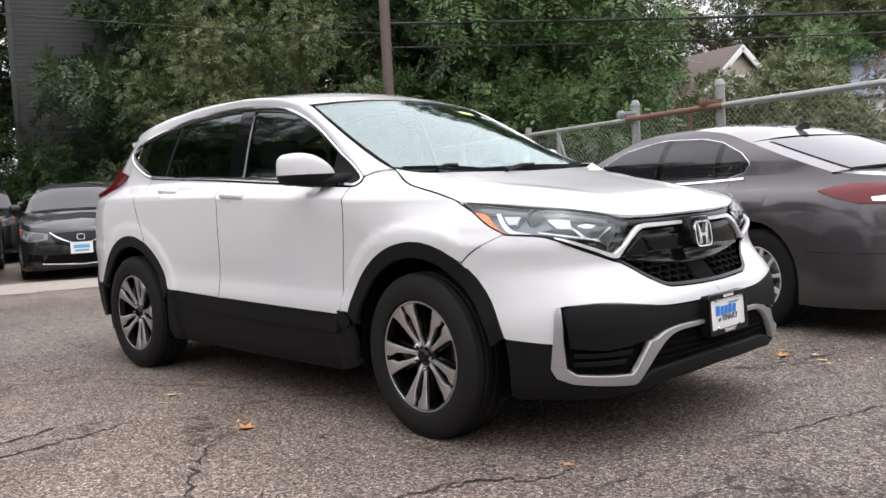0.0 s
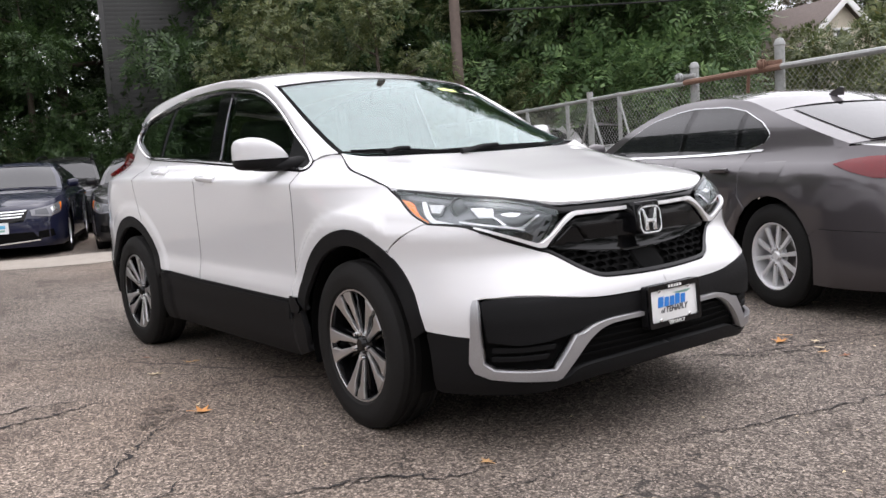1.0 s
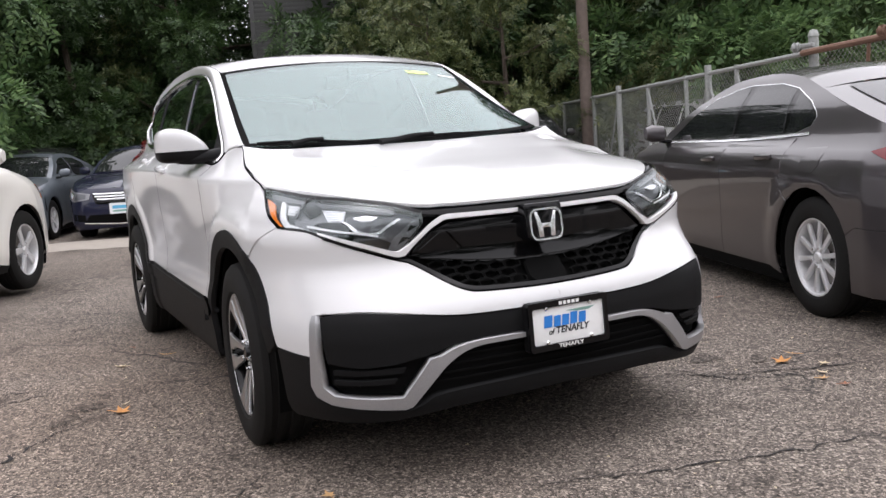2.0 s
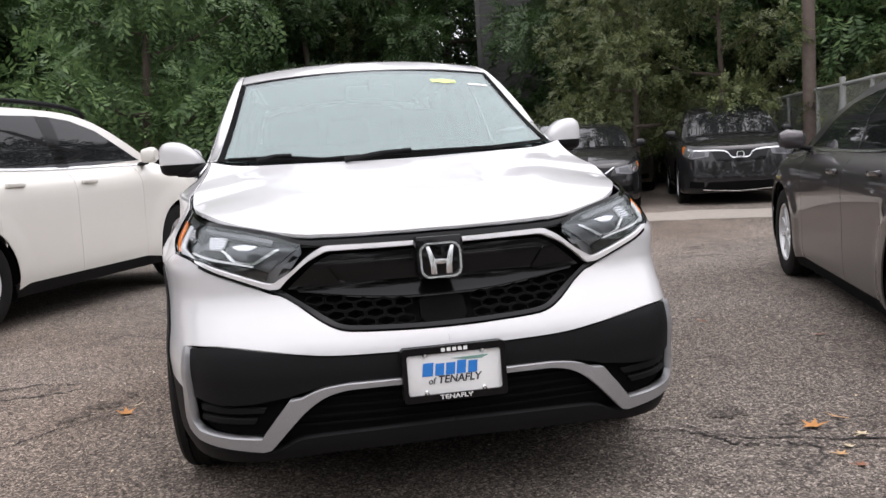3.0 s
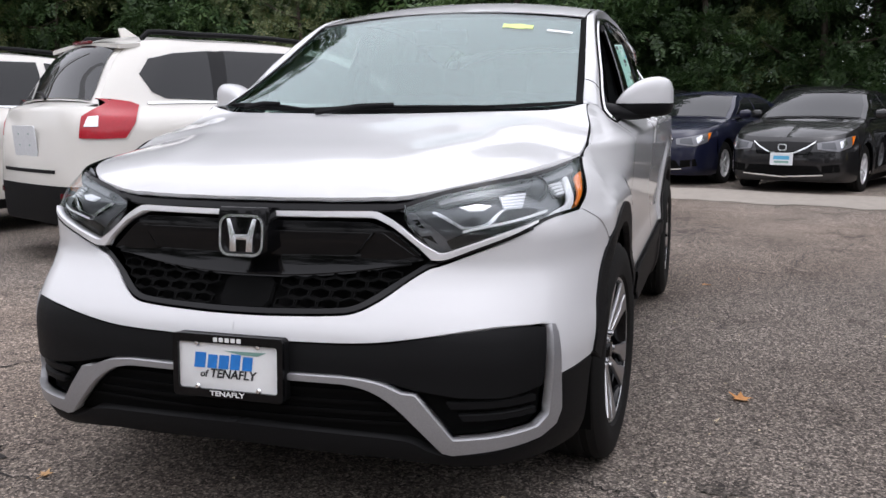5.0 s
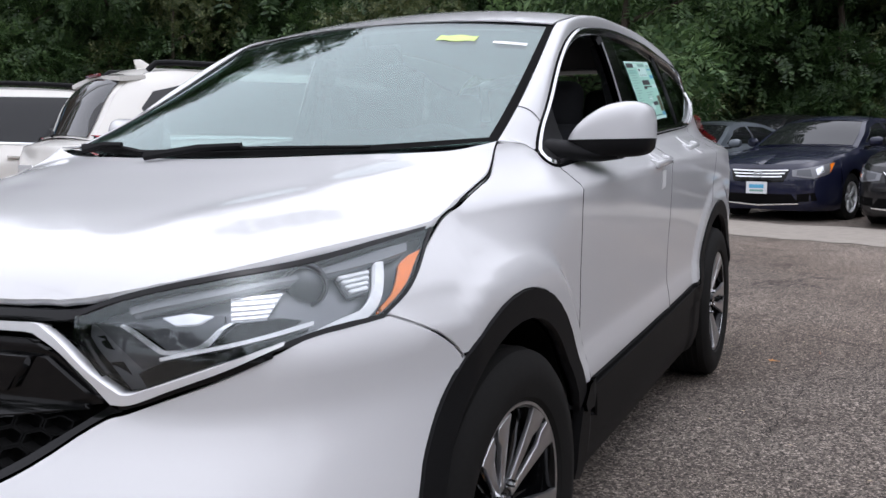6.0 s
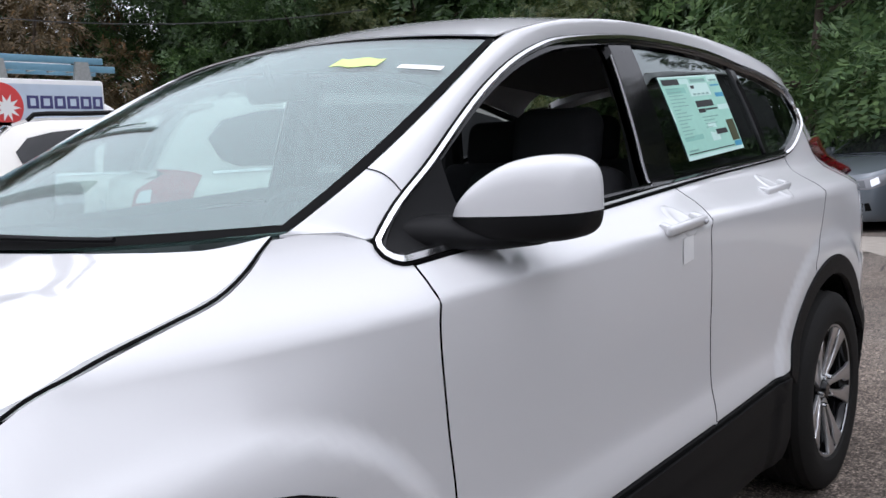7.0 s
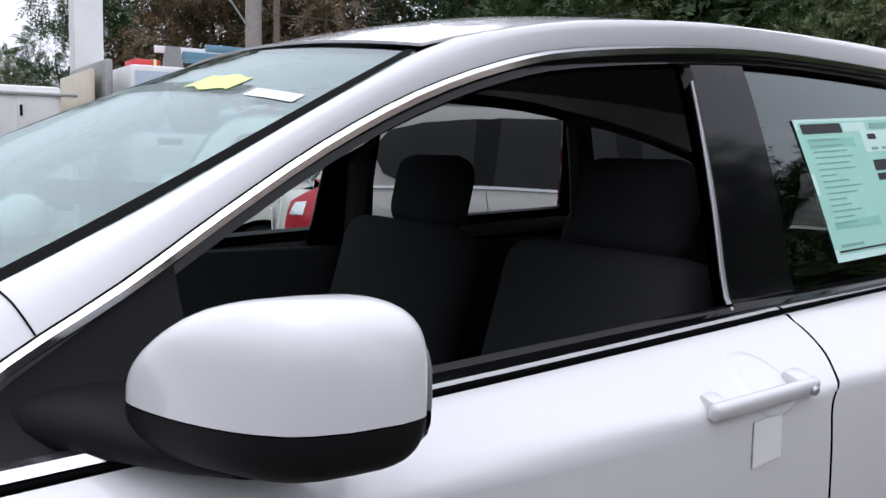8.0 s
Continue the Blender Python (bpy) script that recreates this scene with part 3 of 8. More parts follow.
# quarter panel up to the rear window's tip, with the tail lamp left out
quarter = pts(X, shift(SEAM_C, -GAP)) + ring(-1.33, ARCH, 67, 158) + [X(-1.83, 0.52), X(-1.95, 0.52), X(-2.03, 0.60), X(-2.06, 0.80), X(-2.03, 1.0), X(-2.02, 1.08), X(-1.93, 1.135), X(-1.86, 1.195), X(-1.885, 1.225), X(-1.92, 1.25), X(-1.86, 1.36), X(-1.79, 1.45)] + [X(-1.68, 1.44)] + pts(X, shift(REAR_TIP, -0.022, 0.0))[:-2]
doors = {}
for flip in (False, True):
    doors["front", flip] = panel("front_door", SUV, front_door, M["white"], crv, step=0.02, mirror=flip)
    doors["rear", flip] = panel("rear_door", SUV, rear_door, M["white"], crv, step=0.024, mirror=flip)
    panel("quarter_panel", SUV, quarter, M["white"], crv, step=0.024, mirror=flip)
    # black cladding round the wheels and along the sills
    for ax, a0, a1, name in ((1.33, 14, 163, "front_arch_trim"), (-1.33, 19, 158, "rear_arch_trim")):
        outer, inner = ring(ax, ARCH - 0.003, a0, a1, 18), ring(ax, 0.418, a1 + 3, a0 - 3, 18)
        panel(name, SUV, outer + inner, M["cladding"], crv, "matt black wheel arch trim", lift=0.006, lip=0.03, mirror=flip)
    sill = pts(X, [(0.80, 0.485), (0.5, 0.488), (0.0, 0.496), (-0.30, 0.501), (-0.60, 0.509), (-0.86, 0.518)]) + [X(-0.89, 0.45), X(-0.91, 0.30), X(-0.90, 0.225), X(0.0, 0.215), X(0.74, 0.215), X(0.90, 0.26), X(0.905, 0.36), X(0.875, 0.478), X(0.86, 0.505)]
    panel("sill_cladding", SUV, sill, M["cladding"], crv, "matt black sill cladding", lift=0.004, lip=0.04, mirror=flip)
    step = pts(X, [(0.79, 0.475), (0.5, 0.478), (0.0, 0.486), (-0.60, 0.499), (-0.85, 0.508)]) + pts(X, [(-0.85, 0.45), (-0.60, 0.425), (0.0, 0.415), (0.5, 0.408), (0.79, 0.405)])
    panel("sill_rib", SUV, step, M["cladding"], crv, lift=0.016, lip=0.014, mirror=flip)
    corner = X(0.80, 0.512), X(0.86, 0.512), X(0.895, 0.47), X(0.87, 0.44), X(0.81, 0.44)
    panel("sill_end", SUV, corner, M["cladding"], crv, lift=0.014, lip=0.014, mirror=flip)
    # dark under-skin behind the gaps
    under = [X(1.95, 0.62), X(1.88, 0.86), X(1.62, 0.90), X(1.40, 1.0), X(1.10, 1.08), X(0.80, 1.055), X(-0.3, 1.10), X(-1.25, 1.15), X(-1.9, 1.18), X(-2.1, 1.1), X(-2.1, 0.5), X(-1.85, 0.5)] + ring(-1.33, 0.455, 158, 20) + [X(-0.86, 0.42), X(0.85, 0.42)] + ring(1.33, 0.455, 160, 15)
    panel("inner_skin", SUV, under, M["dark"], crv, lift=-0.022, lip=0, step=0.08, mirror=flip)
    s = -1 if flip else 1
    for ax, name in ((1.33, "front_wheel_well"), (-1.33, "rear_wheel_well")):
        bm = bmesh.new()
        arc = [(ax + 0.42 * math.cos(radians(a)), 0.355 + 0.42 * math.sin(radians(a))) for a in range(-20, 201, 10)]
        rows = [[bm.verts.new((x, s * y, z)) for x, z in arc] for y in (0.86, 0.45)]
        for i in range(len(arc) - 1):
            bm.faces.new((rows[0][i], rows[0][i + 1], rows[1][i + 1], rows[1][i]))
        bm.faces.new(rows[1])
        part(name, from_bm(name, bm, M["dark"]), crv)

# front bumper skin, white
grille_low = [(0.0, 0.619), (0.10, 0.620), (0.26, 0.626), (0.322, 0.634), (0.37, 0.656), (0.41, 0.683), (0.45, 0.713), (0.49, 0.737), (0.515, 0.744)]
lamp_low = [(0.515, 0.744), (0.56, 0.760), (0.62, 0.782), (0.68, 0.806), (0.735, 0.836), (0.775, 0.862)]
white_low = [(0.0, 0.556), (0.15, 0.558), (0.30, 0.560), (0.40, 0.566), (0.51, 0.582), (0.60, 0.596), (0.68, 0.604), (0.74, 0.602), (0.772, 0.597)]
bumper = pts(Y, shift(grille_low, 0, -0.006)) + pts(Y, shift(lamp_low, 0, -0.006)[1:]) + [X(1.84, 0.866), X(1.782, 0.863)] + pts(X, [(1.778, 0.863), (1.703, 0.826), (1.636, 0.784), (1.592, 0.741)]) + ring(1.33, ARCH, 52, 14) + [X(1.81, 0.466), X(1.87, 0.462), X(1.925, 0.458)] + [Y(0.812, 0.455), Y(0.808, 0.52), Y(0.803, 0.57), Y(0.792, 0.592), Y(0.772, 0.599)] + pts(Y, white_low[::-1])[2:]
v, f, n = cut_panel(SUV.at, SUV.normal, bumper, 0.04, 0.0, 0.02, both=True)
front_bumper = part("front_bumper", mesh_from("front_bumper", v, f, M["white"], n), crv)
# black lower bumper: a set-back core, the band under the white, the air intake and the fog pockets
core = [Y(0.0, 0.575), Y(0.40, 0.585), Y(0.60, 0.61), Y(0.78, 0.60)] + [X(1.93, 0.48), X(1.80, 0.48)] + ring(1.33, 0.475, 13, -18, 5) + [X(1.80, 0.205), Y(0.75, 0.215), Y(0.5, 0.225), Y(0.0, 0.235)]
v, f, n = cut_panel(SUV.at, SUV.normal, core, 0.05, -0.035, 0.0, both=True)
part("lower_bumper_core", mesh_from("lower_bumper_core", v, f, M["dark"], n), crv)
band = pts(Y, shift(white_low, 0, -0.005)) + [Y(0.785, 0.585), Y(0.782, 0.44)] + [Y(0.70, 0.425), Y(0.60, 0.43), Y(0.50, 0.445), Y(0.40, 0.470), Y(0.30, 0.479), Y(0.0, 0.481)]
v, f, n = cut_panel(SUV.at, SUV.normal, band, 0.04, -0.004, 0.05, both=True)
part("bumper_band", mesh_from("bumper_band", v, f, M["cladding"], n), crv, "matt black lower bumper")
for k, z in enumerate((0.405, 0.372)):
    for flip in (False, True):
        panel("fog_slat", SUV, [Y(0.775, z + 0.008), Y(0.775, z - 0.008), Y(0.575 + 0.03 * k, z - 0.008), Y(0.565 + 0.03 * k, z + 0.008)], M["cladding"], crv, lift=-0.016, lip=0.02, mirror=flip)
silver = [Y(0.788, 0.592), Y(0.795, 0.59), Y(0.803, 0.57), Y(0.811, 0.47), Y(0.811, 0.36), Y(0.800, 0.325), Y(0.770, 0.305), Y(0.68, 0.293), Y(0.575, 0.282)] + pts(Y, [(0.552, 0.288), (0.50, 0.345), (0.445, 0.400), (0.39, 0.437), (0.33, 0.455), (0.25, 0.459), (0.0, 0.461)]) + pts(Y, [(0.0, 0.476), (0.25, 0.475), (0.33, 0.473), (0.40, 0.462), (0.455, 0.440)]) + [Y(0.49, 0.436), Y(0.580, 0.322), Y(0.66, 0.326), Y(0.765, 0.336), Y(0.787, 0.360), Y(0.795, 0.45)]
v, f, n = cut_panel(SUV.at, SUV.normal, silver, 0.035, 0.008, 0.035, both=True)
part("bumper_trim", mesh_from("bumper_trim", v, f, M["satin"], n), crv, "satin silver bumper trim")
intake = pts(Y, [(0.0, 0.458), (0.25, 0.456), (0.33, 0.452), (0.39, 0.433), (0.445, 0.396), (0.50, 0.338), (0.535, 0.295)]) + [Y(0.50, 0.315), Y(0.0, 0.335)]
v, f, n = cut_panel(SUV.at, SUV.normal, intake, 0.05, -0.026, 0.0, both=True)
part("lower_intake", mesh_from("lower_intake", v, f, M["dark"], n), crv)
for z in (0.432, 0.405, 0.378, 0.352):
    w = 0.38 + (0.43 - z) * 1.2
    v, f, n = cut_panel(SUV.at, SUV.normal, [Y(0.0, z + 0.004), Y(w, z + 0.004), Y(w, z - 0.004), Y(0.0, z - 0.004)], 0.06, -0.014, 0.012, both=True)
    part("intake_slat", mesh_from("intake_slat", v, f, M["dark"], n), crv)
lip = pts(Y, [(0.0, 0.328), (0.30, 0.322), (0.46, 0.312), (0.52, 0.285), (0.575, 0.272), (0.68, 0.282), (0.765, 0.294), (0.805, 0.32)]) + [Y(0.812, 0.36), Y(0.813, 0.450), X(1.925, 0.453), X(1.81, 0.460)] + ring(1.33, 0.484, 12, -14, 5) + [X(1.82, 0.225), Y(0.78, 0.235), Y(0.60, 0.240), Y(0.40, 0.262), Y(0.0, 0.275)]
v, f, n = cut_panel(SUV.at, SUV.normal, lip, 0.045, 0.0, 0.06, both=True)
part("bumper_lip", mesh_from("bumper_lip", v, f, M["cladding"], n), crv, "matt black lower bumper lip")

# grille
back = pts(Y, shift(grille_low, 0, -0.002)) + [Y(0.52, 0.765), Y(0.45, 0.86), Y(0.42, 0.905), Y(0.0, 0.905)]
v, f, n = cut_panel(SUV.at, SUV.normal, back, 0.05, -0.045, 0.0, both=True)
grille = part("grille", mesh_from("grille", v, f, M["dark"], n), crv, "gloss black grille")
rim_line = pts(Y, grille_low)
rim_in = pts(Y, [(0.49, 0.752), (0.45, 0.726), (0.405, 0.697), (0.36, 0.667), (0.315, 0.645), (0.25, 0.637), (0.10, 0.632), (0.0, 0.631)])
v, f, n = cut_panel(SUV.at, SUV.normal, rim_line + rim_in, 0.04, 0.001, 0.05, both=True)
part("grille_rim", mesh_from("grille_rim", v, f, M["gloss_black"], n), grille)
upper = [Y(0.0, 0.842), Y(0.34, 0.842), Y(0.385, 0.825), Y(0.455, 0.765), Y(0.470, 0.752)] + pts(Y, [(0.44, 0.748), (0.38, 0.742), (0.29, 0.730), (0.14, 0.717), (0.0, 0.714)])
v, f, n = cut_panel(SUV.at, SUV.normal, upper, 0.04, -0.012, 0.04, both=True)
part("grille_bar", mesh_from("grille_bar", v, f, M["gloss_black"], n), grille)
ridge = [Y(0.0, 0.823), Y(0.26, 0.823), Y(0.340, 0.822), Y(0.318, 0.795), Y(0.292, 0.764), Y(0.0, 0.760)]
v, f, n = cut_panel(SUV.at, SUV.normal, ridge, 0.04, 0.008, 0.03, both=True)
part("grille_ridge", mesh_from("grille_ridge", v, f, M["gloss_black"], n), grille)
slim = [Y(0.0, 0.850), Y(0.330, 0.850), Y(0.372, 0.834), Y(0.352, 0.832), Y(0.0, 0.832)]
v, f, n = cut_panel(SUV.at, SUV.normal, slim, 0.05, -0.002, 0.02, both=True)
part("grille_ridge", mesh_from("grille_ridge", v, f, M["gloss_black"], n), grille)
# bevelled flank beside the ridge, and the bright lip above the honeycomb
flank = [Y(0.350, 0.822), Y(0.366, 0.822), Y(0.452, 0.762), Y(0.40, 0.752), Y(0.304, 0.757)]
for flip in (False, True):
    panel("grille_flank", SUV, flank, M["gloss_black"], grille, step=0.03, lift=-0.003, lip=0.03, mirror=flip)
lip_line = [(0.0, 0.716), (0.14, 0.719), (0.29, 0.732), (0.38, 0.744), (0.44, 0.750)]
v, f, n = cut_panel(SUV.at, SUV.normal, pts(Y, lip_line) + pts(Y, shift(lip_line, 0, -0.007)[::-1]), 0.04, -0.004, 0.02, both=True)
part("grille_lip", mesh_from("grille_lip", v, f, M["gloss_black"], n), grille)
# hexagonal mesh along the grille's foot
hexes = []
for row in range(4):
    for col in range(-8, 9):
        y, z = 0.060 * col + 0.030 * (row % 2), 0.642 + 0.0235 * row
        if 0.108 < abs(y) < 0.30 + 0.036 * row:
            hexes.append((y, z))
for side in (1, -1):
    bm = bmesh.new()
    for y, z in [h for h in hexes if h[0] * side > 0]:
        loop = [(math.copysign(abs(y + 0.0335 * math.cos(radians(60 * k + 30))), y), z + 0.0155 * math.sin(radians(60 * k + 30))) for k in range(6)]
        inner = [(y + (a - y) * 0.86, z + (b - z) * 0.82) for a, b in loop]
        rows = []
        for ringpts, lift in ((loop, -0.014), (inner, -0.014), (inner, -0.034)):
            uv = [Y(abs(a), b) for a, b in ringpts]
            p = [SUV.at(a, b) for a, b in uv]
            rows.append([bm.verts.new((float(q[0]) + lift, math.copysign(float(q[1]), r[0]), float(q[2]))) for q, r in zip(p, ringpts)])
        for a, b in zip(rows, rows[1:]):
            for k in range(6):
                bm.faces.new((a[k], a[(k + 1) % 6], b[(k + 1) % 6], b[k]))
    part("grille_mesh", from_bm("grille_mesh", bm, M["dark"]), grille, "black honeycomb mesh")
radar = [Y(0.0, 0.706), Y(0.060, 0.706), Y(0.070, 0.697), Y(0.072, 0.655), Y(0.060, 0.640), Y(0.0, 0.638)]
v, f, n = cut_panel(SUV.at, SUV.normal, radar, 0.04, -0.016, 0.03, both=True)
part("radar_cover", mesh_from("radar_cover", v, f, M["dark"], n), grille, "smooth dark radar cover")
wing = pts(Y, [(0.0, 0.873), (0.20, 0.875), (0.335, 0.877)]) + pts(Y, [(0.355, 0.875), (0.40, 0.850), (0.46, 0.803), (0.512, 0.772)]) + pts(Y, [(0.53, 0.773), (0.60, 0.797), (0.68, 0.826), (0.745, 0.851)]) + pts(Y, [(0.745, 0.845), (0.685, 0.817), (0.60, 0.784), (0.53, 0.757), (0.495, 0.755)]) + pts(Y, [(0.463, 0.786), (0.403, 0.833), (0.349, 0.860)]) + pts(Y, [(0.33, 0.862), (0.20, 0.861), (0.0, 0.860)])
v, f, n = cut_panel(SUV.at, SUV.normal, wing, 0.03, 0.006, 0.03, both=True)
part("chrome_wing", mesh_from("chrome_wing", v, f, M["wing"], n), grille, "bright chrome grille wing")
strip = pts(Y, [(0.505, 0.752), (0.56, 0.768), (0.62, 0.790), (0.68, 0.813), (0.735, 0.839)]) + pts(Y, [(0.737, 0.829), (0.68, 0.804), (0.62, 0.784), (0.56, 0.761), (0.51, 0.746)])
for flip in (False, True):
    panel("lamp_strip", SUV, strip, M["gloss_black"], grille, step=0.03, lift=0.003, lip=0.02, mirror=flip)
topband = pts(Y, [(0.0, 0.912), (0.20, 0.912), (0.38, 0.914), (0.46, 0.926)]) + pts(Y, [(0.44, 0.895), (0.36, 0.882), (0.20, 0.880), (0.0, 0.878)])
v, f, n = cut_panel(SUV.at, SUV.normal, topband, 0.04, -0.012, 0.03, both=True)
part("grille_top", mesh_from("grille_top", v, f, M["gloss_black"], n), grille)
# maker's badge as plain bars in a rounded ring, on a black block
def rounded_rect(w, h, r, n=5):
    out = []
    for cx, cy, a0 in ((w / 2 - r, h / 2 - r, 0), (-w / 2 + r, h / 2 - r, 90), (-w / 2 + r, -h / 2 + r, 180), (w / 2 - r, -h / 2 + r, 270)):
        out += [(cx + r * math.cos(radians(a0 + 90 * k / n)), cy + r * math.sin(radians(a0 + 90 * k / n))) for k in range(n + 1)]
    return out


def ring_mesh(name, outer, inner, depth, mat):
    bm = bmesh.new()
    lo = [[bm.verts.new((x, y, z)) for x, y in loop] for loop, z in ((outer, 0), (outer, depth * 0.7), ([(a[0] * 0.96 + b[0] * 0.04, a[1] * 0.96 + b[1] * 0.04) for a, b in zip(outer, inner)], depth), (inner, depth), (inner, 0))]
    k = len(outer)
    for a, b in zip(lo, lo[1:]):
        for i in range(k):
            bm.faces.new((a[i], a[(i + 1) % k], b[(i + 1) % k], b[i]))
    return from_bm(name, bm, mat)


FACE = Matrix(((0, 0, 1, 0), (1, 0, 0, 0), (0, 1, 0, 0), (0, 0, 0, 1)))
block = part("badge_block", slab("badge_block", [(-0.070, 0.064), (-0.076, 0.05), (-0.073, -0.05), (-0.05, -0.064), (0.05, -0.064), (0.073, -0.05), (0.076, 0.05), (0.070, 0.064)], 0.075, M["gloss_black"], None, 0.008), grille, "", pose(2.085, 0, 0.815, 0, -7, 0) @ FACE)
BADGE = pose(2.160, 0, 0.813, 0, -7, 0) @ FACE
part("badge_ring", ring_mesh("badge_ring", rounded_rect(0.130, 0.110, 0.03), rounded_rect(0.117, 0.097, 0.025), 0.010, M["chrome"]), grille, "chrome badge ring", BADGE)
for s in (1, -1):
    part("badge_bar", slab("badge_bar", [(s * a, b) for a, b in [(0.044, 0.043), (0.033, 0.044), (0.016, -0.002), (0.014, -0.043), (0.033, -0.043), (0.034, -0.008)][::s]], 0.010, M["chrome"], None, 0.002), grille, "", BADGE)
part("badge_bar", slab("badge_bar", [(-0.020, 0.003), (-0.017, -0.012), (0.017, -0.012), (0.020, 0.003)], 0.009, M["chrome"], None, 0.002), grille, "", BADGE)

# headlamps
lamp = pts(Y, [(0.42, 0.895), (0.48, 0.918), (0.56, 0.938), (0.65, 0.955)]) + pts(X, [(1.84, 0.967), (1.70, 0.981), (1.535, 0.993)]) + pts(X, [(1.54, 0.985), (1.62, 0.950), (1.70, 0.905), (1.79, 0.863)]) + pts(Y, [(0.775, 0.855), (0.735, 0.838), (0.68, 0.812), (0.62, 0.788), (0.56, 0.765), (0.515, 0.752)]) + pts(Y, [(0.49, 0.775), (0.45, 0.820), (0.42, 0.86)])
for flip in (False, True):
    hl = panel("headlamp", SUV, lamp, M["lamp_grey"], crv, "clear headlamp with amber marker and white light guide", step=0.04, lift=-0.045, lip=0, mirror=flip)
    panel("lamp_surround", SUV, lamp, M["gloss_black"], hl, step=0.08, lift=-0.055, lip=-0.05, mirror=flip)
    lens = panel("lens", SUV, lamp, M["lens"], hl, "clear lens", step=0.03, lift=-0.002, lip=0.0, mirror=flip)
    lens.visible_shadow = False
    amber = pts(X, [(1.604, 0.960), (1.65, 0.938), (1.70, 0.911), (1.786, 0.872)]) + pts(X, [(1.777, 0.881), (1.734, 0.904), (1.680, 0.943)]) + [X(1.668, 0.948), X(1.645, 0.954)]
    panel("side_marker", SUV, amber, M["amber"], hl, "amber side marker", step=0.03, lift=-0.008, lip=0.012, mirror=flip)
    guide = pts(X, [(1.706, 0.954), (1.752, 0.910), (1.788, 0.880), (1.812, 0.869)]) + pts(Y, [(0.795, 0.864), (0.776, 0.861)]) + pts(Y, [(0.778, 0.866), (0.796, 0.876)]) + pts(X, [(1.814, 0.884), (1.772, 0.912), (1.724, 0.955)])
    panel("light_guide", SUV, guide, M["drl"], hl, "white light guide", step=0.03, lift=-0.014, lip=0.02, mirror=flip)
    lower_line = [(0.572, 0.824), (0.62, 0.836), (0.68, 0.849), (0.73, 0.861), (0.772, 0.872)]
    panel("light_guide", SUV, pts(Y, lower_line) + pts(Y, shift(lower_line, -0.001, 0.0065)[::-1]), M["drl"], hl, step=0.03, lift=-0.016, lip=0.012, mirror=flip)
    trough = pts(Y, [(0.545, 0.775), (0.62, 0.803), (0.68, 0.828), (0.735, 0.853), (0.770, 0.866)]) + pts(Y, [(0.768, 0.869), (0.73, 0.858), (0.68, 0.846), (0.62, 0.833), (0.572, 0.820), (0.53, 0.800)])
    panel("lamp_trough", SUV, trough, M["gloss_black"], hl, step=0.03, lift=-0.022, lip=0.01, mirror=flip)
    hook = pts(Y, [(0.488, 0.879), (0.53, 0.856), (0.566, 0.834)]) + pts(Y, [(0.60, 0.835), (0.641, 0.847), (0.678, 0.893)]) + pts(Y, [(0.671, 0.894), (0.634, 0.855), (0.60, 0.843)]) + pts(Y, [(0.572, 0.842), (0.535, 0.864), (0.493, 0.886)])
    brow = pts(Y, [(0.42, 0.897), (0.48, 0.920), (0.56, 0.940), (0.65, 0.957)]) + pts(X, [(1.84, 0.969), (1.70, 0.983), (1.55, 0.994)]) + pts(X, [(1.56, 0.989), (1.70, 0.977), (1.84, 0.962)]) + pts(Y, [(0.65, 0.949), (0.56, 0.931), (0.48, 0.911), (0.425, 0.889)])
    panel("lamp_brow", SUV, brow, M["gloss_black"], hl, step=0.04, lift=-0.0005, lip=0.01, mirror=flip)
    rim_low = pts(X, [(1.545, 0.991), (1.60, 0.961), (1.70, 0.907), (1.79, 0.868)]) + pts(X, [(1.79, 0.863), (1.70, 0.902), (1.60, 0.956), (1.54, 0.988)])
    foot_line = [(0.80, 0.858), (0.775, 0.853), (0.735, 0.836), (0.68, 0.810), (0.62, 0.786), (0.56, 0.763), (0.515, 0.750)]
    panel("lamp_rim", SUV, [X(1.79, 0.862)] + pts(Y, foot_line) + pts(Y, shift(foot_line, 0, 0.009)[::-1]) + [X(1.79, 0.868)], M["gloss_black"], hl, step=0.04, lift=0.0005, lip=0.012, mirror=flip)
    panel("lamp_rim", SUV, rim_low, M["gloss_black"], hl, step=0.04, lift=0.0005, lip=0.012, mirror=flip)
    shelf = pts(Y, [(0.50, 0.912), (0.56, 0.928), (0.65, 0.944)]) + pts(X, [(1.84, 0.957), (1.70, 0.973), (1.61, 0.979)]) + pts(X, [(1.63, 0.965), (1.70, 0.958), (1.80, 0.951)]) + pts(Y, [(0.70, 0.944), (0.64, 0.931), (0.56, 0.915), (0.51, 0.902)])
    panel("lamp_shelf", SUV, shelf, M["lamp_grey"], hl, step=0.04, lift=-0.016, lip=0.02, mirror=flip)
    inlay = pts(Y, [(0.432, 0.884), (0.49, 0.838), (0.528, 0.803)]) + pts(Y, [(0.575, 0.822), (0.635, 0.845)]) + [Y(0.664, 0.886), Y(0.655, 0.912), Y(0.58, 0.910), Y(0.50, 0.896)]
    panel("lamp_inlay", SUV, inlay, M["lamp_dark"], hl, step=0.04, lift=-0.036, lip=0.01, mirror=flip)
    panel("chrome_hook", SUV, hook, M["chrome"], hl, step=0.03, lift=-0.028, lip=0.012, mirror=flip)
    glint = [Y(0.556, 0.905), Y(0.60, 0.913), Y(0.640, 0.909), Y(0.622, 0.894), Y(0.585, 0.889)]
    panel("reflector", SUV, glint, M["reflector"], hl, "bright inner reflector", step=0.03, lift=-0.031, lip=0.008, mirror=flip)
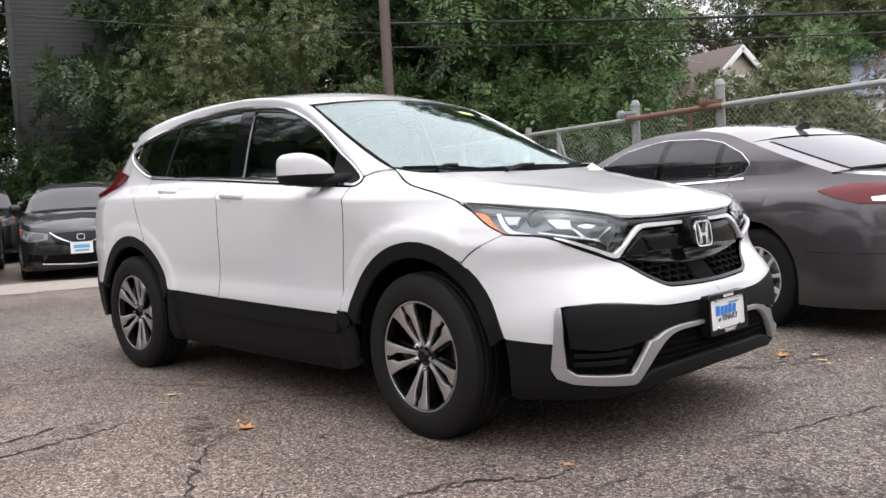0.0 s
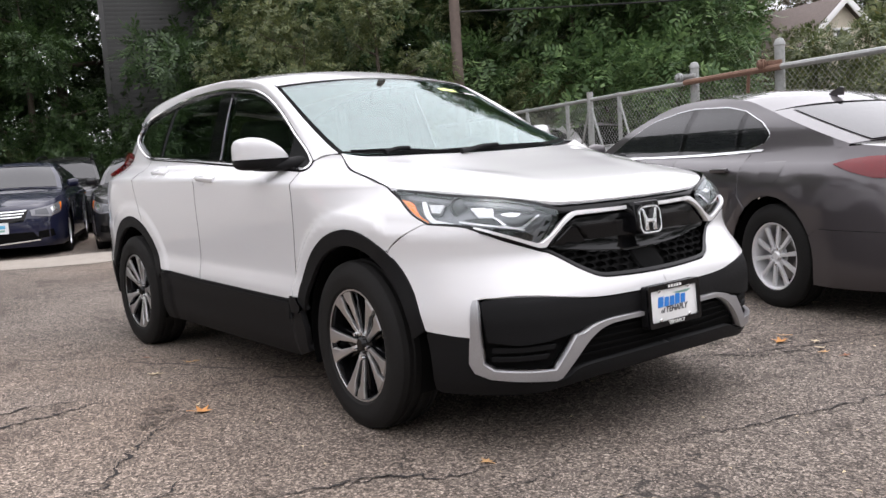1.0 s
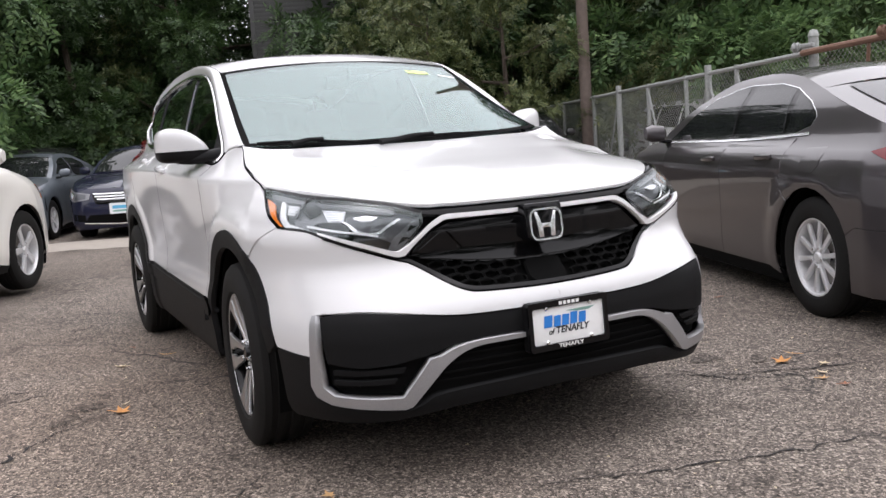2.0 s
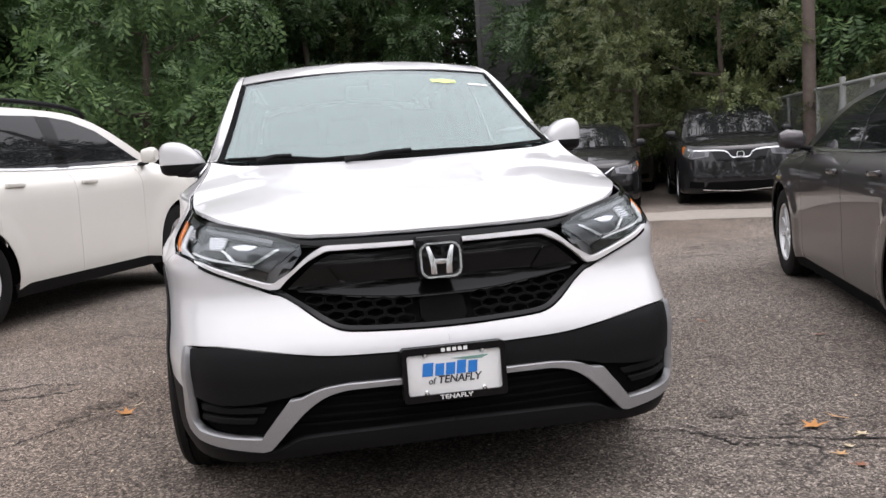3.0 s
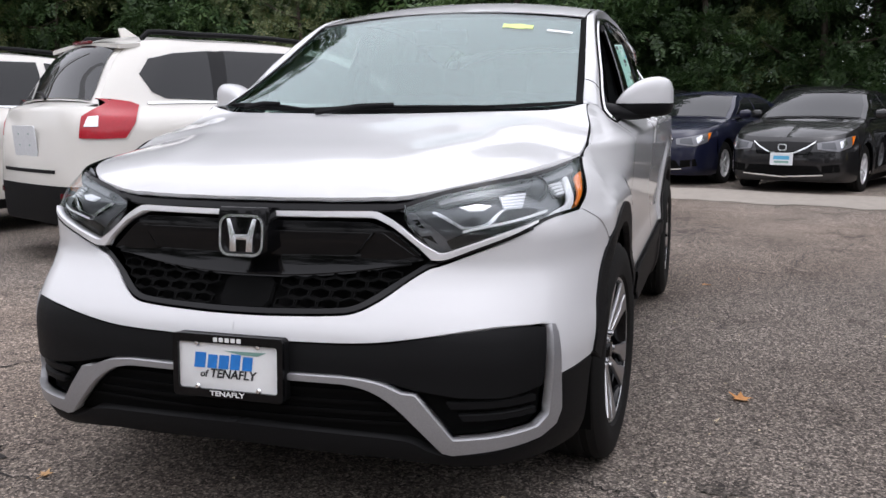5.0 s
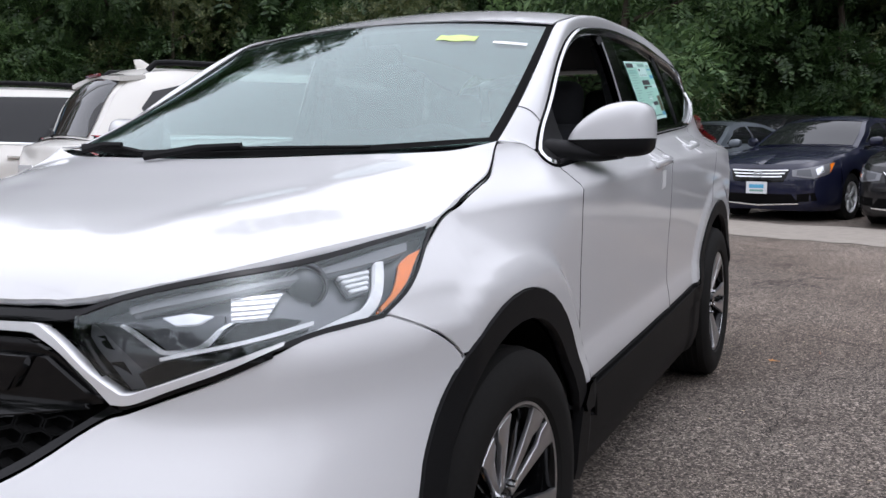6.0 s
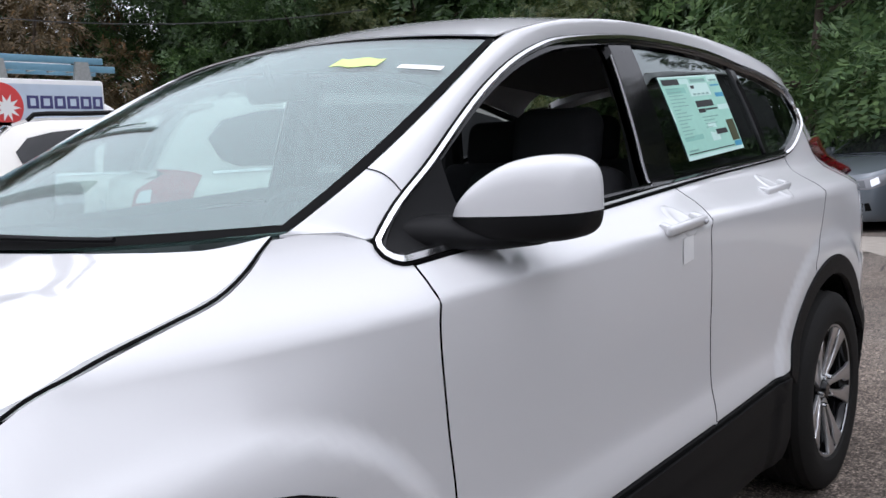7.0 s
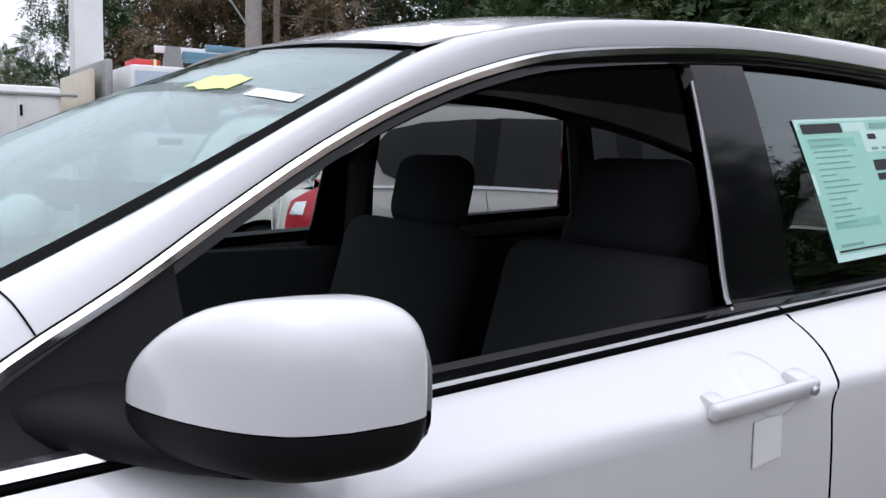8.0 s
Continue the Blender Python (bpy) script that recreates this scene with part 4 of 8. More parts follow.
    pocket_dark = [Y(0.685, 0.894), Y(0.735, 0.899), Y(0.762, 0.886), Y(0.755, 0.874), Y(0.690, 0.862), Y(0.655, 0.856)]
    panel("lamp_pocket", SUV, pocket_dark, M["gloss_black"], hl, step=0.04, lift=-0.034, lip=0.008, mirror=flip)
    chromes = [X(1.806, 0.948), X(1.735, 0.955), X(1.752, 0.930), X(1.768, 0.918), X(1.812, 0.915)]
    panel("reflector", SUV, chromes, M["lamp_grey"], hl, "bright ribbed reflector", step=0.03, lift=-0.030, lip=0.01, mirror=flip)
    for k in range(4):
        z = 0.9445 - 0.0078 * k
        panel("reflector_rib", SUV, [X(1.808, z + 0.0022), X(1.742 + 0.009 * k, z + 0.0042), X(1.742 + 0.009 * k, z), X(1.808, z - 0.0022)], M["drl"], hl, step=0.05, lift=-0.024, lip=0.008, mirror=flip)
    s = -1 if flip else 1
    eye = lathe_mesh("projector", [(0.0, 0.012), (0.010, 0.011), (0.020, 0.007), (0.028, 0.0), (0.030, -0.004)], [M["lamp_dark"]], 28)
    bezel = lathe_mesh("projector_bezel", [(0.030, -0.004), (0.033, 0.003), (0.036, 0.003), (0.039, -0.014)], [M["lamp_dark"]], 28)
    u, _ = Y(0.752, 0.921)
    p = SUV.at(u, 0.921) - 0.052 * SUV.normal(u, 0.921)
    aim = Matrix.Translation((float(p[0]), s * float(p[1]), 0.921)) @ pose(0, 0, 0, 0, 0, -90 + s * 30)
    part("projector", eye, hl, "round projector lens", aim)
    part("projector_bezel", bezel, hl, "", aim)
    for k in range(5):
        z = 0.931 - 0.0075 * k
        panel("lamp_rib", SUV, [Y(0.655 + 0.004 * k, z + 0.002), Y(0.718, z + 0.003), Y(0.718, z - 0.001), Y(0.655 + 0.004 * k, z - 0.002)], M["reflector"], hl, step=0.05, lift=-0.028, lip=0.01, mirror=flip)

# hood
edge_y = spline([(1.0, 0.745), (1.073, 0.740), (1.13, 0.7515), (1.20, 0.768), (1.29, 0.778), (1.40, 0.789), (1.475, 0.787), (1.54, 0.781), (1.62, 0.766), (1.70, 0.744), (1.84, 0.690), (1.93, 0.632), (2.0, 0.562), (2.045, 0.48), (2.072, 0.39), (2.088, 0.25), (2.0985, 0.08), (2.10, 0.0)])
edge_z = spline([(1.0, 1.18), (1.073, 1.150), (1.13, 1.112), (1.20, 1.081), (1.29, 1.060), (1.40, 1.037), (1.52, 0.998), (1.70, 0.985), (1.84, 0.971), (2.0, 0.941), (2.045, 0.925), (2.072, 0.913), (2.10, 0.908)])
mid_z = spline([(1.0, 1.155), (1.15, 1.135), (1.25, 1.115), (1.40, 1.085), (1.60, 1.050), (1.80, 1.018), (1.95, 0.988), (2.03, 0.962), (2.07, 0.94), (2.10, 0.908)])


def hood_z(x, y):
    e = np.maximum(edge_y(x), 0.02)
    k = np.clip(np.abs(y) / e, 0, 1)
    crease = 0.009 * np.exp(-(((np.abs(y) - (0.36 + 0.26 * ease(2.05, 1.1, x))) / 0.07) ** 2)) * ease(2.05, 1.6, x) * ease(1.1, 1.4, x)
    return mid_z(x) - (mid_z(x) - edge_z(x)) * k**3.5 + crease * (1 - k**4)


def hood_at(x, y):
    x, y = np.asarray(x, float), np.asarray(y, float)
    return np.stack([x, y, hood_z(x, y)], -1)


def hood_n(x, y):
    e = 0.008
    a = hood_z(np.minimum(x + e, 2.098), y) - hood_z(x - e, y)
    b = hood_z(x, np.abs(y) + e) - hood_z(x, np.maximum(np.abs(y) - e, 0))
    b = b * np.sign(y + 1e-9)
    n = np.stack([-a / (np.minimum(x + e, 2.098) - x + e), -b / (2 * e), np.ones_like(a)], -1)
    return n / np.linalg.norm(n, axis=-1, keepdims=True)


rim_x = [1.073, 1.10, 1.13, 1.165, 1.20, 1.245, 1.29, 1.34, 1.40, 1.46, 1.52, 1.60, 1.70, 1.78, 1.84, 1.89, 1.93, 1.97, 2.0, 2.025, 2.045, 2.06, 2.072, 2.082, 2.090, 2.096, 2.0985]
half = [(x, float(edge_y(x)) - 0.004) for x in rim_x]
rear_edge = [(1.073 + 0.165 * (1 - (k / 7 / 0.741 * 0.741) ** 2), 0.737 * k / 7) for k in range(6, -1, -1)]
hood_line = half + [(x, -y) for x, y in half[::-1]] + [(x, -y) for x, y in rear_edge] + [(x, y) for x, y in rear_edge[::-1][1:]]
v, f, n = cut_panel(hood_at, hood_n, hood_line, 0.035, 0.0, 0.02)
part("hood", mesh_from("hood", v, f, M["white"], n), crv, "white hood with two soft creases")
# dark tube stands in for the shade in the hood-to-fender gap
for s in (1, -1):
    line = [SUV.at(*X(float(a), float(b))) + np.array([0.0, -0.003, -0.001]) for a, b in smooth_line(HOOD_GAP, 4)]
    part("hood_gap_line", tube("hood_gap_line", [(p[0], s * p[1], p[2]) for p in line], 0.0026, M["dark"], 6), crv)
hood_under = [(min(x, 2.07) - 0.01, y * 0.985) for x, y in hood_line]
v, f, n = cut_panel(hood_at, hood_n, hood_under, 0.08, -0.028, 0.0)
part("hood_underside", mesh_from("hood_underside", v, f, M["dark"], n), crv)


# windshield, roof and the frame between
def ws_base(w):
    return np.array([1.215 - 0.195 * w * w, 0.712 * w, 1.118 + 0.030 * w * w])


def ws_top(w):
    return np.array([0.345 - 0.05 * w * w, 0.612 * w, 1.545 - 0.040 * w * w])


def windshield(a, b):
    w = 2 * a - 1
    p = ws_base(w) * (1 - b) + ws_top(w) * b
    return tuple(p + np.array([0.35, 0, 0.9]) * (0.024 * math.sin(math.pi * b) * (1 - w * w) - 0.022 * w**6 * math.sin(math.pi * b) * (1 - 0.7 * b)))


ws = sheet("windshield", windshield, 28, 14, M["windshield"], crv, "windshield mirroring the pale sky", thick=0.005)
ws.visible_shadow = False
sheet("windshield_band", lambda a, b: tuple(np.array(windshield(a, 0.955 + 0.05 * b)) + (0, 0, -0.006)), 28, 2, M["dark"], crv)
for s in (1, -1):
    sheet("windshield_edge", lambda a, b, s=s: tuple(np.array(windshield(0.5 + s * (0.486 + 0.016 * b), a)) + (0.001, 0, 0.003)), 16, 1, M["dark"], crv)
sheet("windshield_foot", lambda a, b: tuple(np.array(windshield(a, 0.034 * b)) + (0.001, 0, 0.003)), 28, 2, M["dark"], crv)
sheet("cowl", lambda a, b: (1.06 + 0.215 * (1 - (2 * a - 1) ** 2) - 0.05 * b, 0.73 * (2 * a - 1), 1.102 + 0.03 * (2 * a - 1) ** 2 - 0.01 * (1 - b)), 24, 2, M["cladding"], crv, "black cowl below the windshield", thick=0.01)

roof_z = spline([(-1.90, 1.490), (-1.75, 1.517), (-1.45, 1.555), (-1.1, 1.583), (-0.7, 1.597), (-0.3, 1.593), (0.0, 1.572), (0.2, 1.535), (0.345, 1.498)])
roof_y = spline([(-1.90, 0.50), (-1.6, 0.545), (-1.1, 0.572), (-0.4, 0.588), (0.0, 0.602), (0.345, 0.610)])


def roof(a, b):
    w = 2 * b - 1
    front, rear = 0.335 - 0.05 * w * w, -1.86 + 0.08 * w * w
    x = rear + (front - rear) * a
    y = float(roof_y(x)) * w
    return (x, y, float(roof_z(x)) + 0.048 * (1 - abs(w) ** 2.2))


sheet("roof", roof, 44, 20, M["white"], crv, "white roof panel", thick=-0.004)
sheet("headliner", lambda a, b: tuple(np.array(roof(0.02 + 0.96 * a, 0.03 + 0.94 * b)) - (0, 0, 0.035)), 16, 8, M["lining"], crv)
top_line = [np.array(p) for p in smooth_line([(1.06, 1.150), (1.0, 1.147), (0.940, 1.142)] + [(a, b + 0.011) for a, b in TOP], 4)]
for s in (1, -1):
    def frame_strip(a, b, s=s):
        k = a * (len(top_line) - 1)
        i = min(int(k), len(top_line) - 2)
        x, z = top_line[i] + (top_line[i + 1] - top_line[i]) * (k - i)
        lo = SUV.at(*X(float(x), float(z)))
        # the inner edge follows the windshield, then the roof
        if x > 0.20:
            q = (0.885 - x) / (0.885 - 0.20)
            up = 0.055 + 0.945 * q ** 0.76 if q > 0 else 0.055 * max(0.0, (1.06 - x) / 0.175)
            hi = np.array(windshield(1.0, min(1.0, up))) + (0.0, 0.006, 0.002)
        else:
            rx = 0.275 + (x - 0.20) * 1.08
            hi = np.array([rx, float(roof_y(rx)) + 0.006, float(roof_z(rx))])
        mid = (lo + hi) / 2
        out = np.array([0.12, 0.55, 0.8])
        out /= np.linalg.norm(out)
        p = lo * (1 - b) + hi * b + out * 0.020 * ease(0.95, 0.6, x) * math.sin(math.pi * b)
        return (float(p[0]), s * float(p[1]), float(p[2]))

    sheet("roof_rail", frame_strip, 60, 6, M["white"], crv, "white roof side rail and pillar", thick=0.004 * s)
    at_seam = min(range(len(top_line)), key=lambda i: abs(top_line[i][0] - 0.775)) / (len(top_line) - 1)
    part("pillar_seam", tube("pillar_seam", [tuple(np.array(frame_strip(at_seam, b / 8)) + (0.0006, 0.0006 * s, 0.001)) for b in range(9)], 0.0011, M["dark"], 5), crv)
    sheet("roof_seam", lambda a, b, s=s: (0.26 - 2.05 * a, s * (float(roof_y(0.26 - 2.05 * a)) + 0.008 * b - 0.003), float(roof_z(0.26 - 2.05 * a)) - 0.001), 30, 1, M["dark"], crv)

# side windows: chrome surround, black frames and glass
loop_top, loop_tip, loop_belt = TOP, REAR_TIP, BELT


def offset_loop(loop, d):
    """A closed outline moved inwards by d."""
    p = [np.array(q) for q in loop]
    area = sum(a[0] * b[1] - b[0] * a[1] for a, b in zip(p, p[1:] + p[:1]))
    out = []
    for a, b, c in zip(p[-1:] + p[:-1], p, p[1:] + p[:1]):
        t = (c - a) / max(1e-9, np.linalg.norm(c - a))
        nrm = np.array([-t[1], t[0]]) * (1 if area > 0 else -1)
        out.append(tuple(b + nrm * d))
    return out


def band_panels(name, outer, inner, mat, parent, label="", lift=0.0, lip=0.01, mirror=False, close=True):
    """A strip between two loops of the same count on the skin."""
    k = len(outer)
    a = np.array([X(*p) for p in outer])
    b = np.array([X(*p) for p in inner])
    rows = []
    for uv, up in ((a, -lip), (a, lift), (a * 0.5 + b * 0.5, lift * 1.6), (b, lift), (b, -lip)):
        rows.append(SUV.at(uv[:, 0], uv[:, 1]) + up * SUV.normal(uv[:, 0], uv[:, 1]))
    s = -1 if mirror else 1
    bm = bmesh.new()
    vs = [[bm.verts.new((p[0], s * p[1], p[2])) for p in r] for r in rows]
    for r, q in zip(vs, vs[1:]):
        for i in range(k if close else k - 1):
            bm.faces.new((r[i], r[(i + 1) % k], q[(i + 1) % k], q[i]))
    return part(name, from_bm(name, bm, mat, True, 50), parent, label)


def thin(line, step=3):
    return [(float(a), float(b)) for a, b in smooth_line(line, step)]


dlo = thin(loop_top) + thin(loop_tip)[1:] + thin(loop_belt[::-1])[1:] + [(0.862, 1.090), (0.874, 1.094), (0.882, 1.101), (0.884, 1.109)]
for flip in (False, True):
    fd, rd = doors["front", flip], doors["rear", flip]
    out_loop, in_loop = offset_loop(dlo, -0.0075), offset_loop(dlo, 0.0055)
    belt_from, belt_to = min(range(len(dlo)), key=lambda i: math.dist(dlo[i], BELT[-1])), min(range(len(dlo)), key=lambda i: math.dist(dlo[i], (0.70, 1.0975)))
    band_panels("window_surround", (out_loop[belt_to - 1:] + out_loop[:belt_from + 1]), (in_loop[belt_to - 1:] + in_loop[:belt_from + 1]), M["bright_trim"], crv, "bright window surround", 0.008, 0.01, flip, close=False)
    band_panels("belt_strip", out_loop[belt_from:belt_to], in_loop[belt_from:belt_to], M["gloss_black"], crv, "black belt strip with a thin bright lip", 0.008, 0.01, flip, close=False)
    thin_out, thin_in = offset_loop(dlo, -0.0078), offset_loop(dlo, -0.0052)
    band_panels("belt_lip", thin_out[belt_from:belt_to], thin_in[belt_from:belt_to], M["bright_trim"], crv, "", 0.0095, 0.004, flip, close=False)
    band_panels("window_seal", offset_loop(dlo, -0.0100), offset_loop(dlo, -0.0075), M["dark"], crv, "", 0.004, 0.006, flip)
    band_panels("window_rubber", offset_loop(dlo, 0.004), offset_loop(dlo, 0.016), M["gloss_black"], crv, "", -0.002, 0.02, flip)
    pillar = [X(-0.208, 1.547), X(-0.335, 1.549), X(-0.342, 1.30), X(-0.330, 1.13), X(-0.176, 1.125), X(-0.196, 1.35)]
    panel("b_pillar", SUV, pillar, M["gloss_black"], crv, "gloss black pillar between the doors", lift=-0.004, lip=0.03, mirror=flip)
    divider = [X(-1.005, 1.53), X(-1.045, 1.523), X(-1.10, 1.35), X(-1.13, 1.185), X(-1.095, 1.182), X(-1.06, 1.35)]
    panel("quarter_divider", SUV, divider, M["gloss_black"], crv, lift=-0.005, lip=0.02, mirror=flip)
    rear_pane = [X(-0.30, 1.555), X(-0.70, 1.55), X(-1.04, 1.525), X(-1.12, 1.18), X(-0.32, 1.13)]
    g = panel("rear_window", SUV, rear_pane, M["privacy"], rd, "dark privacy glass", lift=-0.012, lip=0.0, mirror=flip)
    quarter_pane = [X(-1.02, 1.53), X(-1.30, 1.485), X(-1.60, 1.41), X(-1.66, 1.37), X(-1.58, 1.31), X(-1.30, 1.195), X(-1.10, 1.18)]
    panel("quarter_window", SUV, quarter_pane, M["privacy"], crv, "dark privacy glass", lift=-0.012, lip=0.0, mirror=flip)
    if flip:
        pane = pts(X, [(0.80, 1.15), (0.59, 1.295), (0.462, 1.37), (0.325, 1.434), (0.18, 1.484), (0.036, 1.513), (-0.18, 1.54)]) + [X(-0.20, 1.125), X(0.3, 1.10), X(0.78, 1.075)]
        panel("front_window", SUV, pane, M["side_glass"], fd, "closed front window glass", lift=-0.012, lip=0.0, mirror=flip)
    # bright run channel in front of the pillar
    chan = [X(-0.203, 1.50), X(-0.210, 1.50), X(-0.177, 1.13), X(-0.170, 1.13)]
    panel("window_channel", SUV, chan, M["satin"], crv, lift=-0.006, lip=0.003, mirror=flip)
    # triangular sail that carries the mirror
    sail = [X(0.866, 1.110), X(0.80, 1.162), X(0.70, 1.224), X(0.645, 1.258), X(0.63, 1.108), X(0.84, 1.097)]
    panel("mirror_sail", SUV, sail, M["cladding"], fd, lift=-0.001, lip=0.02, mirror=flip)

# door handles with their cups
for flip in (False, True):
    s = -1 if flip else 1
    for which, x0, z0 in (("front", -0.080, 1.071), ("rear", -0.850, 1.112)):
        d = doors[which, flip]
        u, _ = X(x0, z0)
        nrm = SUV.normal(u, z0)
        base = SUV.at(u, z0)
        bm = bmesh.new()
        add_box(bm, (0.215, 0.018, 0.027), Matrix.Translation((-0.005, 0.030, -0.002)), 0.0085, 3)
        add_box(bm, (0.035, 0.034, 0.030), Matrix.Translation((-0.088, 0.014, -0.002)), 0.008, 2)
        add_box(bm, (0.030, 0.034, 0.026), Matrix.Translation((0.080, 0.014, -0.004)), 0.008, 2)
        if s < 0:
            bmesh.ops.scale(bm, vec=(1, -1, 1), verts=bm.verts)
        tilt = pose(float(base[0]), s * float(base[1]), z0, -s * 18, 3.0, 0)
        h = part("door_handle", from_bm("door_handle", bm, M["white"]), d, "", tilt)
        if which == "front" and s > 0:
            part("key_cylinder", lathe_mesh("key_cylinder", [(0, 0.006), (0.006, 0.006), (0.0075, 0.0)], M["satin"], 12), h, "", Matrix.Translation((-0.095, 0.038, -0.002)))
        # dished cup behind the grip
        bm = bmesh.new()
        cup_rows = []
        for r, up in ((0.35, 0.0022), (0.65, 0.0018), (0.85, 0.0026), (1.0, 0.0036), (1.12, 0.0028), (1.30, -0.0012)):
            cup_row = []
            for k in range(32):
                a = k * math.pi / 16
                uv = X(x0 - 0.034 + 0.040 * r * math.cos(a), z0 - 0.004 + 0.031 * r * math.sin(a))
                q = SUV.at(*uv) + up * SUV.normal(*uv)
                cup_row.append(bm.verts.new((float(q[0]), s * float(q[1]), float(q[2]))))
            cup_rows.append(cup_row)
        bm.faces.new(cup_rows[0])
        for r0, r1 in zip(cup_rows, cup_rows[1:]):
            for k in range(32):
                bm.faces.new((r0[k], r0[(k + 1) % 32], r1[(k + 1) % 32], r1[k]))
        bmesh.ops.recalc_face_normals(bm, faces=bm.faces)
        for f in bm.faces:
            f.smooth = True
        part("handle_cup", from_bm("handle_cup", bm, M["white"]), d)

# a strip of clear tape below the driver's door handle
tape = [X(-0.066, 1.030), X(-0.122, 1.034), X(-0.128, 0.974), X(-0.070, 0.966)]
panel("tape", SUV, tape, M["white_card"], doors["front", False], "torn strip of white tape", lift=0.003, lip=0.001)

# mirrors
def loft(name, rings, mat, cap=True):
    bm = bmesh.new()
    rs = [[bm.verts.new(p) for p in r] for r in rings]
    k = len(rings[0])
    for a, b in zip(rs, rs[1:]):
        for i in range(k):
            bm.faces.new((a[i], a[(i + 1) % k], b[(i + 1) % k], b[i]))
    if cap:
        bm.faces.new(rs[0][::-1])
        bm.faces.new(rs[-1])
    return from_bm(name, bm, mat, True, 40)


def superloop(cx, cy, cz, rx, ry, rz, n=20, power=0.6, y_axis=False):
    out = []
    for k in range(n):
        a = 2 * math.pi * k / n
        c, sn = math.cos(a), math.sin(a)
        out.append((cx + rx * math.copysign(abs(c) ** power, c), cy, cz + rz * math.copysign(abs(sn) ** power, sn)))
    return out


for flip in (False, True):
    s = -1 if flip else 1
    m = new("side_mirror")
    m.parent = doors["front", flip]
    m["label"] = "white door mirror with a black lower half"
    # sections across y: centre x, centre z, half depth, half height
    rows = [(0.790, 0.664, 1.132, 0.02, 0.014), (0.799, 0.658, 1.136, 0.050, 0.030), (0.830, 0.641, 1.151, 0.076, 0.052), (0.880, 0.617, 1.167, 0.087, 0.071), (0.930, 0.594, 1.174, 0.087, 0.077), (0.968, 0.576, 1.174, 0.078, 0.074), (0.992, 0.565, 1.172, 0.058, 0.060), (1.002, 0.560, 1.170, 0.026, 0.032)]
    full = [superloop(x, s * y, z, dx, 0, dz, 40, 0.56) for y, x, z, dx, dz in smooth_line(rows, 4)]

    def half_of(name, upper, mat):
        """The shell above or below the joint of cap and foot."""
        bm = bmesh.new()
        bm.from_mesh(loft(name, full, mat))
        bmesh.ops.bisect_plane(bm, geom=bm.verts[:] + bm.edges[:] + bm.faces[:], plane_co=(0, 0, 1.149 if upper else 1.1475), plane_no=(0, 0, 1), clear_inner=upper, clear_outer=not upper)
        return from_bm(name, bm, mat, True, 40)

    part("mirror_cap", half_of("mirror_cap", True, M["white"]), m, "white mirror cap")
    part("mirror_base", half_of("mirror_base", False, M["cladding"]), m, "matt black mirror foot")
    stalk = [superloop(x, s * y, z, dx, 0, dz, 16, 0.8) for y, x, z, dx, dz in ((0.735, 0.750, 1.122, 0.090, 0.034), (0.78, 0.710, 1.120, 0.080, 0.030), (0.82, 0.675, 1.114, 0.068, 0.026), (0.87, 0.640, 1.106, 0.055, 0.020), (0.92, 0.61, 1.102, 0.045, 0.010))]
    part("mirror_stalk", loft("mirror_stalk", stalk, M["cladding"]), m)
    bm = bmesh.new()
    bm.faces.new([bm.verts.new((0.498, s * (0.902 + 0.085 * a), 1.165 + 0.055 * b)) for a, b in [(math.copysign(abs(math.cos(t)) ** 0.6, math.cos(t)), math.copysign(abs(math.sin(t)) ** 0.6, math.sin(t))) for t in [2 * math.pi * k / 24 for k in range(24)]]])
    part("mirror_glass", from_bm("mirror_glass", bm, M["chrome"]), m, "mirror glass")

# wheels
for flip in (False, True):
    s = -1 if flip else 1
    for ax, steer in ((1.33, 4.0), (-1.33, 0)):
        wheel(crv, at_hub(ax, s * 0.785, 0.350, s, 0 if ax < 0 else -3.0), spin=8 if ax > 0 else 30)

# rear: hatch, glass, tail lamps, bumper and spoiler
tail_u = SUV.turn * 2 + SUV.span
for flip in (False, True):
    lampo = [X(-1.62, 1.222), X(-1.75, 1.243), X(-1.93, 1.245), X(-2.02, 1.235), Y(0.60, 1.23, True), Y(0.60, 1.10, True), X(-2.03, 1.085), X(-1.92, 1.11), X(-1.76, 1.165)]
    panel("tail_lamp", SUV, lampo, M["red_lens"], crv, "red wrap-around tail lamp", lift=0.028, lip=0.045, mirror=flip)
    rear_low = [X(-1.84, 0.515), X(-1.95, 0.515), X(-2.03, 0.59), Y(0.5, 0.62, True), Y(0.002, 0.62, True), Y(0.002, 0.28, True), X(-2.0, 0.27), X(-1.80, 0.30)] + ring(-1.33, 0.483, 187, 161, 4)
    panel("rear_bumper", SUV, rear_low, M["cladding"], crv, "matt black rear bumper", lift=0.004, lip=0.03, mirror=flip)
    hatch = [X(-2.035, 0.60), X(-2.065, 0.80), X(-2.035, 0.97), Y(0.62, 0.97, True), Y(0.6, 1.12, True), Y(0.002, 1.12, True), Y(0.002, 0.63, True), Y(0.5, 0.63, True)]
    panel("tailgate", SUV, hatch, M["white"], crv, mirror=flip)
    pane = [Y(0.60, 1.13, True), Y(0.58, 1.24, True), Y(0.52, 1.48, True), Y(0.002, 1.50, True), Y(0.002, 1.13, True)]
    panel("tailgate_window", SUV, pane, M["privacy"], crv, lift=-0.004, lip=0.0, mirror=flip)
    dpil = [X(-1.925, 1.255), Y(0.575, 1.25, True), Y(0.52, 1.49, True), X(-1.79, 1.462), X(-1.86, 1.365)]
    panel("d_pillar", SUV, dpil, M["white"], crv, mirror=flip)
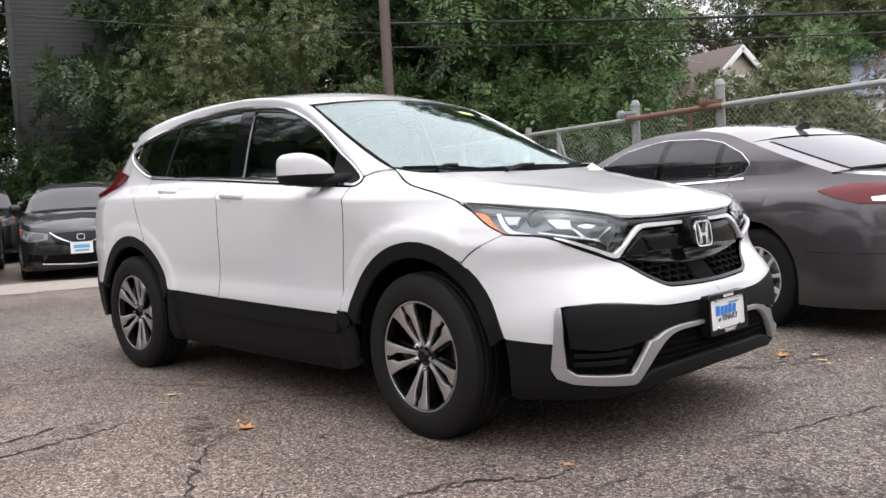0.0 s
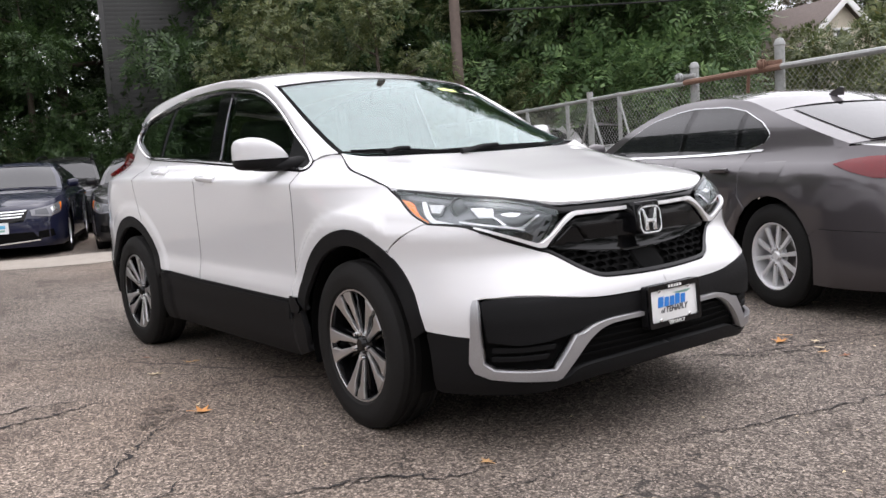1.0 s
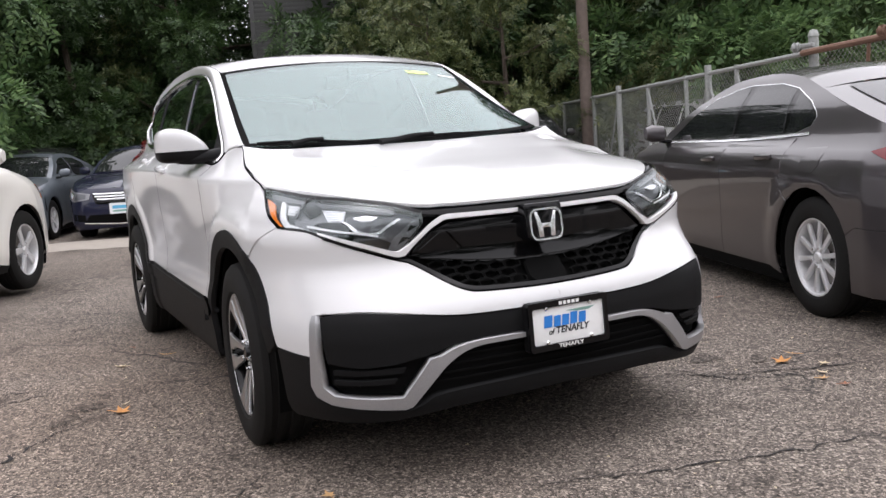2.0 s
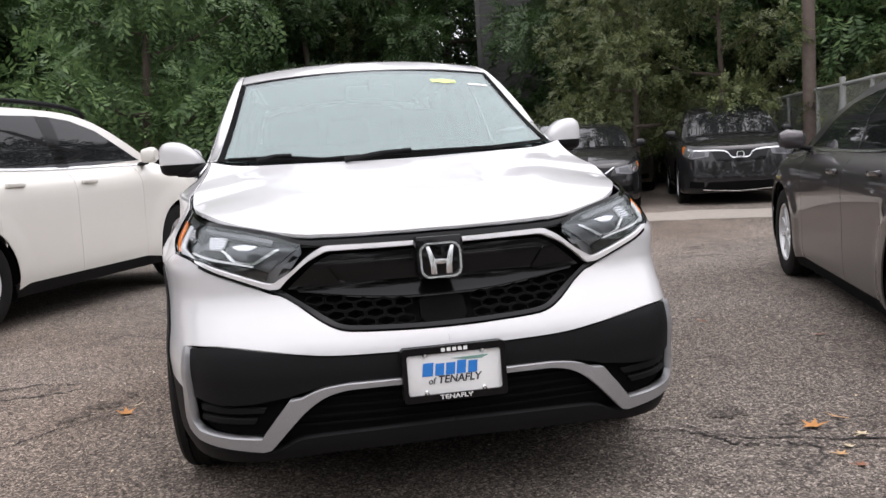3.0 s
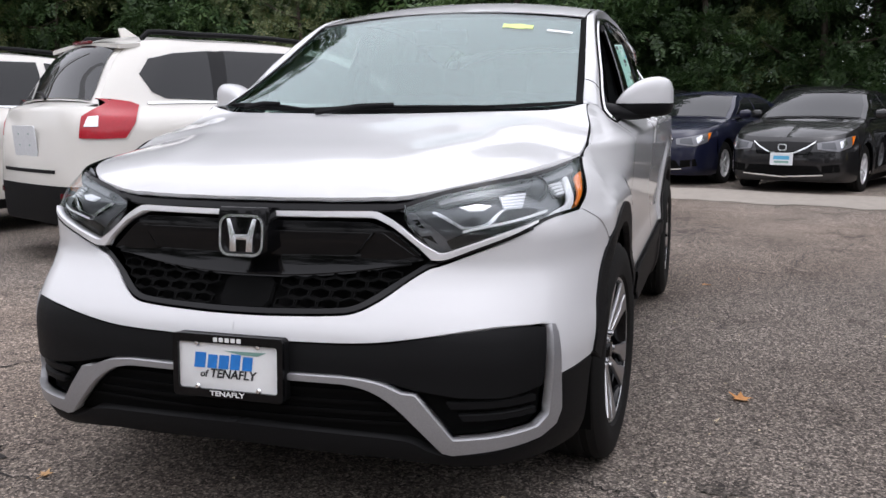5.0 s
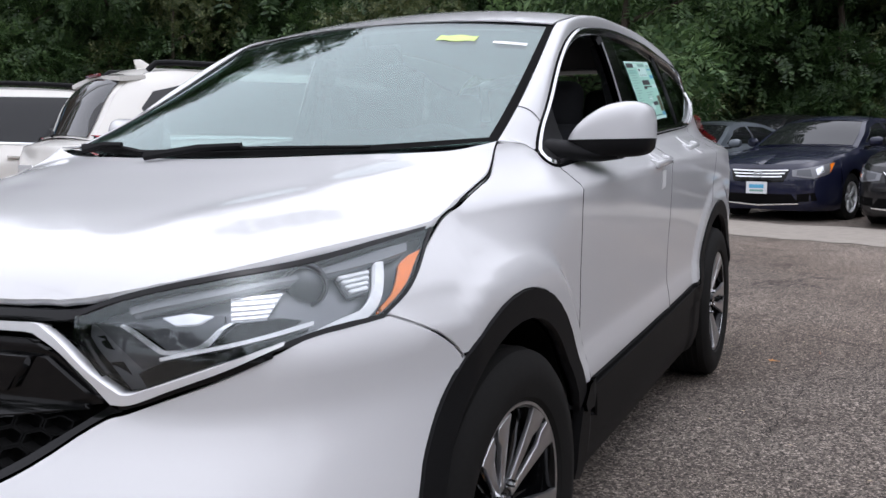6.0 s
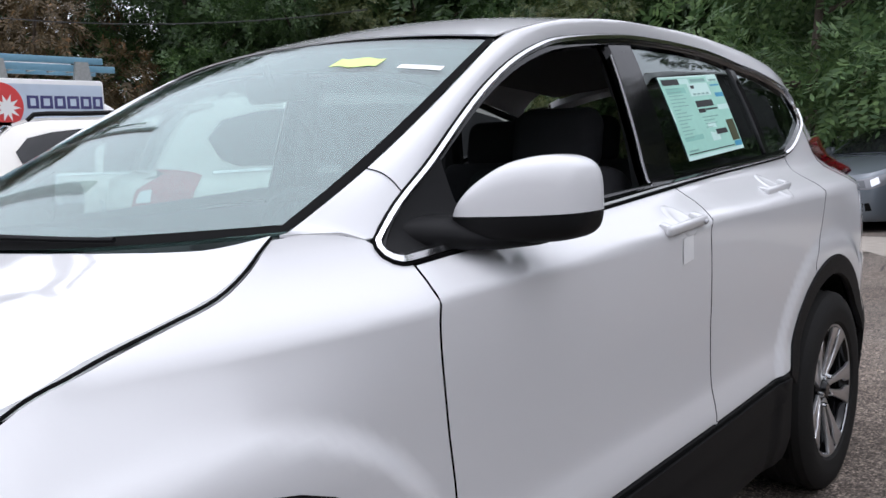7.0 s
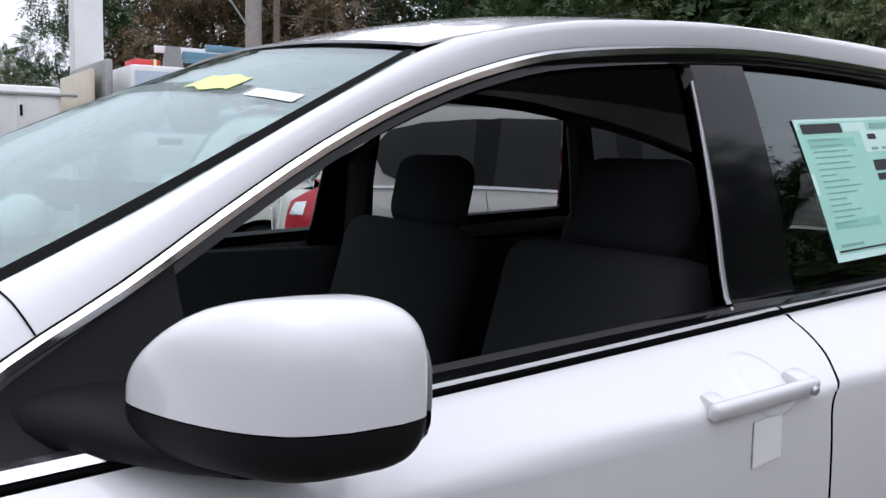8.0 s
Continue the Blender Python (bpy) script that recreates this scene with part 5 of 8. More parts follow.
sheet("spoiler", lambda a, b: (-1.79 - 0.11 * b, 0.55 * (2 * a - 1), 1.542 - 0.075 * (2 * a - 1) ** 2 - 0.012 * b), 16, 4, M["white"], crv, "white roof spoiler", thick=0.028)

# dark floor and belly
part("underbody", box("underbody", (3.9, 1.25, 0.14), M["dark"], Matrix.Translation((0.0, 0, 0.30)), 0.03), crv)
part("engine_bay", box("engine_bay", (0.85, 1.05, 0.45), M["dark"], Matrix.Translation((1.55, 0, 0.60)), 0.05), crv)

# number plate in a black frame; the dealer's words are partly bars
plate = part("number_plate", slab("number_plate", rounded_rect(0.302, 0.152, 0.010), 0.004, M["white_card"], None, 0.001), crv, "white dealer plate with blue and black print", pose(2.262, 0.003, 0.486, 0, -3, 0) @ FACE)
part("plate_frame", ring_mesh("plate_frame", rounded_rect(0.318, 0.166, 0.012), rounded_rect(0.286, 0.122, 0.008), 0.009, M["gloss_black"]), plate, "black plate frame", Matrix.Translation((0, 0.0, 0.003)))
part("plate_backing", slab("plate_backing", rounded_rect(0.316, 0.164, 0.012), 0.03, M["cladding"]), plate, "", Matrix.Translation((0, 0, -0.031)))


def words(name, text, size, mat, parent, at, label="", shear=0.0, offset=0.0, stretch=1.0):
    cu = bpy.data.curves.new(name, "FONT")
    cu.body, cu.size, cu.align_x, cu.align_y, cu.shear, cu.offset, cu.extrude = text, size, "CENTER", "CENTER", shear, offset, 0.0006
    tmp = bpy.data.objects.new(name, cu)
    scene.collection.objects.link(tmp)
    me = bpy.data.meshes.new_from_object(tmp.evaluated_get(bpy.context.evaluated_depsgraph_get()))
    bpy.data.objects.remove(tmp)
    bpy.data.curves.remove(cu)
    me.transform(Matrix.Diagonal((stretch, 1, 1, 1)))
    me.materials.clear()
    me.materials.append(mat)
    return part(name, me, parent, label, at)


def bar(parent, x, y, w, h, mat, z=0.0052, slant=0.0, name="printed_bar"):
    o = [(x - w / 2, y - h / 2), (x + w / 2, y - h / 2), (x + w / 2 + slant * h, y + h / 2), (x - w / 2 + slant * h, y + h / 2)]
    return part(name, slab(name, o, 0.0008, mat, Matrix.Translation((0, 0, z))), parent)


for k, (x, w, h) in enumerate(((-0.083, 0.032, 0.040), (-0.047, 0.027, 0.036), (-0.014, 0.028, 0.036), (0.019, 0.028, 0.040), (0.054, 0.028, 0.036))):
    bar(plate, x, 0.012 + (h - 0.036) / 2, w, h, M["blue_ink"], slant=0.12)
part("printed_sweep", slab("printed_sweep", [(-0.01, 0.042), (0.11, 0.044), (0.085, 0.034), (0.04, 0.034)], 0.0008, M["ink_grey"], Matrix.Translation((0, 0, 0.0047))), plate)
words("lettering", "of", 0.026, M["ink"], plate, Matrix.Translation((-0.072, -0.022, 0.0055)), shear=0.2, offset=0.0004)
words("lettering", "TENAFLY", 0.032, M["ink"], plate, Matrix.Translation((0.012, -0.020, 0.0055)), shear=0.2, offset=0.0006)
words("lettering", "TENAFLY", 0.018, M["white_card"], plate, Matrix.Translation((0.0, -0.071, 0.0125)), offset=0.0004, stretch=1.35)
for k in range(5):
    bar(plate, -0.032 + 0.017 * k, 0.071, 0.012, 0.011, M["white_card"], 0.0122)
for x, y in ((-0.088, 0.058), (0.088, 0.058), (-0.088, -0.056), (0.088, -0.056)):
    part("plate_screw", lathe_mesh("plate_screw", [(0, 0.005), (0.005, 0.0045), (0.0078, 0.001), (0.0078, -0.003)], M["chrome"], 12), plate, "", Matrix.Translation((x, y, 0.0075)) @ pose(0, 0, 0, 90, 0, 0))

# wipers, lying low along the windshield's foot
for ends, lab in (((0.30, 0.80), "long"), ((0.03, 0.30), "short")):
    bm = bmesh.new()
    line = [np.array(windshield(ends[0] + (ends[1] - ends[0]) * k / 12, 0.006 + 0.022 * math.sin(math.pi * k / 12))) + (0.006, 0, 0.011) for k in range(13)]
    add_tube(bm, line, 0.0065, 6, 0.005)
    k = 6 if lab == "long" else 8
    add_tube(bm, [line[k] + (0.004, 0, 0.008), (line[k] + line[k - 4]) / 2 + (0.03, 0, 0.006), line[k - 5] + (0.07, 0.02, -0.012)], 0.008, 6, 0.012)
    part("wiper", from_bm("wiper", bm, M["cladding"]), crv, "black windshield wiper")

# price sticker inside the left rear window, and marks on the windshield
def on_skin(uv_fn, corners, mat, parent, name, lift, label="", mirror=False):
    return panel(name, SUV, [uv_fn(*c) for c in corners], mat, parent, label, step=0.05, lift=lift, lip=0.0, mirror=mirror)


ST = [(-0.434, 1.447), (-0.88, 1.474), (-0.921, 1.234), (-0.475, 1.206)]


def st(a, b):
    p = [np.array(q) for q in ST]
    q = (p[0] * (1 - a) + p[1] * a) * (1 - b) + (p[3] * (1 - a) + p[2] * a) * b
    return X(float(q[0]), float(q[1]))


sticker = panel("price_sticker", SUV, [st(0, 0), st(1, 0), st(1, 1), st(0, 1)], M["paper"], doors["rear", False], "pale green price sticker with grey print", lift=-0.0095, lip=0.0)
srnd = random.Random(5)
bar_lift = {"pale_mint_print": -0.0092, "deep_mint_print": -0.0092}


def print_bar(a0, b0, a1, b1, mat):
    panel("printed_bar", SUV, [st(a0, b0), st(a1, b0), st(a1, b1), st(a0, b1)], mat, sticker, step=0.2, lift=bar_lift.get(mat.name, -0.0088), lip=0.0)


M["pale_print"] = plain("pale_mint_print", (0.52, 0.72, 0.66), rough=0.7, relief=0, vary=0.05)
M["deep_print"] = plain("deep_mint_print", (0.24, 0.50, 0.42), rough=0.7, relief=0, vary=0.15, grain=14)
M["sticker_blue"] = plain("blue_print", (0.06, 0.30, 0.46), rough=0.6, relief=0)
M["sticker_olive"] = plain("olive_print", (0.05, 0.055, 0.02), rough=0.6, relief=0)
for a0, b0, a1, b1 in ((0.0, 0.0, 1.0, 0.022), (0.0, 0.955, 1.0, 1.0), (0.0, 0.022, 0.022, 0.955), (0.80, 0.022, 1.0, 0.46), (0.42, 0.10, 0.78, 0.26), (0.50, 0.60, 0.64, 0.83)):
    print_bar(a0, b0, a1, b1, M["pale_print"])
print_bar(0.05, 0.14, 0.36, 0.78, M["deep_print"])
print_bar(0.035, 0.035, 0.30, 0.105, M["ink"])
print_bar(0.31, 0.035, 0.47, 0.10, M["pale_print"])
print_bar(0.50, 0.045, 0.76, 0.085, M["ink_grey"])
print_bar(0.46, 0.125, 0.52, 0.165, M["ink"])
for k in range(4):
    print_bar(0.46 + 0.075 * k, 0.225, 0.51 + 0.075 * k, 0.245, M["ink_grey"])
print_bar(0.44, 0.32, 0.74, 0.40, M["ink"])
print_bar(0.44, 0.42, 0.56, 0.47, M["ink"])
print_bar(0.57, 0.425, 0.78, 0.445, M["ink"])
print_bar(0.60, 0.695, 0.80, 0.76, M["ink"])
print_bar(0.83, 0.06, 0.97, 0.085, M["ink_grey"])
print_bar(0.82, 0.13, 0.98, 0.15, M["sticker_blue"])
print_bar(0.84, 0.24, 0.99, 0.295, M["sticker_blue"])
print_bar(0.84, 0.60, 0.985, 0.875, M["sticker_olive"])
print_bar(0.86, 0.885, 0.99, 0.95, M["sticker_blue"])
print_bar(0.03, 0.925, 0.84, 0.938, M["ink"])
print_bar(0.05, 0.885, 0.20, 0.905, M["ink_grey"])
for k in range(15):
    b = 0.145 + 0.042 * k
    print_bar(0.06, b, 0.06 + srnd.uniform(0.10, 0.26), b + 0.009, M["ink_grey"])
    if b > 0.50 and not 0.66 < b < 0.78:
        print_bar(0.46, b, 0.46 + srnd.uniform(0.12, 0.30), b + 0.009, M["ink_grey"])


def on_windshield(name, a0, a1, b0, b1, mat, label, wob=0.0):
    return sheet(name, lambda a, b: tuple(np.array(windshield(a0 + (a1 - a0) * a, b0 + (b1 - b0) * b + wob * math.sin(9 * a + 3 * b))) + (0, 0, 0.0012)), 10, 3, mat, crv, label)


on_windshield("windshield_sticker", 0.880, 0.962, 0.792, 0.818, M["white_card"], "small white windshield sticker")
on_windshield("grease_mark", 0.735, 0.835, 0.80, 0.858, M["yellow_ink"], "scribbled yellow price mark on the windshield", 0.006)

# cabin
def seat(x, y, back_only=False, wide=0.52):
    bm = bmesh.new()
    if not back_only:
        add_box(bm, (0.54, wide, 0.18), Matrix.Translation((x + 0.12, y, 0.64)) @ pose(0, 0, 0, 0, -7, 0), 0.06, 3)
    add_box(bm, (0.16, wide, 0.66), Matrix.Translation((x - 0.22, y, 0.88)) @ pose(0, 0, 0, 0, -16, 0), 0.06, 3)
    return from_bm("seat", bm, M["seat"])


def headrest(x, y):
    bm = bmesh.new()
    add_box(bm, (0.11, 0.29, 0.20), Matrix.Translation((x - 0.36, y, 1.275)) @ pose(0, 0, 0, 0, -12, 0), 0.054, 4)
    for k in (-0.06, 0.06):
        add_tube(bm, [(x - 0.33, y + k, 1.14), (x - 0.355, y + k, 1.25)], 0.007, 6)
    return from_bm("headrest", bm, M["seat"])


for y in (0.37, -0.37):
    part("front_seat", seat(0.01, y), crv, "dark cloth front seat")
    part("headrest", headrest(0.01, y), crv)
part("rear_seat", seat(-0.78, 0, wide=1.25), crv, "dark cloth rear bench")
for y in (0.42, 0.0, -0.42):
    part("headrest", headrest(-0.80, y), crv)
bm = bmesh.new()
add_box(bm, (0.50, 1.36, 0.26), Matrix.Translation((0.92, 0, 0.95)) @ pose(0, 0, 0, 0, 9, 0), 0.07, 3)
add_box(bm, (0.20, 0.30, 0.10), Matrix.Translation((0.78, 0.37, 1.07)), 0.04, 3)
add_box(bm, (0.70, 0.24, 0.34), Matrix.Translation((0.42, 0, 0.66)), 0.04, 2)
part("dashboard", from_bm("dashboard", bm, M["dash"]), crv, "grey dashboard")
wheel_ring = [(0.185 * math.cos(2 * math.pi * k / 28), 0.185 * math.sin(2 * math.pi * k / 28)) for k in range(29)]
bm = bmesh.new()
add_tube(bm, [(0, a, b) for a, b in wheel_ring], 0.016, 8, cap=False)
add_box(bm, (0.05, 0.13, 0.11), None, 0.02, 2)
add_box(bm, (0.02, 0.34, 0.03), None, 0.006, 1)
part("steering_wheel", from_bm("steering_wheel", bm, M["dash"]), crv, "dark steering wheel", pose(0.60, 0.37, 1.02, 0, 24, 0))
bm = bmesh.new()
add_box(bm, (0.03, 0.24, 0.07), Matrix.Translation((0.40, 0, 1.44)) @ pose(0, 0, 0, 0, 15, 0), 0.015, 2)
add_tube(bm, [(0.42, 0, 1.45), (0.44, 0, 1.50)], 0.01, 6)
part("inner_mirror", from_bm("inner_mirror", bm, M["cladding"]), crv)
for s in (1, -1):
    part("door_lining", box("door_lining", (2.0, 0.04, 0.55), M["seat"], Matrix.Translation((-0.18, s * 0.735, 0.83)), 0.015), crv)
    bm = bmesh.new()
    add_tube(bm, smooth_line([(-0.30, s * 0.70, 1.06), (-0.29, s * 0.66, 1.30), (-0.27, s * 0.60, 1.50)], 4), 0.045, 8, 0.035)
    part("inner_pillar", from_bm("inner_pillar", bm, M["dash"]), crv)
    bm = bmesh.new()
    add_tube(bm, smooth_line([(-1.15, s * 0.66, 1.12), (-1.10, s * 0.62, 1.30), (-1.02, s * 0.56, 1.48)], 4), 0.05, 8, 0.04)
    part("inner_pillar", from_bm("inner_pillar", bm, M["dash"]), crv)
part("cabin_floor", box("cabin_floor", (2.9, 1.44, 0.04), M["seat"], Matrix.Translation((-0.45, 0, 0.50)), 0.01), crv)
part("bulkhead", box("bulkhead", (0.05, 1.40, 0.62), M["dark"], Matrix.Translation((1.12, 0, 0.80)), 0.01), crv)

# ---- the lot ----
def ground_z(x, y):
    """The lot falls away gently behind the white SUV and towards the fence."""
    back = max(0.0, -x - 1.8)
    side = max(0.0, y - 1.2)
    return -0.0130 * back * back / (back + 0.8) * (1 if back < 14 else 14 / back) - 0.010 * side * side / (side + 0.8) * (1 if side < 9 else 9 / side)


def asphalt(name="worn_asphalt", dark=1.0):
    n = Nodes(name)

    def chips(scale, stops):
        v = n.add("ShaderNodeTexVoronoi", Scale=scale)
        n.link(n.where(), v.inputs["Vector"])
        sep = n.add("ShaderNodeSeparateColor")
        n.link(v.outputs["Color"], sep.inputs["Color"])
        return n.ramp(sep.outputs["Red"], stops), v.outputs["Distance"]

    fine = n.noise(60.0, 5.0, 0.8)
    small, small_d = chips(150.0, [(0.0, (0.018, 0.016, 0.015)), (0.35, (0.075, 0.068, 0.062)), (0.72, (0.20, 0.18, 0.163)), (1.0, (0.58, 0.53, 0.48))])
    large, large_d = chips(62.0, [(0.0, (0.035, 0.032, 0.030)), (0.5, (0.13, 0.118, 0.108)), (0.9, (0.23, 0.21, 0.19)), (1.0, (0.42, 0.39, 0.36))])
    base = n.mix(small, large, 0.42)
    base = n.mix(base, n.mix(base, (0.30, 0.29, 0.28), 1.0, "MULTIPLY"), n.ramp(fine, [(0.40, (1, 1, 1)), (0.55, (0, 0, 0))]))
    stain = n.ramp(n.noise(0.42, 7.0, 0.62), [(0.40, (0, 0, 0)), (0.62, (1, 1, 1))])
    base = n.mix(base, n.mix(base, (0.66, 0.63, 0.61), 0.9, "MULTIPLY"), stain)
    blot = n.ramp(n.noise(1.9, 6.0, 0.7), [(0.56, (0, 0, 0)), (0.70, (1, 1, 1))])
    base = n.mix(base, n.mix(base, (0.42, 0.40, 0.39), 1.0, "MULTIPLY"), blot)
    pale = n.ramp(n.noise(0.17, 5.0, 0.55), [(0.48, (0, 0, 0)), (0.68, (0.7, 0.7, 0.7))])
    base = n.mix(base, n.mix(base, (1.55, 1.45, 1.36), 1.0, "MULTIPLY"), pale)
    base = n.mix(base, (1.36 * dark, 1.29 * dark, 1.22 * dark), 1.0, "MULTIPLY")
    # hairline cracks
    warp = n.noise(2.2, 5.0, 0.6)
    vec = n.add("ShaderNodeVectorMath")
    vec.operation = "ADD"
    n.link(n.where(), vec.inputs[0])
    n.link(warp, vec.inputs[1])
    net = n.add("ShaderNodeTexVoronoi", Scale=0.55)
    net.feature = "DISTANCE_TO_EDGE"
    n.link(vec.outputs["Vector"], net.inputs["Vector"])
    crack = n.ramp(net.outputs["Distance"], [(0.0, (1, 1, 1)), (0.007, (0, 0, 0))])
    gate = n.ramp(n.noise(0.5, 2.0), [(0.47, (0, 0, 0)), (0.56, (1, 1, 1))])
    crack = n.mix((0, 0, 0), crack, gate)
    n.base(n.mix(base, (0.022, 0.02, 0.019), crack))
    n.set(Roughness=0.88, Specular_IOR_Level=0.3)
    rough = n.mix(n.mix(small_d, large_d, 0.5), fine, 0.5)
    n.bump(n.mix(rough, (0, 0, 0), crack), 0.7, 0.007)
    return n.mat


M["asphalt"] = asphalt()
M["oil"] = asphalt("broken_asphalt", 0.6)
xs = sorted({round(-60 + 1.0 * k, 3) for k in range(0, 121)} | {-400.0, -200.0, -100.0, 100.0, 200.0, 400.0})
gv = [(x, y, ground_z(x, y)) for x in xs for y in xs]
k = len(xs)
gf = [(i * k + j, (i + 1) * k + j, (i + 1) * k + j + 1, i * k + j + 1) for i in range(k - 1) for j in range(k - 1)]
ground = tagged(new("ground", mesh_from("ground", gv, gf, M["asphalt"])), "worn grey-brown asphalt lot with cracks and stains", "ground", kind="structure")

# ---- other parked cars ----
def dark_window(ior=1.48):
    n = Nodes("tinted_window")
    n.base((0.012, 0.013, 0.014))
    n.set(Roughness=0.02, IOR=ior)
    return n.mat


M["tinted"] = dark_window()
M["tinted_screen"] = dark_window(1.55)
M["plate_white"] = plain("white_number_plate", (0.7, 0.72, 0.74), rough=0.4, relief=0)
M["cyan_ink"] = plain("light_blue_ink", (0.10, 0.40, 0.62), rough=0.5, relief=0)


def make_car(name, label, paint_key, place, nose, tail, half, axle, roof, belt, hood, trunk, sill=0.22, tyre=0.335, clad=False, rails=False, grille_kind="bar",
             plate_key=None, cell=0.09, style="pair", count=5, windows=None, seams=(0.75, -0.25, -1.1), detail=True, face="alloy", rear=True, spin=0.0, handle_mat=None):
    """A parked car. roof: side line of the roof (x, z) from the windshield's foot to the rear window's foot; belt: (x, z) of the window foot;
    hood: (nose z, cowl z); trunk: z at the tail's upper edge."""
    body = M[paint_key]
    thing = tagged(new(name), label, "car")
    low, high = belt[0][1], max(z for _, z in roof)
    mid = 0.62 * low
    sk = Skin(
        side=[(0.10, half - 0.10), (sill, half - 0.035), (sill + 0.12, half - 0.012), (mid, half - 0.006), (low - 0.16, half), (low - 0.09, half - 0.012), (low - 0.03, half - 0.05), (low + 0.02, half - 0.11), (low + 0.22, half - 0.185), (high - 0.10, half - 0.27), (high, half - 0.34), (high + 0.12, half - 0.55)],
        front=[(0.10, nose - 0.12), (0.28, nose - 0.01), (0.45, nose), (0.58, nose - 0.01), (hood[0] - 0.04, nose - 0.06), (hood[0] + 0.04, nose - 0.13), (hood[0] + 0.25, nose - 0.45), (1.7, nose - 1.4)],
        back=[(0.10, -tail - 0.12), (0.30, -tail - 0.01), (0.55, -tail), (0.75, -tail - 0.015), (trunk - 0.02, -tail - 0.07), (trunk + 0.06, -tail - 0.13), (1.7, -tail - 0.55)],
        axle=axle[0], rear_axle=axle[1], hub=tyre, flare=0.016, reach=tyre + 0.24, pinch=0.05, corner=0.50, tuck=0.0, quick=True)
    SX, SY = sk.x, sk.y
    arch = tyre + 0.055

    def hoop(ax, a0, a1, r=arch, n=12):
        return [SX(ax + r * math.cos(radians(a0 + (a1 - a0) * k / n)), tyre + r * math.sin(radians(a0 + (a1 - a0) * k / n))) for k in range(n + 1)]

    dip = math.degrees(math.asin(max(-1, min(1, (sill - tyre) / arch))))
    end = 2 * sk.turn + sk.span
    belt_z = spline(sorted(belt))
    cowl, rearfoot = roof[0], roof[-1]
    hood_line = spline(sorted([(cowl[0], cowl[1]), (nose - 0.55, hood[0] + 0.55 * (hood[1] - hood[0])), (nose - 0.14, hood[0] + 0.03), (nose, hood[0])]))
    trunk_line = spline(sorted([(rearfoot[0], rearfoot[1]), (tail + 0.16, trunk + 0.005), (tail, trunk)]))

    def rim(u, front=True):
        """The upper edge of the lower body at u."""
        z = hood[0] if front else trunk
        for _ in range(6):
            x = float(sk.at(u, z)[0])
            z = float(hood_line(x) if front else trunk_line(x))
        return z

    a_f, a_r = axle
    s1, s2, s3 = seams
    top = lambda x: float(hood_line(x)) if x > cowl[0] else (float(trunk_line(x)) if x < rearfoot[0] else float(belt_z(x)))  # noqa: E731
    uc, ur = SX(cowl[0], cowl[1])[0], SX(rearfoot[0], rearfoot[1])[0]
    f_edge = a_f + arch + 0.03
    uf = SX(f_edge, 0.55)[0]
    nose_rim = [(u, rim(u)) for u in np.linspace(0, uf, 9)]
    fend_rim = [(u, rim(u)) for u in np.linspace(uf, uc, 7)]
    pieces = {
        "front_bumper": nose_rim + [(uf, 0.5)] + hoop(a_f, 20, dip, n=4) + [SX(a_f + arch + 0.10, sill - 0.02), (0.0, sill)],
        "fender": fend_rim + [SX(x, top(x)) for x in np.linspace(cowl[0], s1, 4)[1:]] + [SX(s1, sill + 0.03)] + hoop(a_f, 180 - dip, 20),
        "front_door": [SX(x, top(x)) for x in np.linspace(s1 - 0.005, s2 + 0.003, 6)] + [SX(s2 + 0.003, sill + 0.03), SX(s1 - 0.005, sill + 0.03)],
        "rear_door": [SX(x, top(x)) for x in np.linspace(s2 - 0.003, s3, 6)] + [SX(s3, 0.72)] + hoop(a_r, 50, dip, n=6) + [SX(a_r + arch + 0.1, sill + 0.03), SX(s2 - 0.003, sill + 0.03)],
        "quarter_panel": [SX(s3 - 0.006, 0.72), SX(s3 - 0.006, top(s3 - 0.006))] + [SX(x, top(x)) for x in np.linspace(s3 - 0.006, rearfoot[0], 4)[1:]] + [(u, rim(u, False)) for u in np.linspace(ur, end, 12)][1:] + [(end, 0.55), SX(a_r - arch - 0.05, 0.55)] + hoop(a_r, 155, 52, n=8),
        "rear_bumper": [SX(a_r - arch - 0.045, 0.545), (end, 0.545), (end, sill + 0.02), SX(a_r - arch - 0.14, sill)] + hoop(a_r, 180 - dip, 156, n=4),
    }
    greens = [SX(x, z) for x, z in [tuple(map(float, q)) for q in smooth_line(roof, 4)]] + [SX(x, float(belt_z(x)) - 0.004) for x in np.linspace(rearfoot[0], cowl[0], 8)]
    clad_mat = M["cladding"] if clad else M["dark"]
    wins = windows or []
    for flip in (False, True):
        for key, o in pieces.items():
            mat = clad_mat if clad and key == "rear_bumper" else body
            panel(key, sk, o, mat, thing, step=cell, lip=0.012, mirror=flip)
        panel("greenhouse", sk, greens, body, thing, step=cell, lip=0.0, mirror=flip)
        sillp = [SX(x, sill + 0.028) for x in (a_f - arch * 0.9, a_r + arch * 0.9)] + [SX(a_r + arch * 0.95, sill - 0.06), SX(a_f - arch * 0.95, sill - 0.06)]
        panel("sill", sk, sillp, clad_mat, thing, step=0.2, lift=-0.002, lip=0.03, mirror=flip)
        s = -1 if flip else 1
        for o in wins:
            loop = [SX(x, z) for x, z in o]
            panel("side_window", sk, loop, M["tinted"], thing, step=0.06, lift=0.0055, lip=0.006, mirror=flip)
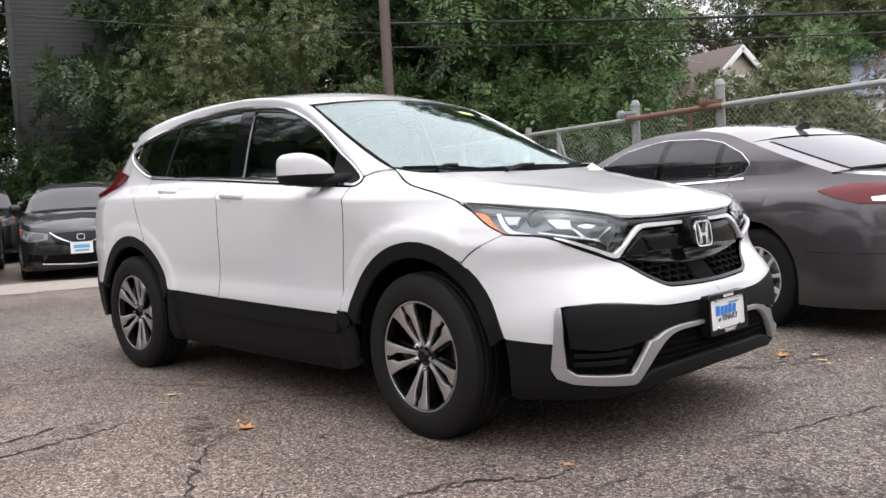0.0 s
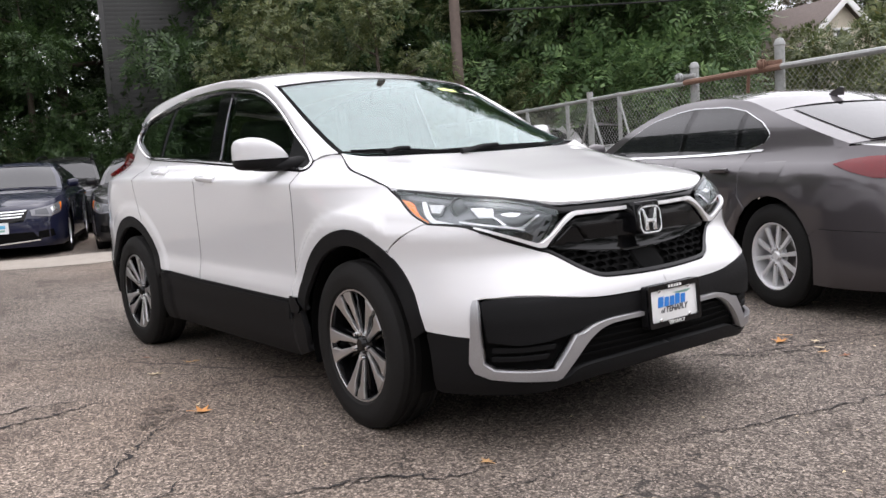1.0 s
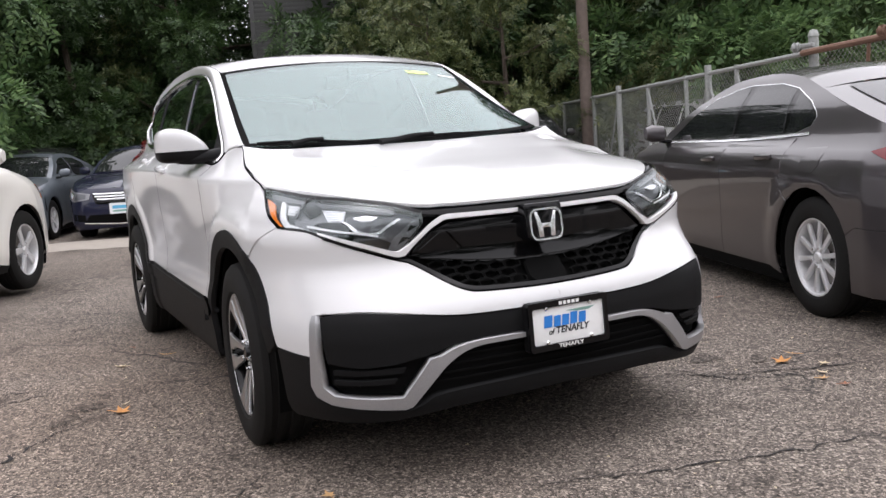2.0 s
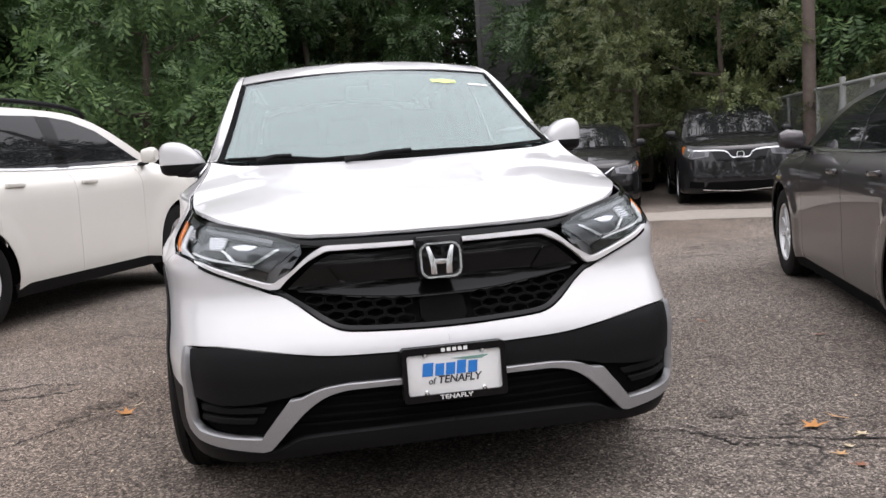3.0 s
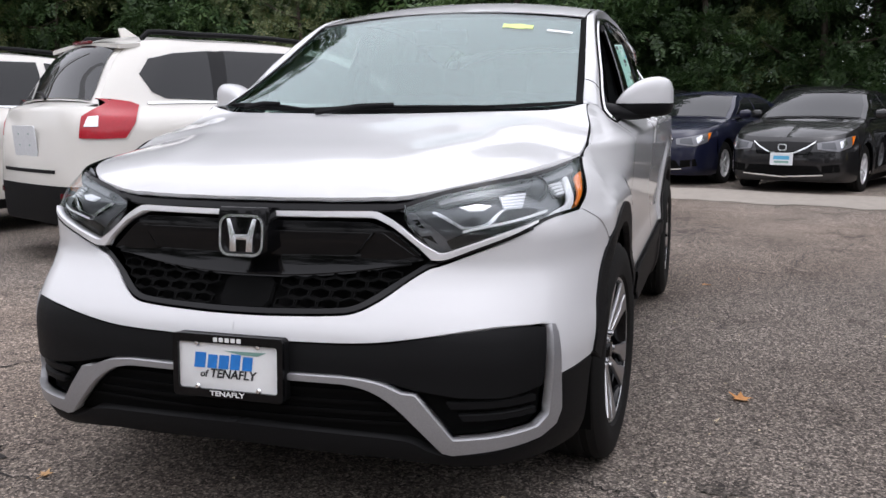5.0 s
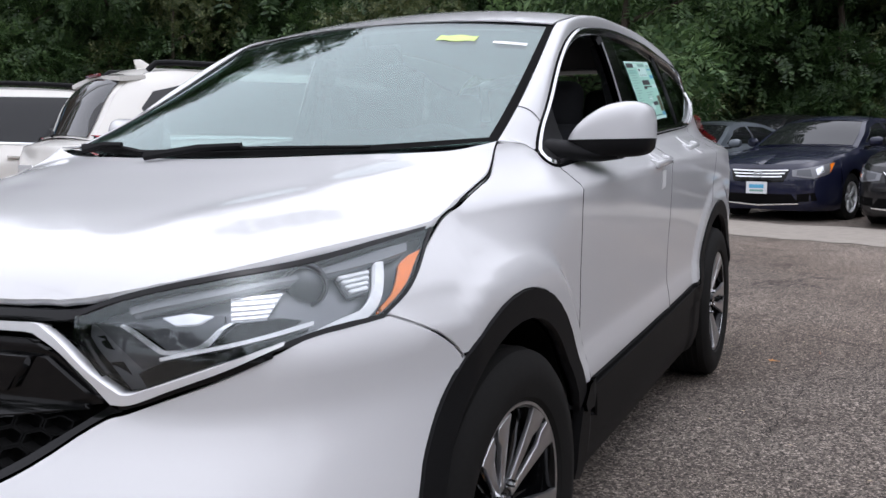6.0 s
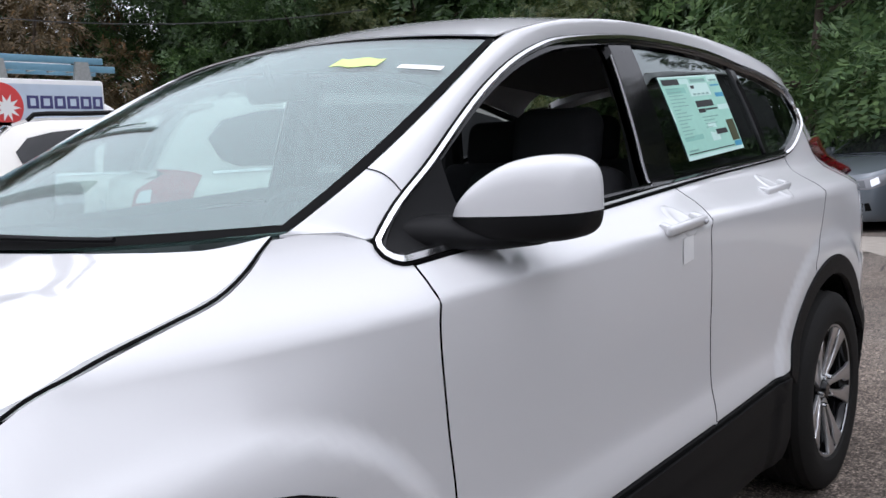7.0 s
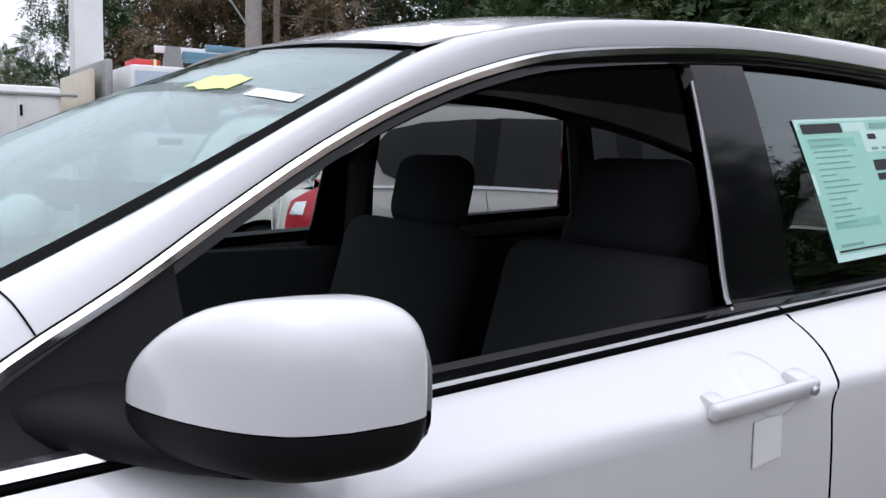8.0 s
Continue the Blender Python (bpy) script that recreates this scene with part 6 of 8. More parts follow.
        if wins:
            everything = [p for o in wins for p in o]
            line = [(x, float(belt_z(x)) + 0.006) for x in np.linspace(max(p[0] for p in everything), min(p[0] for p in everything), 8)]
            strip = [SX(x, z) for x, z in line] + [SX(x, z + 0.016) for x, z in line[::-1]]
            panel("window_trim", sk, strip, M["chrome"], thing, step=0.2, lift=0.007, lip=0.004, mirror=flip)
        for ax in axle:
            bm = bmesh.new()
            arc = [(ax + arch * math.cos(radians(a)), tyre + arch * math.sin(radians(a))) for a in range(-25, 206, 15)]
            rows = [[bm.verts.new((x, s * y, z)) for x, z in arc] for y in (half - 0.03, half - 0.40)]
            for i in range(len(arc) - 1):
                bm.faces.new((rows[0][i], rows[0][i + 1], rows[1][i + 1], rows[1][i]))
            bm.faces.new(rows[1])
            part("wheel_well", from_bm("wheel_well", bm, M["dark"]), thing)
        for ax in axle:
            wheel(thing, at_hub(ax, s * (half - 0.115), tyre, s), r=tyre, half=0.105, rim=tyre * 0.64, style=style, count=count, face=face, spin=spin, detail=detail)
        # mirror on the door
        mx = roof[0][0] - 0.28
        mz = float(belt_z(mx)) + 0.09
        rows = [superloop(x, s * y, z, dx, 0, dz, 14, 0.7) for y, x, z, dx, dz in ((half - 0.06, mx + 0.02, mz, 0.03, 0.03), (half - 0.03, mx + 0.01, mz, 0.065, 0.062), (half + 0.07, mx - 0.01, mz + 0.005, 0.07, 0.07), (half + 0.12, mx - 0.025, mz + 0.003, 0.04, 0.045))]
        mir = part("side_mirror", loft("side_mirror", rows, body), thing)
        stalk = [superloop(x, s * y, z, dx, 0, dz, 10, 0.8) for y, x, z, dx, dz in ((half - 0.15, mx + 0.08, mz - 0.075, 0.06, 0.02), (half - 0.02, mx + 0.02, mz - 0.06, 0.035, 0.016))]
        part("mirror_stalk", loft("mirror_stalk", stalk, M["cladding"]), mir)
        for hx in (s2 + 0.16, s3 + 0.20):
            hz = float(belt_z(hx)) - 0.10
            p = sk.at(*SX(hx, hz))
            part("door_handle", box("door_handle", (0.19, 0.028, 0.03), handle_mat or body, pose(float(p[0]), s * (float(p[1]) + 0.016), hz, -s * 10, 2, 0), 0.009), thing)
        # lamps
        hz0, hz1 = hood[0] - 0.16, hood[0] - 0.015
        lampf = [SY(half * 0.52, hz0 + 0.035), SY(half * 0.50, hz1 - 0.03), SY(half * 0.75, hz1 + 0.005), SX(nose - 0.42, hz1 + 0.055), SX(nose - 0.52, hz1 + 0.06), SX(nose - 0.36, hz0 + 0.06), SY(half * 0.80, hz0 + 0.005)]
        hl = panel("headlamp", sk, lampf, M["lamp_grey"], thing, step=0.06, lift=0.003, lip=0.01, mirror=flip)
        inner = [SY(half * 0.58, hz0 + 0.045), SY(half * 0.57, hz1 - 0.035), SY(half * 0.74, hz1 - 0.02), SY(half * 0.78, hz0 + 0.03)]
        panel("lamp_insert", sk, inner, M["lamp_dark"], hl, step=0.06, lift=0.006, lip=0.003, mirror=flip)
        glint = [SY(half * 0.80, hz1 - 0.02), SX(nose - 0.30, hz1 + 0.022), SX(nose - 0.30, hz0 + 0.085), SY(half * 0.83, hz0 + 0.045)]
        panel("lamp_reflector", sk, glint, M["reflector"], hl, step=0.06, lift=0.006, lip=0.003, mirror=flip)
        mark = [SX(nose - 0.50, hz1 + 0.055), SX(nose - 0.42, hz1 + 0.045), SX(nose - 0.38, hz0 + 0.075)]
        panel("side_marker", sk, mark, M["amber"], hl, step=0.1, lift=0.006, lip=0.003, mirror=flip)
        panel("fog_pocket", sk, [SY(half * 0.60, 0.30), SY(half * 0.60, 0.40), SY(half * 0.82, 0.42), SY(half * 0.84, 0.32)], M["dark"], thing, step=0.1, lift=0.002, lip=0.004, mirror=flip)
    # hood, trunk lid, roof and screens
    for flip in (False, True):
        s = -1 if flip else 1

        def lid(u0, u1, front):
            rimz = [(u, rim(u, front)) for u in np.linspace(u0, u1, 15)]
            edge = [sk.at(*q) for q in rimz]
            ends = (edge[0][0], edge[-1][0] + (0.10 if front else -0.06)) if front else (edge[0][0] - 0.06, edge[-1][0])

            def fn(a, b):
                k = a * 14
                i = min(13, int(k))
                e = edge[i] + (edge[i + 1] - edge[i]) * (k - i)
                cx = ends[0] + (ends[1] - ends[0]) * a
                cz = (hood[0] + 0.0 + (cowl[1] + 0.02 - hood[0]) * a ** 0.8 + 0.03 * math.sin(math.pi * a)) if front else (rearfoot[1] + 0.02 + (trunk - rearfoot[1] - 0.015) * a)
                q = np.array([cx, 0.0, cz])
                w = 1 - (1 - b) ** 2.2
                p = e * (1 - b) + q * b
                z = e[2] + (q[2] - e[2]) * w
                return (float(p[0]), s * float(p[1]), float(z))
            return fn

        sheet("hood", lid(0.0, uc, True), 20, 8, body, thing)
        sheet("trunk_lid", lid(ur, end, False), 14, 6, body, thing)
    rl = [tuple(map(float, q)) for q in smooth_line(roof, 6)]
    front_end = min(range(len(rl)), key=lambda i: abs(rl[i][0] - roof[1][0]))
    rear_end = min(range(len(rl)), key=lambda i: abs(rl[i][0] - roof[-2][0]))

    def side_point(i):
        return sk.at(*SX(*rl[i]))

    def span_sheet(i0, i1, bow, crown):
        ids = list(range(i0, i1 + 1))
        ps = [side_point(i) for i in ids]

        def fn(a, b):
            k = a * (len(ps) - 1)
            i = min(len(ps) - 2, int(k))
            p = ps[i] + (ps[i + 1] - ps[i]) * (k - i)
            w = 2 * b - 1
            return (float(p[0]) + bow * (1 - w * w), float(p[1]) * w, float(p[2]) + crown * (1 - abs(w) ** 2.4))
        return fn

    sheet("roof", span_sheet(front_end, rear_end, 0.0, 0.045), 16, 12, body, thing)
    for nm, fn, side_gap in (("windshield", span_sheet(0, front_end, 0.09, 0.030), 0.045), ("rear_window", span_sheet(rear_end, len(rl) - 1, -0.06, 0.030), 0.10 if trunk < 1.06 else 0.06)):
        sheet("screen_frame", fn, 8, 12, body, thing)
        sheet(nm, lambda a, b, fn=fn, g=side_gap: tuple(np.array(fn(0.03 + 0.95 * a, g + (1 - 2 * g) * b)) + (0.004 if fn(0, 0)[0] > 0 else -0.004, 0, 0.006)), 8, 14, M["tinted_screen"], thing)
    # grille
    gz0, gz1 = hood[0] - 0.20, hood[0] - 0.03
    gw = half * 0.47
    o = [SY(0.0, gz1), SY(gw, gz1 - 0.01), SY(gw * 0.85, gz0), SY(0.0, gz0 - 0.02)]
    v, f, n = cut_panel(sk.at, sk.normal, o, 0.08, 0.003, 0.004, both=True)
    g = part("grille", mesh_from("grille", v, f, M["gloss_black"], n), thing)
    if grille_kind == "wing":
        strips = [[(0.0, gz0 + 0.01), (gw * 0.35, gz0 + 0.02), (gw * 0.75, gz0 + 0.09), (gw * 1.02, gz1 - 0.005)]]
    elif grille_kind == "bars":
        strips = [[(0.0, z), (gw * 0.6, z + 0.002), (gw * (0.95 - 0.08 * i), z + 0.008)] for i, z in enumerate((gz1 - 0.03, gz1 - 0.07, gz1 - 0.11))]
    elif grille_kind == "teeth":
        strips = [[(0.0, gz0 + 0.05), (gw * 0.3, gz0 + 0.05), (gw * 0.55, gz1 - 0.02), (gw * 1.6, gz1 + 0.0)]]
    else:
        strips = [[(0.0, gz1 - 0.03), (gw * 0.5, gz1 - 0.028), (gw, gz1 - 0.018)], [(0.0, gz0 + 0.0), (gw * 0.5, gz0 + 0.01), (gw * 0.9, gz1 - 0.03)]]
    for line in strips:
        line = [tuple(map(float, q)) for q in smooth_line(line, 3)]
        wdt = 0.011
        o = [SY(max(0.0, a), b + wdt) for a, b in line] + [SY(max(0.0, a), b - wdt * 0.4) for a, b in line[::-1]]
        v, f, n = cut_panel(sk.at, sk.normal, o, 0.08, 0.010, 0.008, both=True)
        part("chrome_strip", mesh_from("chrome_strip", v, f, M["chrome"], n), g)
    bx = float(sk.at(0.0, (gz0 + gz1) / 2)[0])
    part("badge", ring_mesh("badge", rounded_rect(0.12, 0.09, 0.03), rounded_rect(0.09, 0.065, 0.02), 0.012, M["chrome"]), g, "", pose(bx + 0.012, 0, (gz0 + gz1) / 2 + 0.01, 0, -6, 0) @ FACE)
    o = [SY(0.0, 0.40), SY(half * 0.52, 0.40), SY(half * 0.62, 0.29), SY(0.0, 0.26)]
    v, f, n = cut_panel(sk.at, sk.normal, o, 0.1, 0.002, 0.004, both=True)
    part("lower_intake", mesh_from("lower_intake", v, f, M["dark"], n), thing)
    o = [SY(0.0, 0.255), SY(half * 0.62, 0.285), SY(half * 0.62, 0.272), SY(0.0, 0.24)]
    v, f, n = cut_panel(sk.at, sk.normal, o, 0.1, 0.010, 0.008, both=True)
    part("chin_strip", mesh_from("chin_strip", v, f, M["chrome"], n), thing)
    if plate_key:
        px = float(sk.at(0.0, 0.48)[0])
        pl = part("number_plate", slab("number_plate", rounded_rect(0.31, 0.16, 0.01), 0.01, M[plate_key]), thing, "", pose(px + 0.012, 0, 0.48, 0, -3, 0) @ FACE)
        if plate_key == "plate_yellow":
            for k in range(6):
                bar(pl, -0.10 + 0.04 * k, 0.0, 0.026, 0.06, M["ink"], 0.0104)
        else:
            bar(pl, 0.0, 0.018, 0.22, 0.05, M["cyan_ink"], 0.0104)
            bar(pl, 0.0, -0.038, 0.20, 0.028, M["ink_grey"], 0.0104)
    part("underbody", box("underbody", (nose - tail - 0.9, 1.1, 0.14), M["dark"], Matrix.Translation(((nose + tail) / 2, 0, sill + 0.06)), 0.02), thing)
    if rails:
        for s in (1, -1):
            line = [(x, s * (float(sk.at(*SX(x, z))[1]) - 0.02), z + 0.055) for x, z in rl[front_end + 1:rear_end - 1]]
            line = [(line[0][0] + 0.06, line[0][1], line[0][2] - 0.045)] + line + [(line[-1][0] - 0.06, line[-1][1], line[-1][2] - 0.05)]
            part("roof_rail", tube("roof_rail", line, 0.020, M["cladding"], 8), thing, "black roof rail")
    thing.matrix_basis = place
    return thing, sk


def tail_lamp(thing, sk, outline, mat, name="tail_lamp", label="", lift=0.008, both_sides=True):
    obs = []
    for flip in (False, True):
        obs.append(panel(name, sk, outline, mat, thing, label, step=0.06, lift=lift, lip=0.012, mirror=flip))
    return obs


def centre_panel(thing, sk, outline, mat, name, label="", lift=0.004, lip=0.01, step=0.08):
    v, f, n = cut_panel(sk.at, sk.normal, outline, step, lift, lip, both=True)
    return part(name, mesh_from(name, v, f, mat, n), thing, label)


def rest(x, y, yaw, dz=0.0):
    return pose(x, y, ground_z(x, y) + dz, 0, 0, yaw)


# grey mid-size sedan beside the SUV, its tail towards the camera
sedan_roof = [(1.12, 0.985), (0.30, 1.335), (-0.25, 1.405), (-0.75, 1.375), (-1.15, 1.275), (-1.95, 1.045)]
sedan_win = [[(0.86, 1.005), (0.30, 1.27), (-0.02, 1.325), (-0.20, 1.338), (-0.215, 0.985)], [(-0.28, 1.340), (-0.62, 1.325), (-0.86, 1.285), (-0.90, 1.005), (-0.275, 0.985)], [(-0.93, 1.268), (-1.11, 1.195), (-1.19, 1.14), (-1.208, 1.116), (-1.17, 1.068), (-0.95, 1.01)]]
sedan, ssk = make_car("grey_sedan", "gunmetal grey sedan with chrome window trim, parked tail outwards", "grey_paint", rest(0.20, 3.68, 160.3), 2.36, -2.52, 0.918, (1.4125, -1.4125), sedan_roof, [(1.12, 0.965), (0.4, 0.965), (-0.4, 0.975), (-1.3, 1.01), (-1.95, 1.03)], (0.70, 0.965), 1.0, sill=0.20, tyre=0.340, style="thin", count=10, windows=sedan_win, seams=(0.78, -0.25, -1.08), cell=0.05, face="alloy", spin=10)
SXs, SYs = ssk.x, ssk.y
lampr = [SXs(-1.93, 0.928), SXs(-2.02, 0.952), SXs(-2.12, 0.966), SYs(0.62, 0.968, True), SYs(0.42, 0.958, True), SYs(0.42, 0.895, True), SYs(0.65, 0.845, True), SXs(-2.20, 0.850), SXs(-2.05, 0.888)]
lamps = tail_lamp(sedan, ssk, lampr, M["red_lens"], label="red tail lamp with a clear foot")
loop_s = [SXs(x, z) for x, z in ((0.90, 0.99), (0.60, 1.145), (0.30, 1.283), (-0.02, 1.338), (-0.20, 1.352), (-0.62, 1.339), (-0.86, 1.299), (-1.12, 1.212), (-1.215, 1.15), (-1.238, 1.118), (-1.20, 1.06), (-0.93, 0.992), (-0.25, 0.972))]
loop_d = [SXs(x, z) for x, z in ((0.885, 0.993), (0.60, 1.136), (0.30, 1.274), (-0.02, 1.329), (-0.20, 1.343), (-0.62, 1.330), (-0.86, 1.291), (-1.113, 1.205), (-1.205, 1.145), (-1.226, 1.118), (-1.192, 1.066), (-0.93, 1.0), (-0.25, 0.98))]
loop_s = [((a[0] + b[0]) / 2, (a[1] + b[1]) / 2) for a, b in zip(loop_s, loop_d)]
for flip in (False, True):
    panel("window_surround", ssk, loop_s, M["chrome"], sedan, "bright window surround", step=0.06, lift=0.0015, lip=0.004, mirror=flip)
    panel("window_frame", ssk, loop_d, M["gloss_black"], sedan, step=0.06, lift=0.003, lip=0.004, mirror=flip)
clear = [SXs(-2.26, 0.885), SYs(0.66, 0.905, True), SYs(0.48, 0.915, True), SYs(0.48, 0.895, True), SYs(0.66, 0.852, True), SXs(-2.27, 0.862)]
for ob, flip in zip(lamps, (False, True)):
    panel("reverse_lamp", ssk, clear, M["reflector"], ob, step=0.06, lift=0.012, lip=0.004, mirror=flip)
flap = [SXs(-1.30, 0.945), SXs(-1.50, 0.952), SXs(-1.50, 0.845), SXs(-1.46, 0.815), SXs(-1.31, 0.81)]
panel("fuel_flap", ssk, flap, M["grey_paint"], sedan, step=0.08, lift=0.003, lip=0.003)
centre_panel(sedan, ssk, [SYs(0.30, 0.62, True), SYs(0.0, 0.62, True), SYs(0.0, 0.45, True), SYs(0.30, 0.45, True)], M["dark"], "plate_recess")
fin = slab("roof_fin", [(0.10, 0.0), (-0.08, 0.0), (-0.09, 0.05), (-0.06, 0.06)], 0.02, M["grey_paint"], pose(0, 0.01, 0, 90, 0, 0), 0.004)
part("roof_fin", fin, sedan, "", Matrix.Translation((-0.98, 0, 1.365)))
# warm white SUV on the other side
suv_roof = [(1.10, 1.10), (0.42, 1.475), (-0.2, 1.575), (-1.1, 1.585), (-1.72, 1.54), (-2.06, 1.12)]
suv_win = [[(0.86, 1.135), (0.40, 1.40), (0.12, 1.485), (-0.14, 1.515), (-0.155, 1.10)], [(-0.22, 1.52), (-0.98, 1.52), (-1.05, 1.135), (-0.215, 1.10)], [(-1.06, 1.515), (-1.42, 1.485), (-1.62, 1.44), (-1.72, 1.33), (-1.66, 1.20), (-1.56, 1.155), (-1.12, 1.14)]]
suv2, fsk = make_car("warm_white_suv", "warm white suv with black roof rails and black bumper", "cream", rest(-3.42, -2.83, 154.0, 0.03), 2.22, -2.34, 0.895, (1.32, -1.32), suv_roof, [(1.10, 1.07), (0.4, 1.085), (-0.4, 1.09), (-1.2, 1.115), (-2.06, 1.10)], (0.86, 1.06), 1.09, sill=0.26, tyre=0.348, clad=True, rails=True, style="thick", count=5, windows=suv_win, seams=(0.72, -0.185, -1.06), cell=0.05, face="alloy")
SXf, SYf = fsk.x, fsk.y
lo = [SXf(-1.79, 1.105), SXf(-1.84, 1.128), SXf(-1.95, 1.145), SXf(-2.06, 1.152), SYf(0.69, 1.147, True), SYf(0.665, 1.03, True), SYf(0.68, 0.885, True), SXf(-2.12, 0.880), SXf(-1.95, 0.883), SXf(-1.87, 0.985)]
fl = tail_lamp(suv2, fsk, lo, M["bright_red"], label="red and clear tail lamp", lift=0.012)
for flip in (False, True):
    panel("window_pillar", fsk, [SXf(-0.10, 1.508), SXf(-0.26, 1.517), SXf(-0.26, 1.105), SXf(-0.11, 1.102)], M["gloss_black"], suv2, step=0.05, lift=0.0075, lip=0.006, mirror=flip)
    panel("window_pillar", fsk, [SXf(-0.95, 1.515), SXf(-1.10, 1.508), SXf(-1.15, 1.145), SXf(-1.02, 1.138)], M["gloss_black"], suv2, step=0.05, lift=0.0075, lip=0.006, mirror=flip)
wl2 = [SXf(-2.09, 1.030), SYf(0.70, 1.025, True), SYf(0.70, 0.960, True), SXf(-2.11, 0.960)]
for ob, flip in zip(fl, (False, True)):
    panel("reverse_lamp", fsk, wl2, M["reflector"], ob, step=0.06, lift=0.017, lip=0.004, mirror=flip)
    panel("reflector_strip", fsk, [SYf(0.76, 0.50, True), SYf(0.52, 0.50, True), SYf(0.52, 0.465, True), SYf(0.76, 0.465, True)], M["red_lens"], suv2, step=0.1, lift=0.012, lip=0.004, mirror=flip)
pp = float(fsk.at(*SYf(0.0, 0.83, True))[0])
tp = part("rear_plate", slab("rear_plate", rounded_rect(0.40, 0.22, 0.02), 0.008, M["plate_white"]), suv2, "white blank plate", pose(pp - 0.008, 0, 0.86, 0, 4, 180) @ FACE)
for x in (-0.09, 0.09):
    for y in (-0.03, 0.05):
        bar(tp, x, y, 0.014, 0.014, M["ink_grey"], 0.0084)
centre_panel(suv2, fsk, [SYf(0.45, 0.66, True), SYf(0.0, 0.66, True), SYf(0.0, 0.635, True), SYf(0.45, 0.635, True)], M["cladding"], "step_strip")
sheet("roof_spoiler", lambda a, b: (-1.64 - 0.18 * b, 0.56 * (2 * a - 1), 1.585 - 0.03 * (2 * a - 1) ** 2 - 0.015 * b), 12, 3, M["cream"], suv2, "white roof spoiler with a red lamp", thick=0.03)
part("stop_lamp", box("stop_lamp", (0.02, 0.30, 0.025), M["red_lens"], Matrix.Translation((-1.825, 0, 1.575)), 0.005), suv2, "red high stop lamp")
part("roof_fin", slab("roof_fin", [(0.10, 0.0), (-0.08, 0.0), (-0.10, 0.08), (-0.05, 0.085)], 0.02, M["cream"], pose(0, 0.01, 0, 90, 0, 0), 0.004), suv2, "", Matrix.Translation((-1.42, 0, 1.62)))
part("rear_wiper", tube("rear_wiper", [(-2.13, 0.05, 1.16), (-2.07, 0.25, 1.21), (-2.04, 0.42, 1.21)], 0.011, M["cladding"], 6), suv2)
# a like one behind it
other, _ = make_car("white_wagon", "white suv with dark windows and black roof rails, parked beyond another", "cream", rest(-3.55, -5.75, 156.6, 0.03), 2.30, -2.40, 0.92, (1.40, -1.40), suv_roof, [(1.10, 1.07), (0.4, 1.085), (-0.4, 1.09), (-1.2, 1.115), (-2.06, 1.10)], (0.88, 1.06), 1.09, sill=0.26, tyre=0.355, clad=True, rails=True, style="thick", windows=suv_win, seams=(0.72, -0.185, -1.06), cell=0.1, detail=False)

for ob in (suv2, other):
    ob.matrix_basis = ob.matrix_basis @ Matrix.Diagonal((1, 1, 1.04, 1))

# the row along the back of the lot, noses towards the camera
YAW = -21.0
small_roof = [(1.02, 0.99), (0.30, 1.325), (-0.2, 1.39), (-0.75, 1.36), (-1.15, 1.27), (-1.80, 1.06)]
small_belt = [(1.02, 0.965), (0.4, 0.965), (-0.4, 0.975), (-1.3, 1.01), (-1.80, 1.04)]
small_win = [[(0.80, 1.0), (0.30, 1.255), (0.0, 1.31), (-0.17, 1.32), (-0.185, 0.985)], [(-0.25, 1.322), (-0.75, 1.30), (-1.02, 1.22), (-1.12, 1.06), (-1.05, 1.01), (-0.245, 0.985)]]
tall_roof = [(1.15, 1.10), (0.45, 1.50), (-0.2, 1.60), (-1.1, 1.60), (-1.85, 1.52), (-2.12, 1.15)]
tall_belt = [(1.15, 1.07), (0.4, 1.085), (-0.4, 1.10), (-1.2, 1.13), (-2.12, 1.14)]


def row_car(name, label, key, px, py, length=4.7, half=0.885, kind="small", yaw=YAW, **kw):
    """A car whose front plate is at px, py."""
    nose = length * 0.495
    a = radians(yaw)
    cx, cy = px - (nose + 0.02) * math.cos(a), py - (nose + 0.02) * math.sin(a)
    args = dict(roof=small_roof, belt=small_belt, hood=(0.74, 0.965), trunk=1.02, windows=small_win, tyre=0.325, sill=0.19) if kind == "small" else dict(roof=tall_roof, belt=tall_belt, hood=(0.92, 1.07), trunk=1.10, windows=suv_win, tyre=0.355, sill=0.24)
    args.update(kw)
    wb = 0.288 * length
    tall = Matrix.Diagonal((1, 1, 1.05, 1))
    make_car(name, label, key, rest(cx, cy, yaw) @ tall, nose, nose - length, half, (wb, -wb), cell=0.11, detail=False, **args)


row_car("dark_blue_sedan", "dark blue sedan with a barred chrome grille, nose towards the lot", "navy_paint", -10.13, 0.04, 4.88, 0.92, grille_kind="bars", plate_key="plate_white", style="pair", hood=(0.76, 0.97))
row_car("black_sedan", "black sedan with a chrome v-shaped grille, nose towards the lot", "black_paint", -9.13, 1.99, 4.63, 0.88, grille_kind="wing", plate_key="plate_white", style="pair")
row_car("black_compact", "black compact sedan with a yellow number plate", "black_paint", -9.25, 4.50, 4.55, 0.875, grille_kind="wing", plate_key="plate_yellow", style="pair")
row_car("black_crossover", "black crossover with a bright toothed grille", "black_paint", -8.55, 6.85, 4.82, 0.955, kind="tall", grille_kind="teeth", style="thick")
row_car("steel_grey_sedan", "steel grey sedan parked at the end of the row", "steel_paint", -11.0, -2.05, 4.88, 0.92, grille_kind="bar", style="pair")
row_car("silver_sedan", "silver sedan parked beyond the row", "silver_paint", -11.9, -4.6, 4.8, 0.91, grille_kind="wing", style="pair")
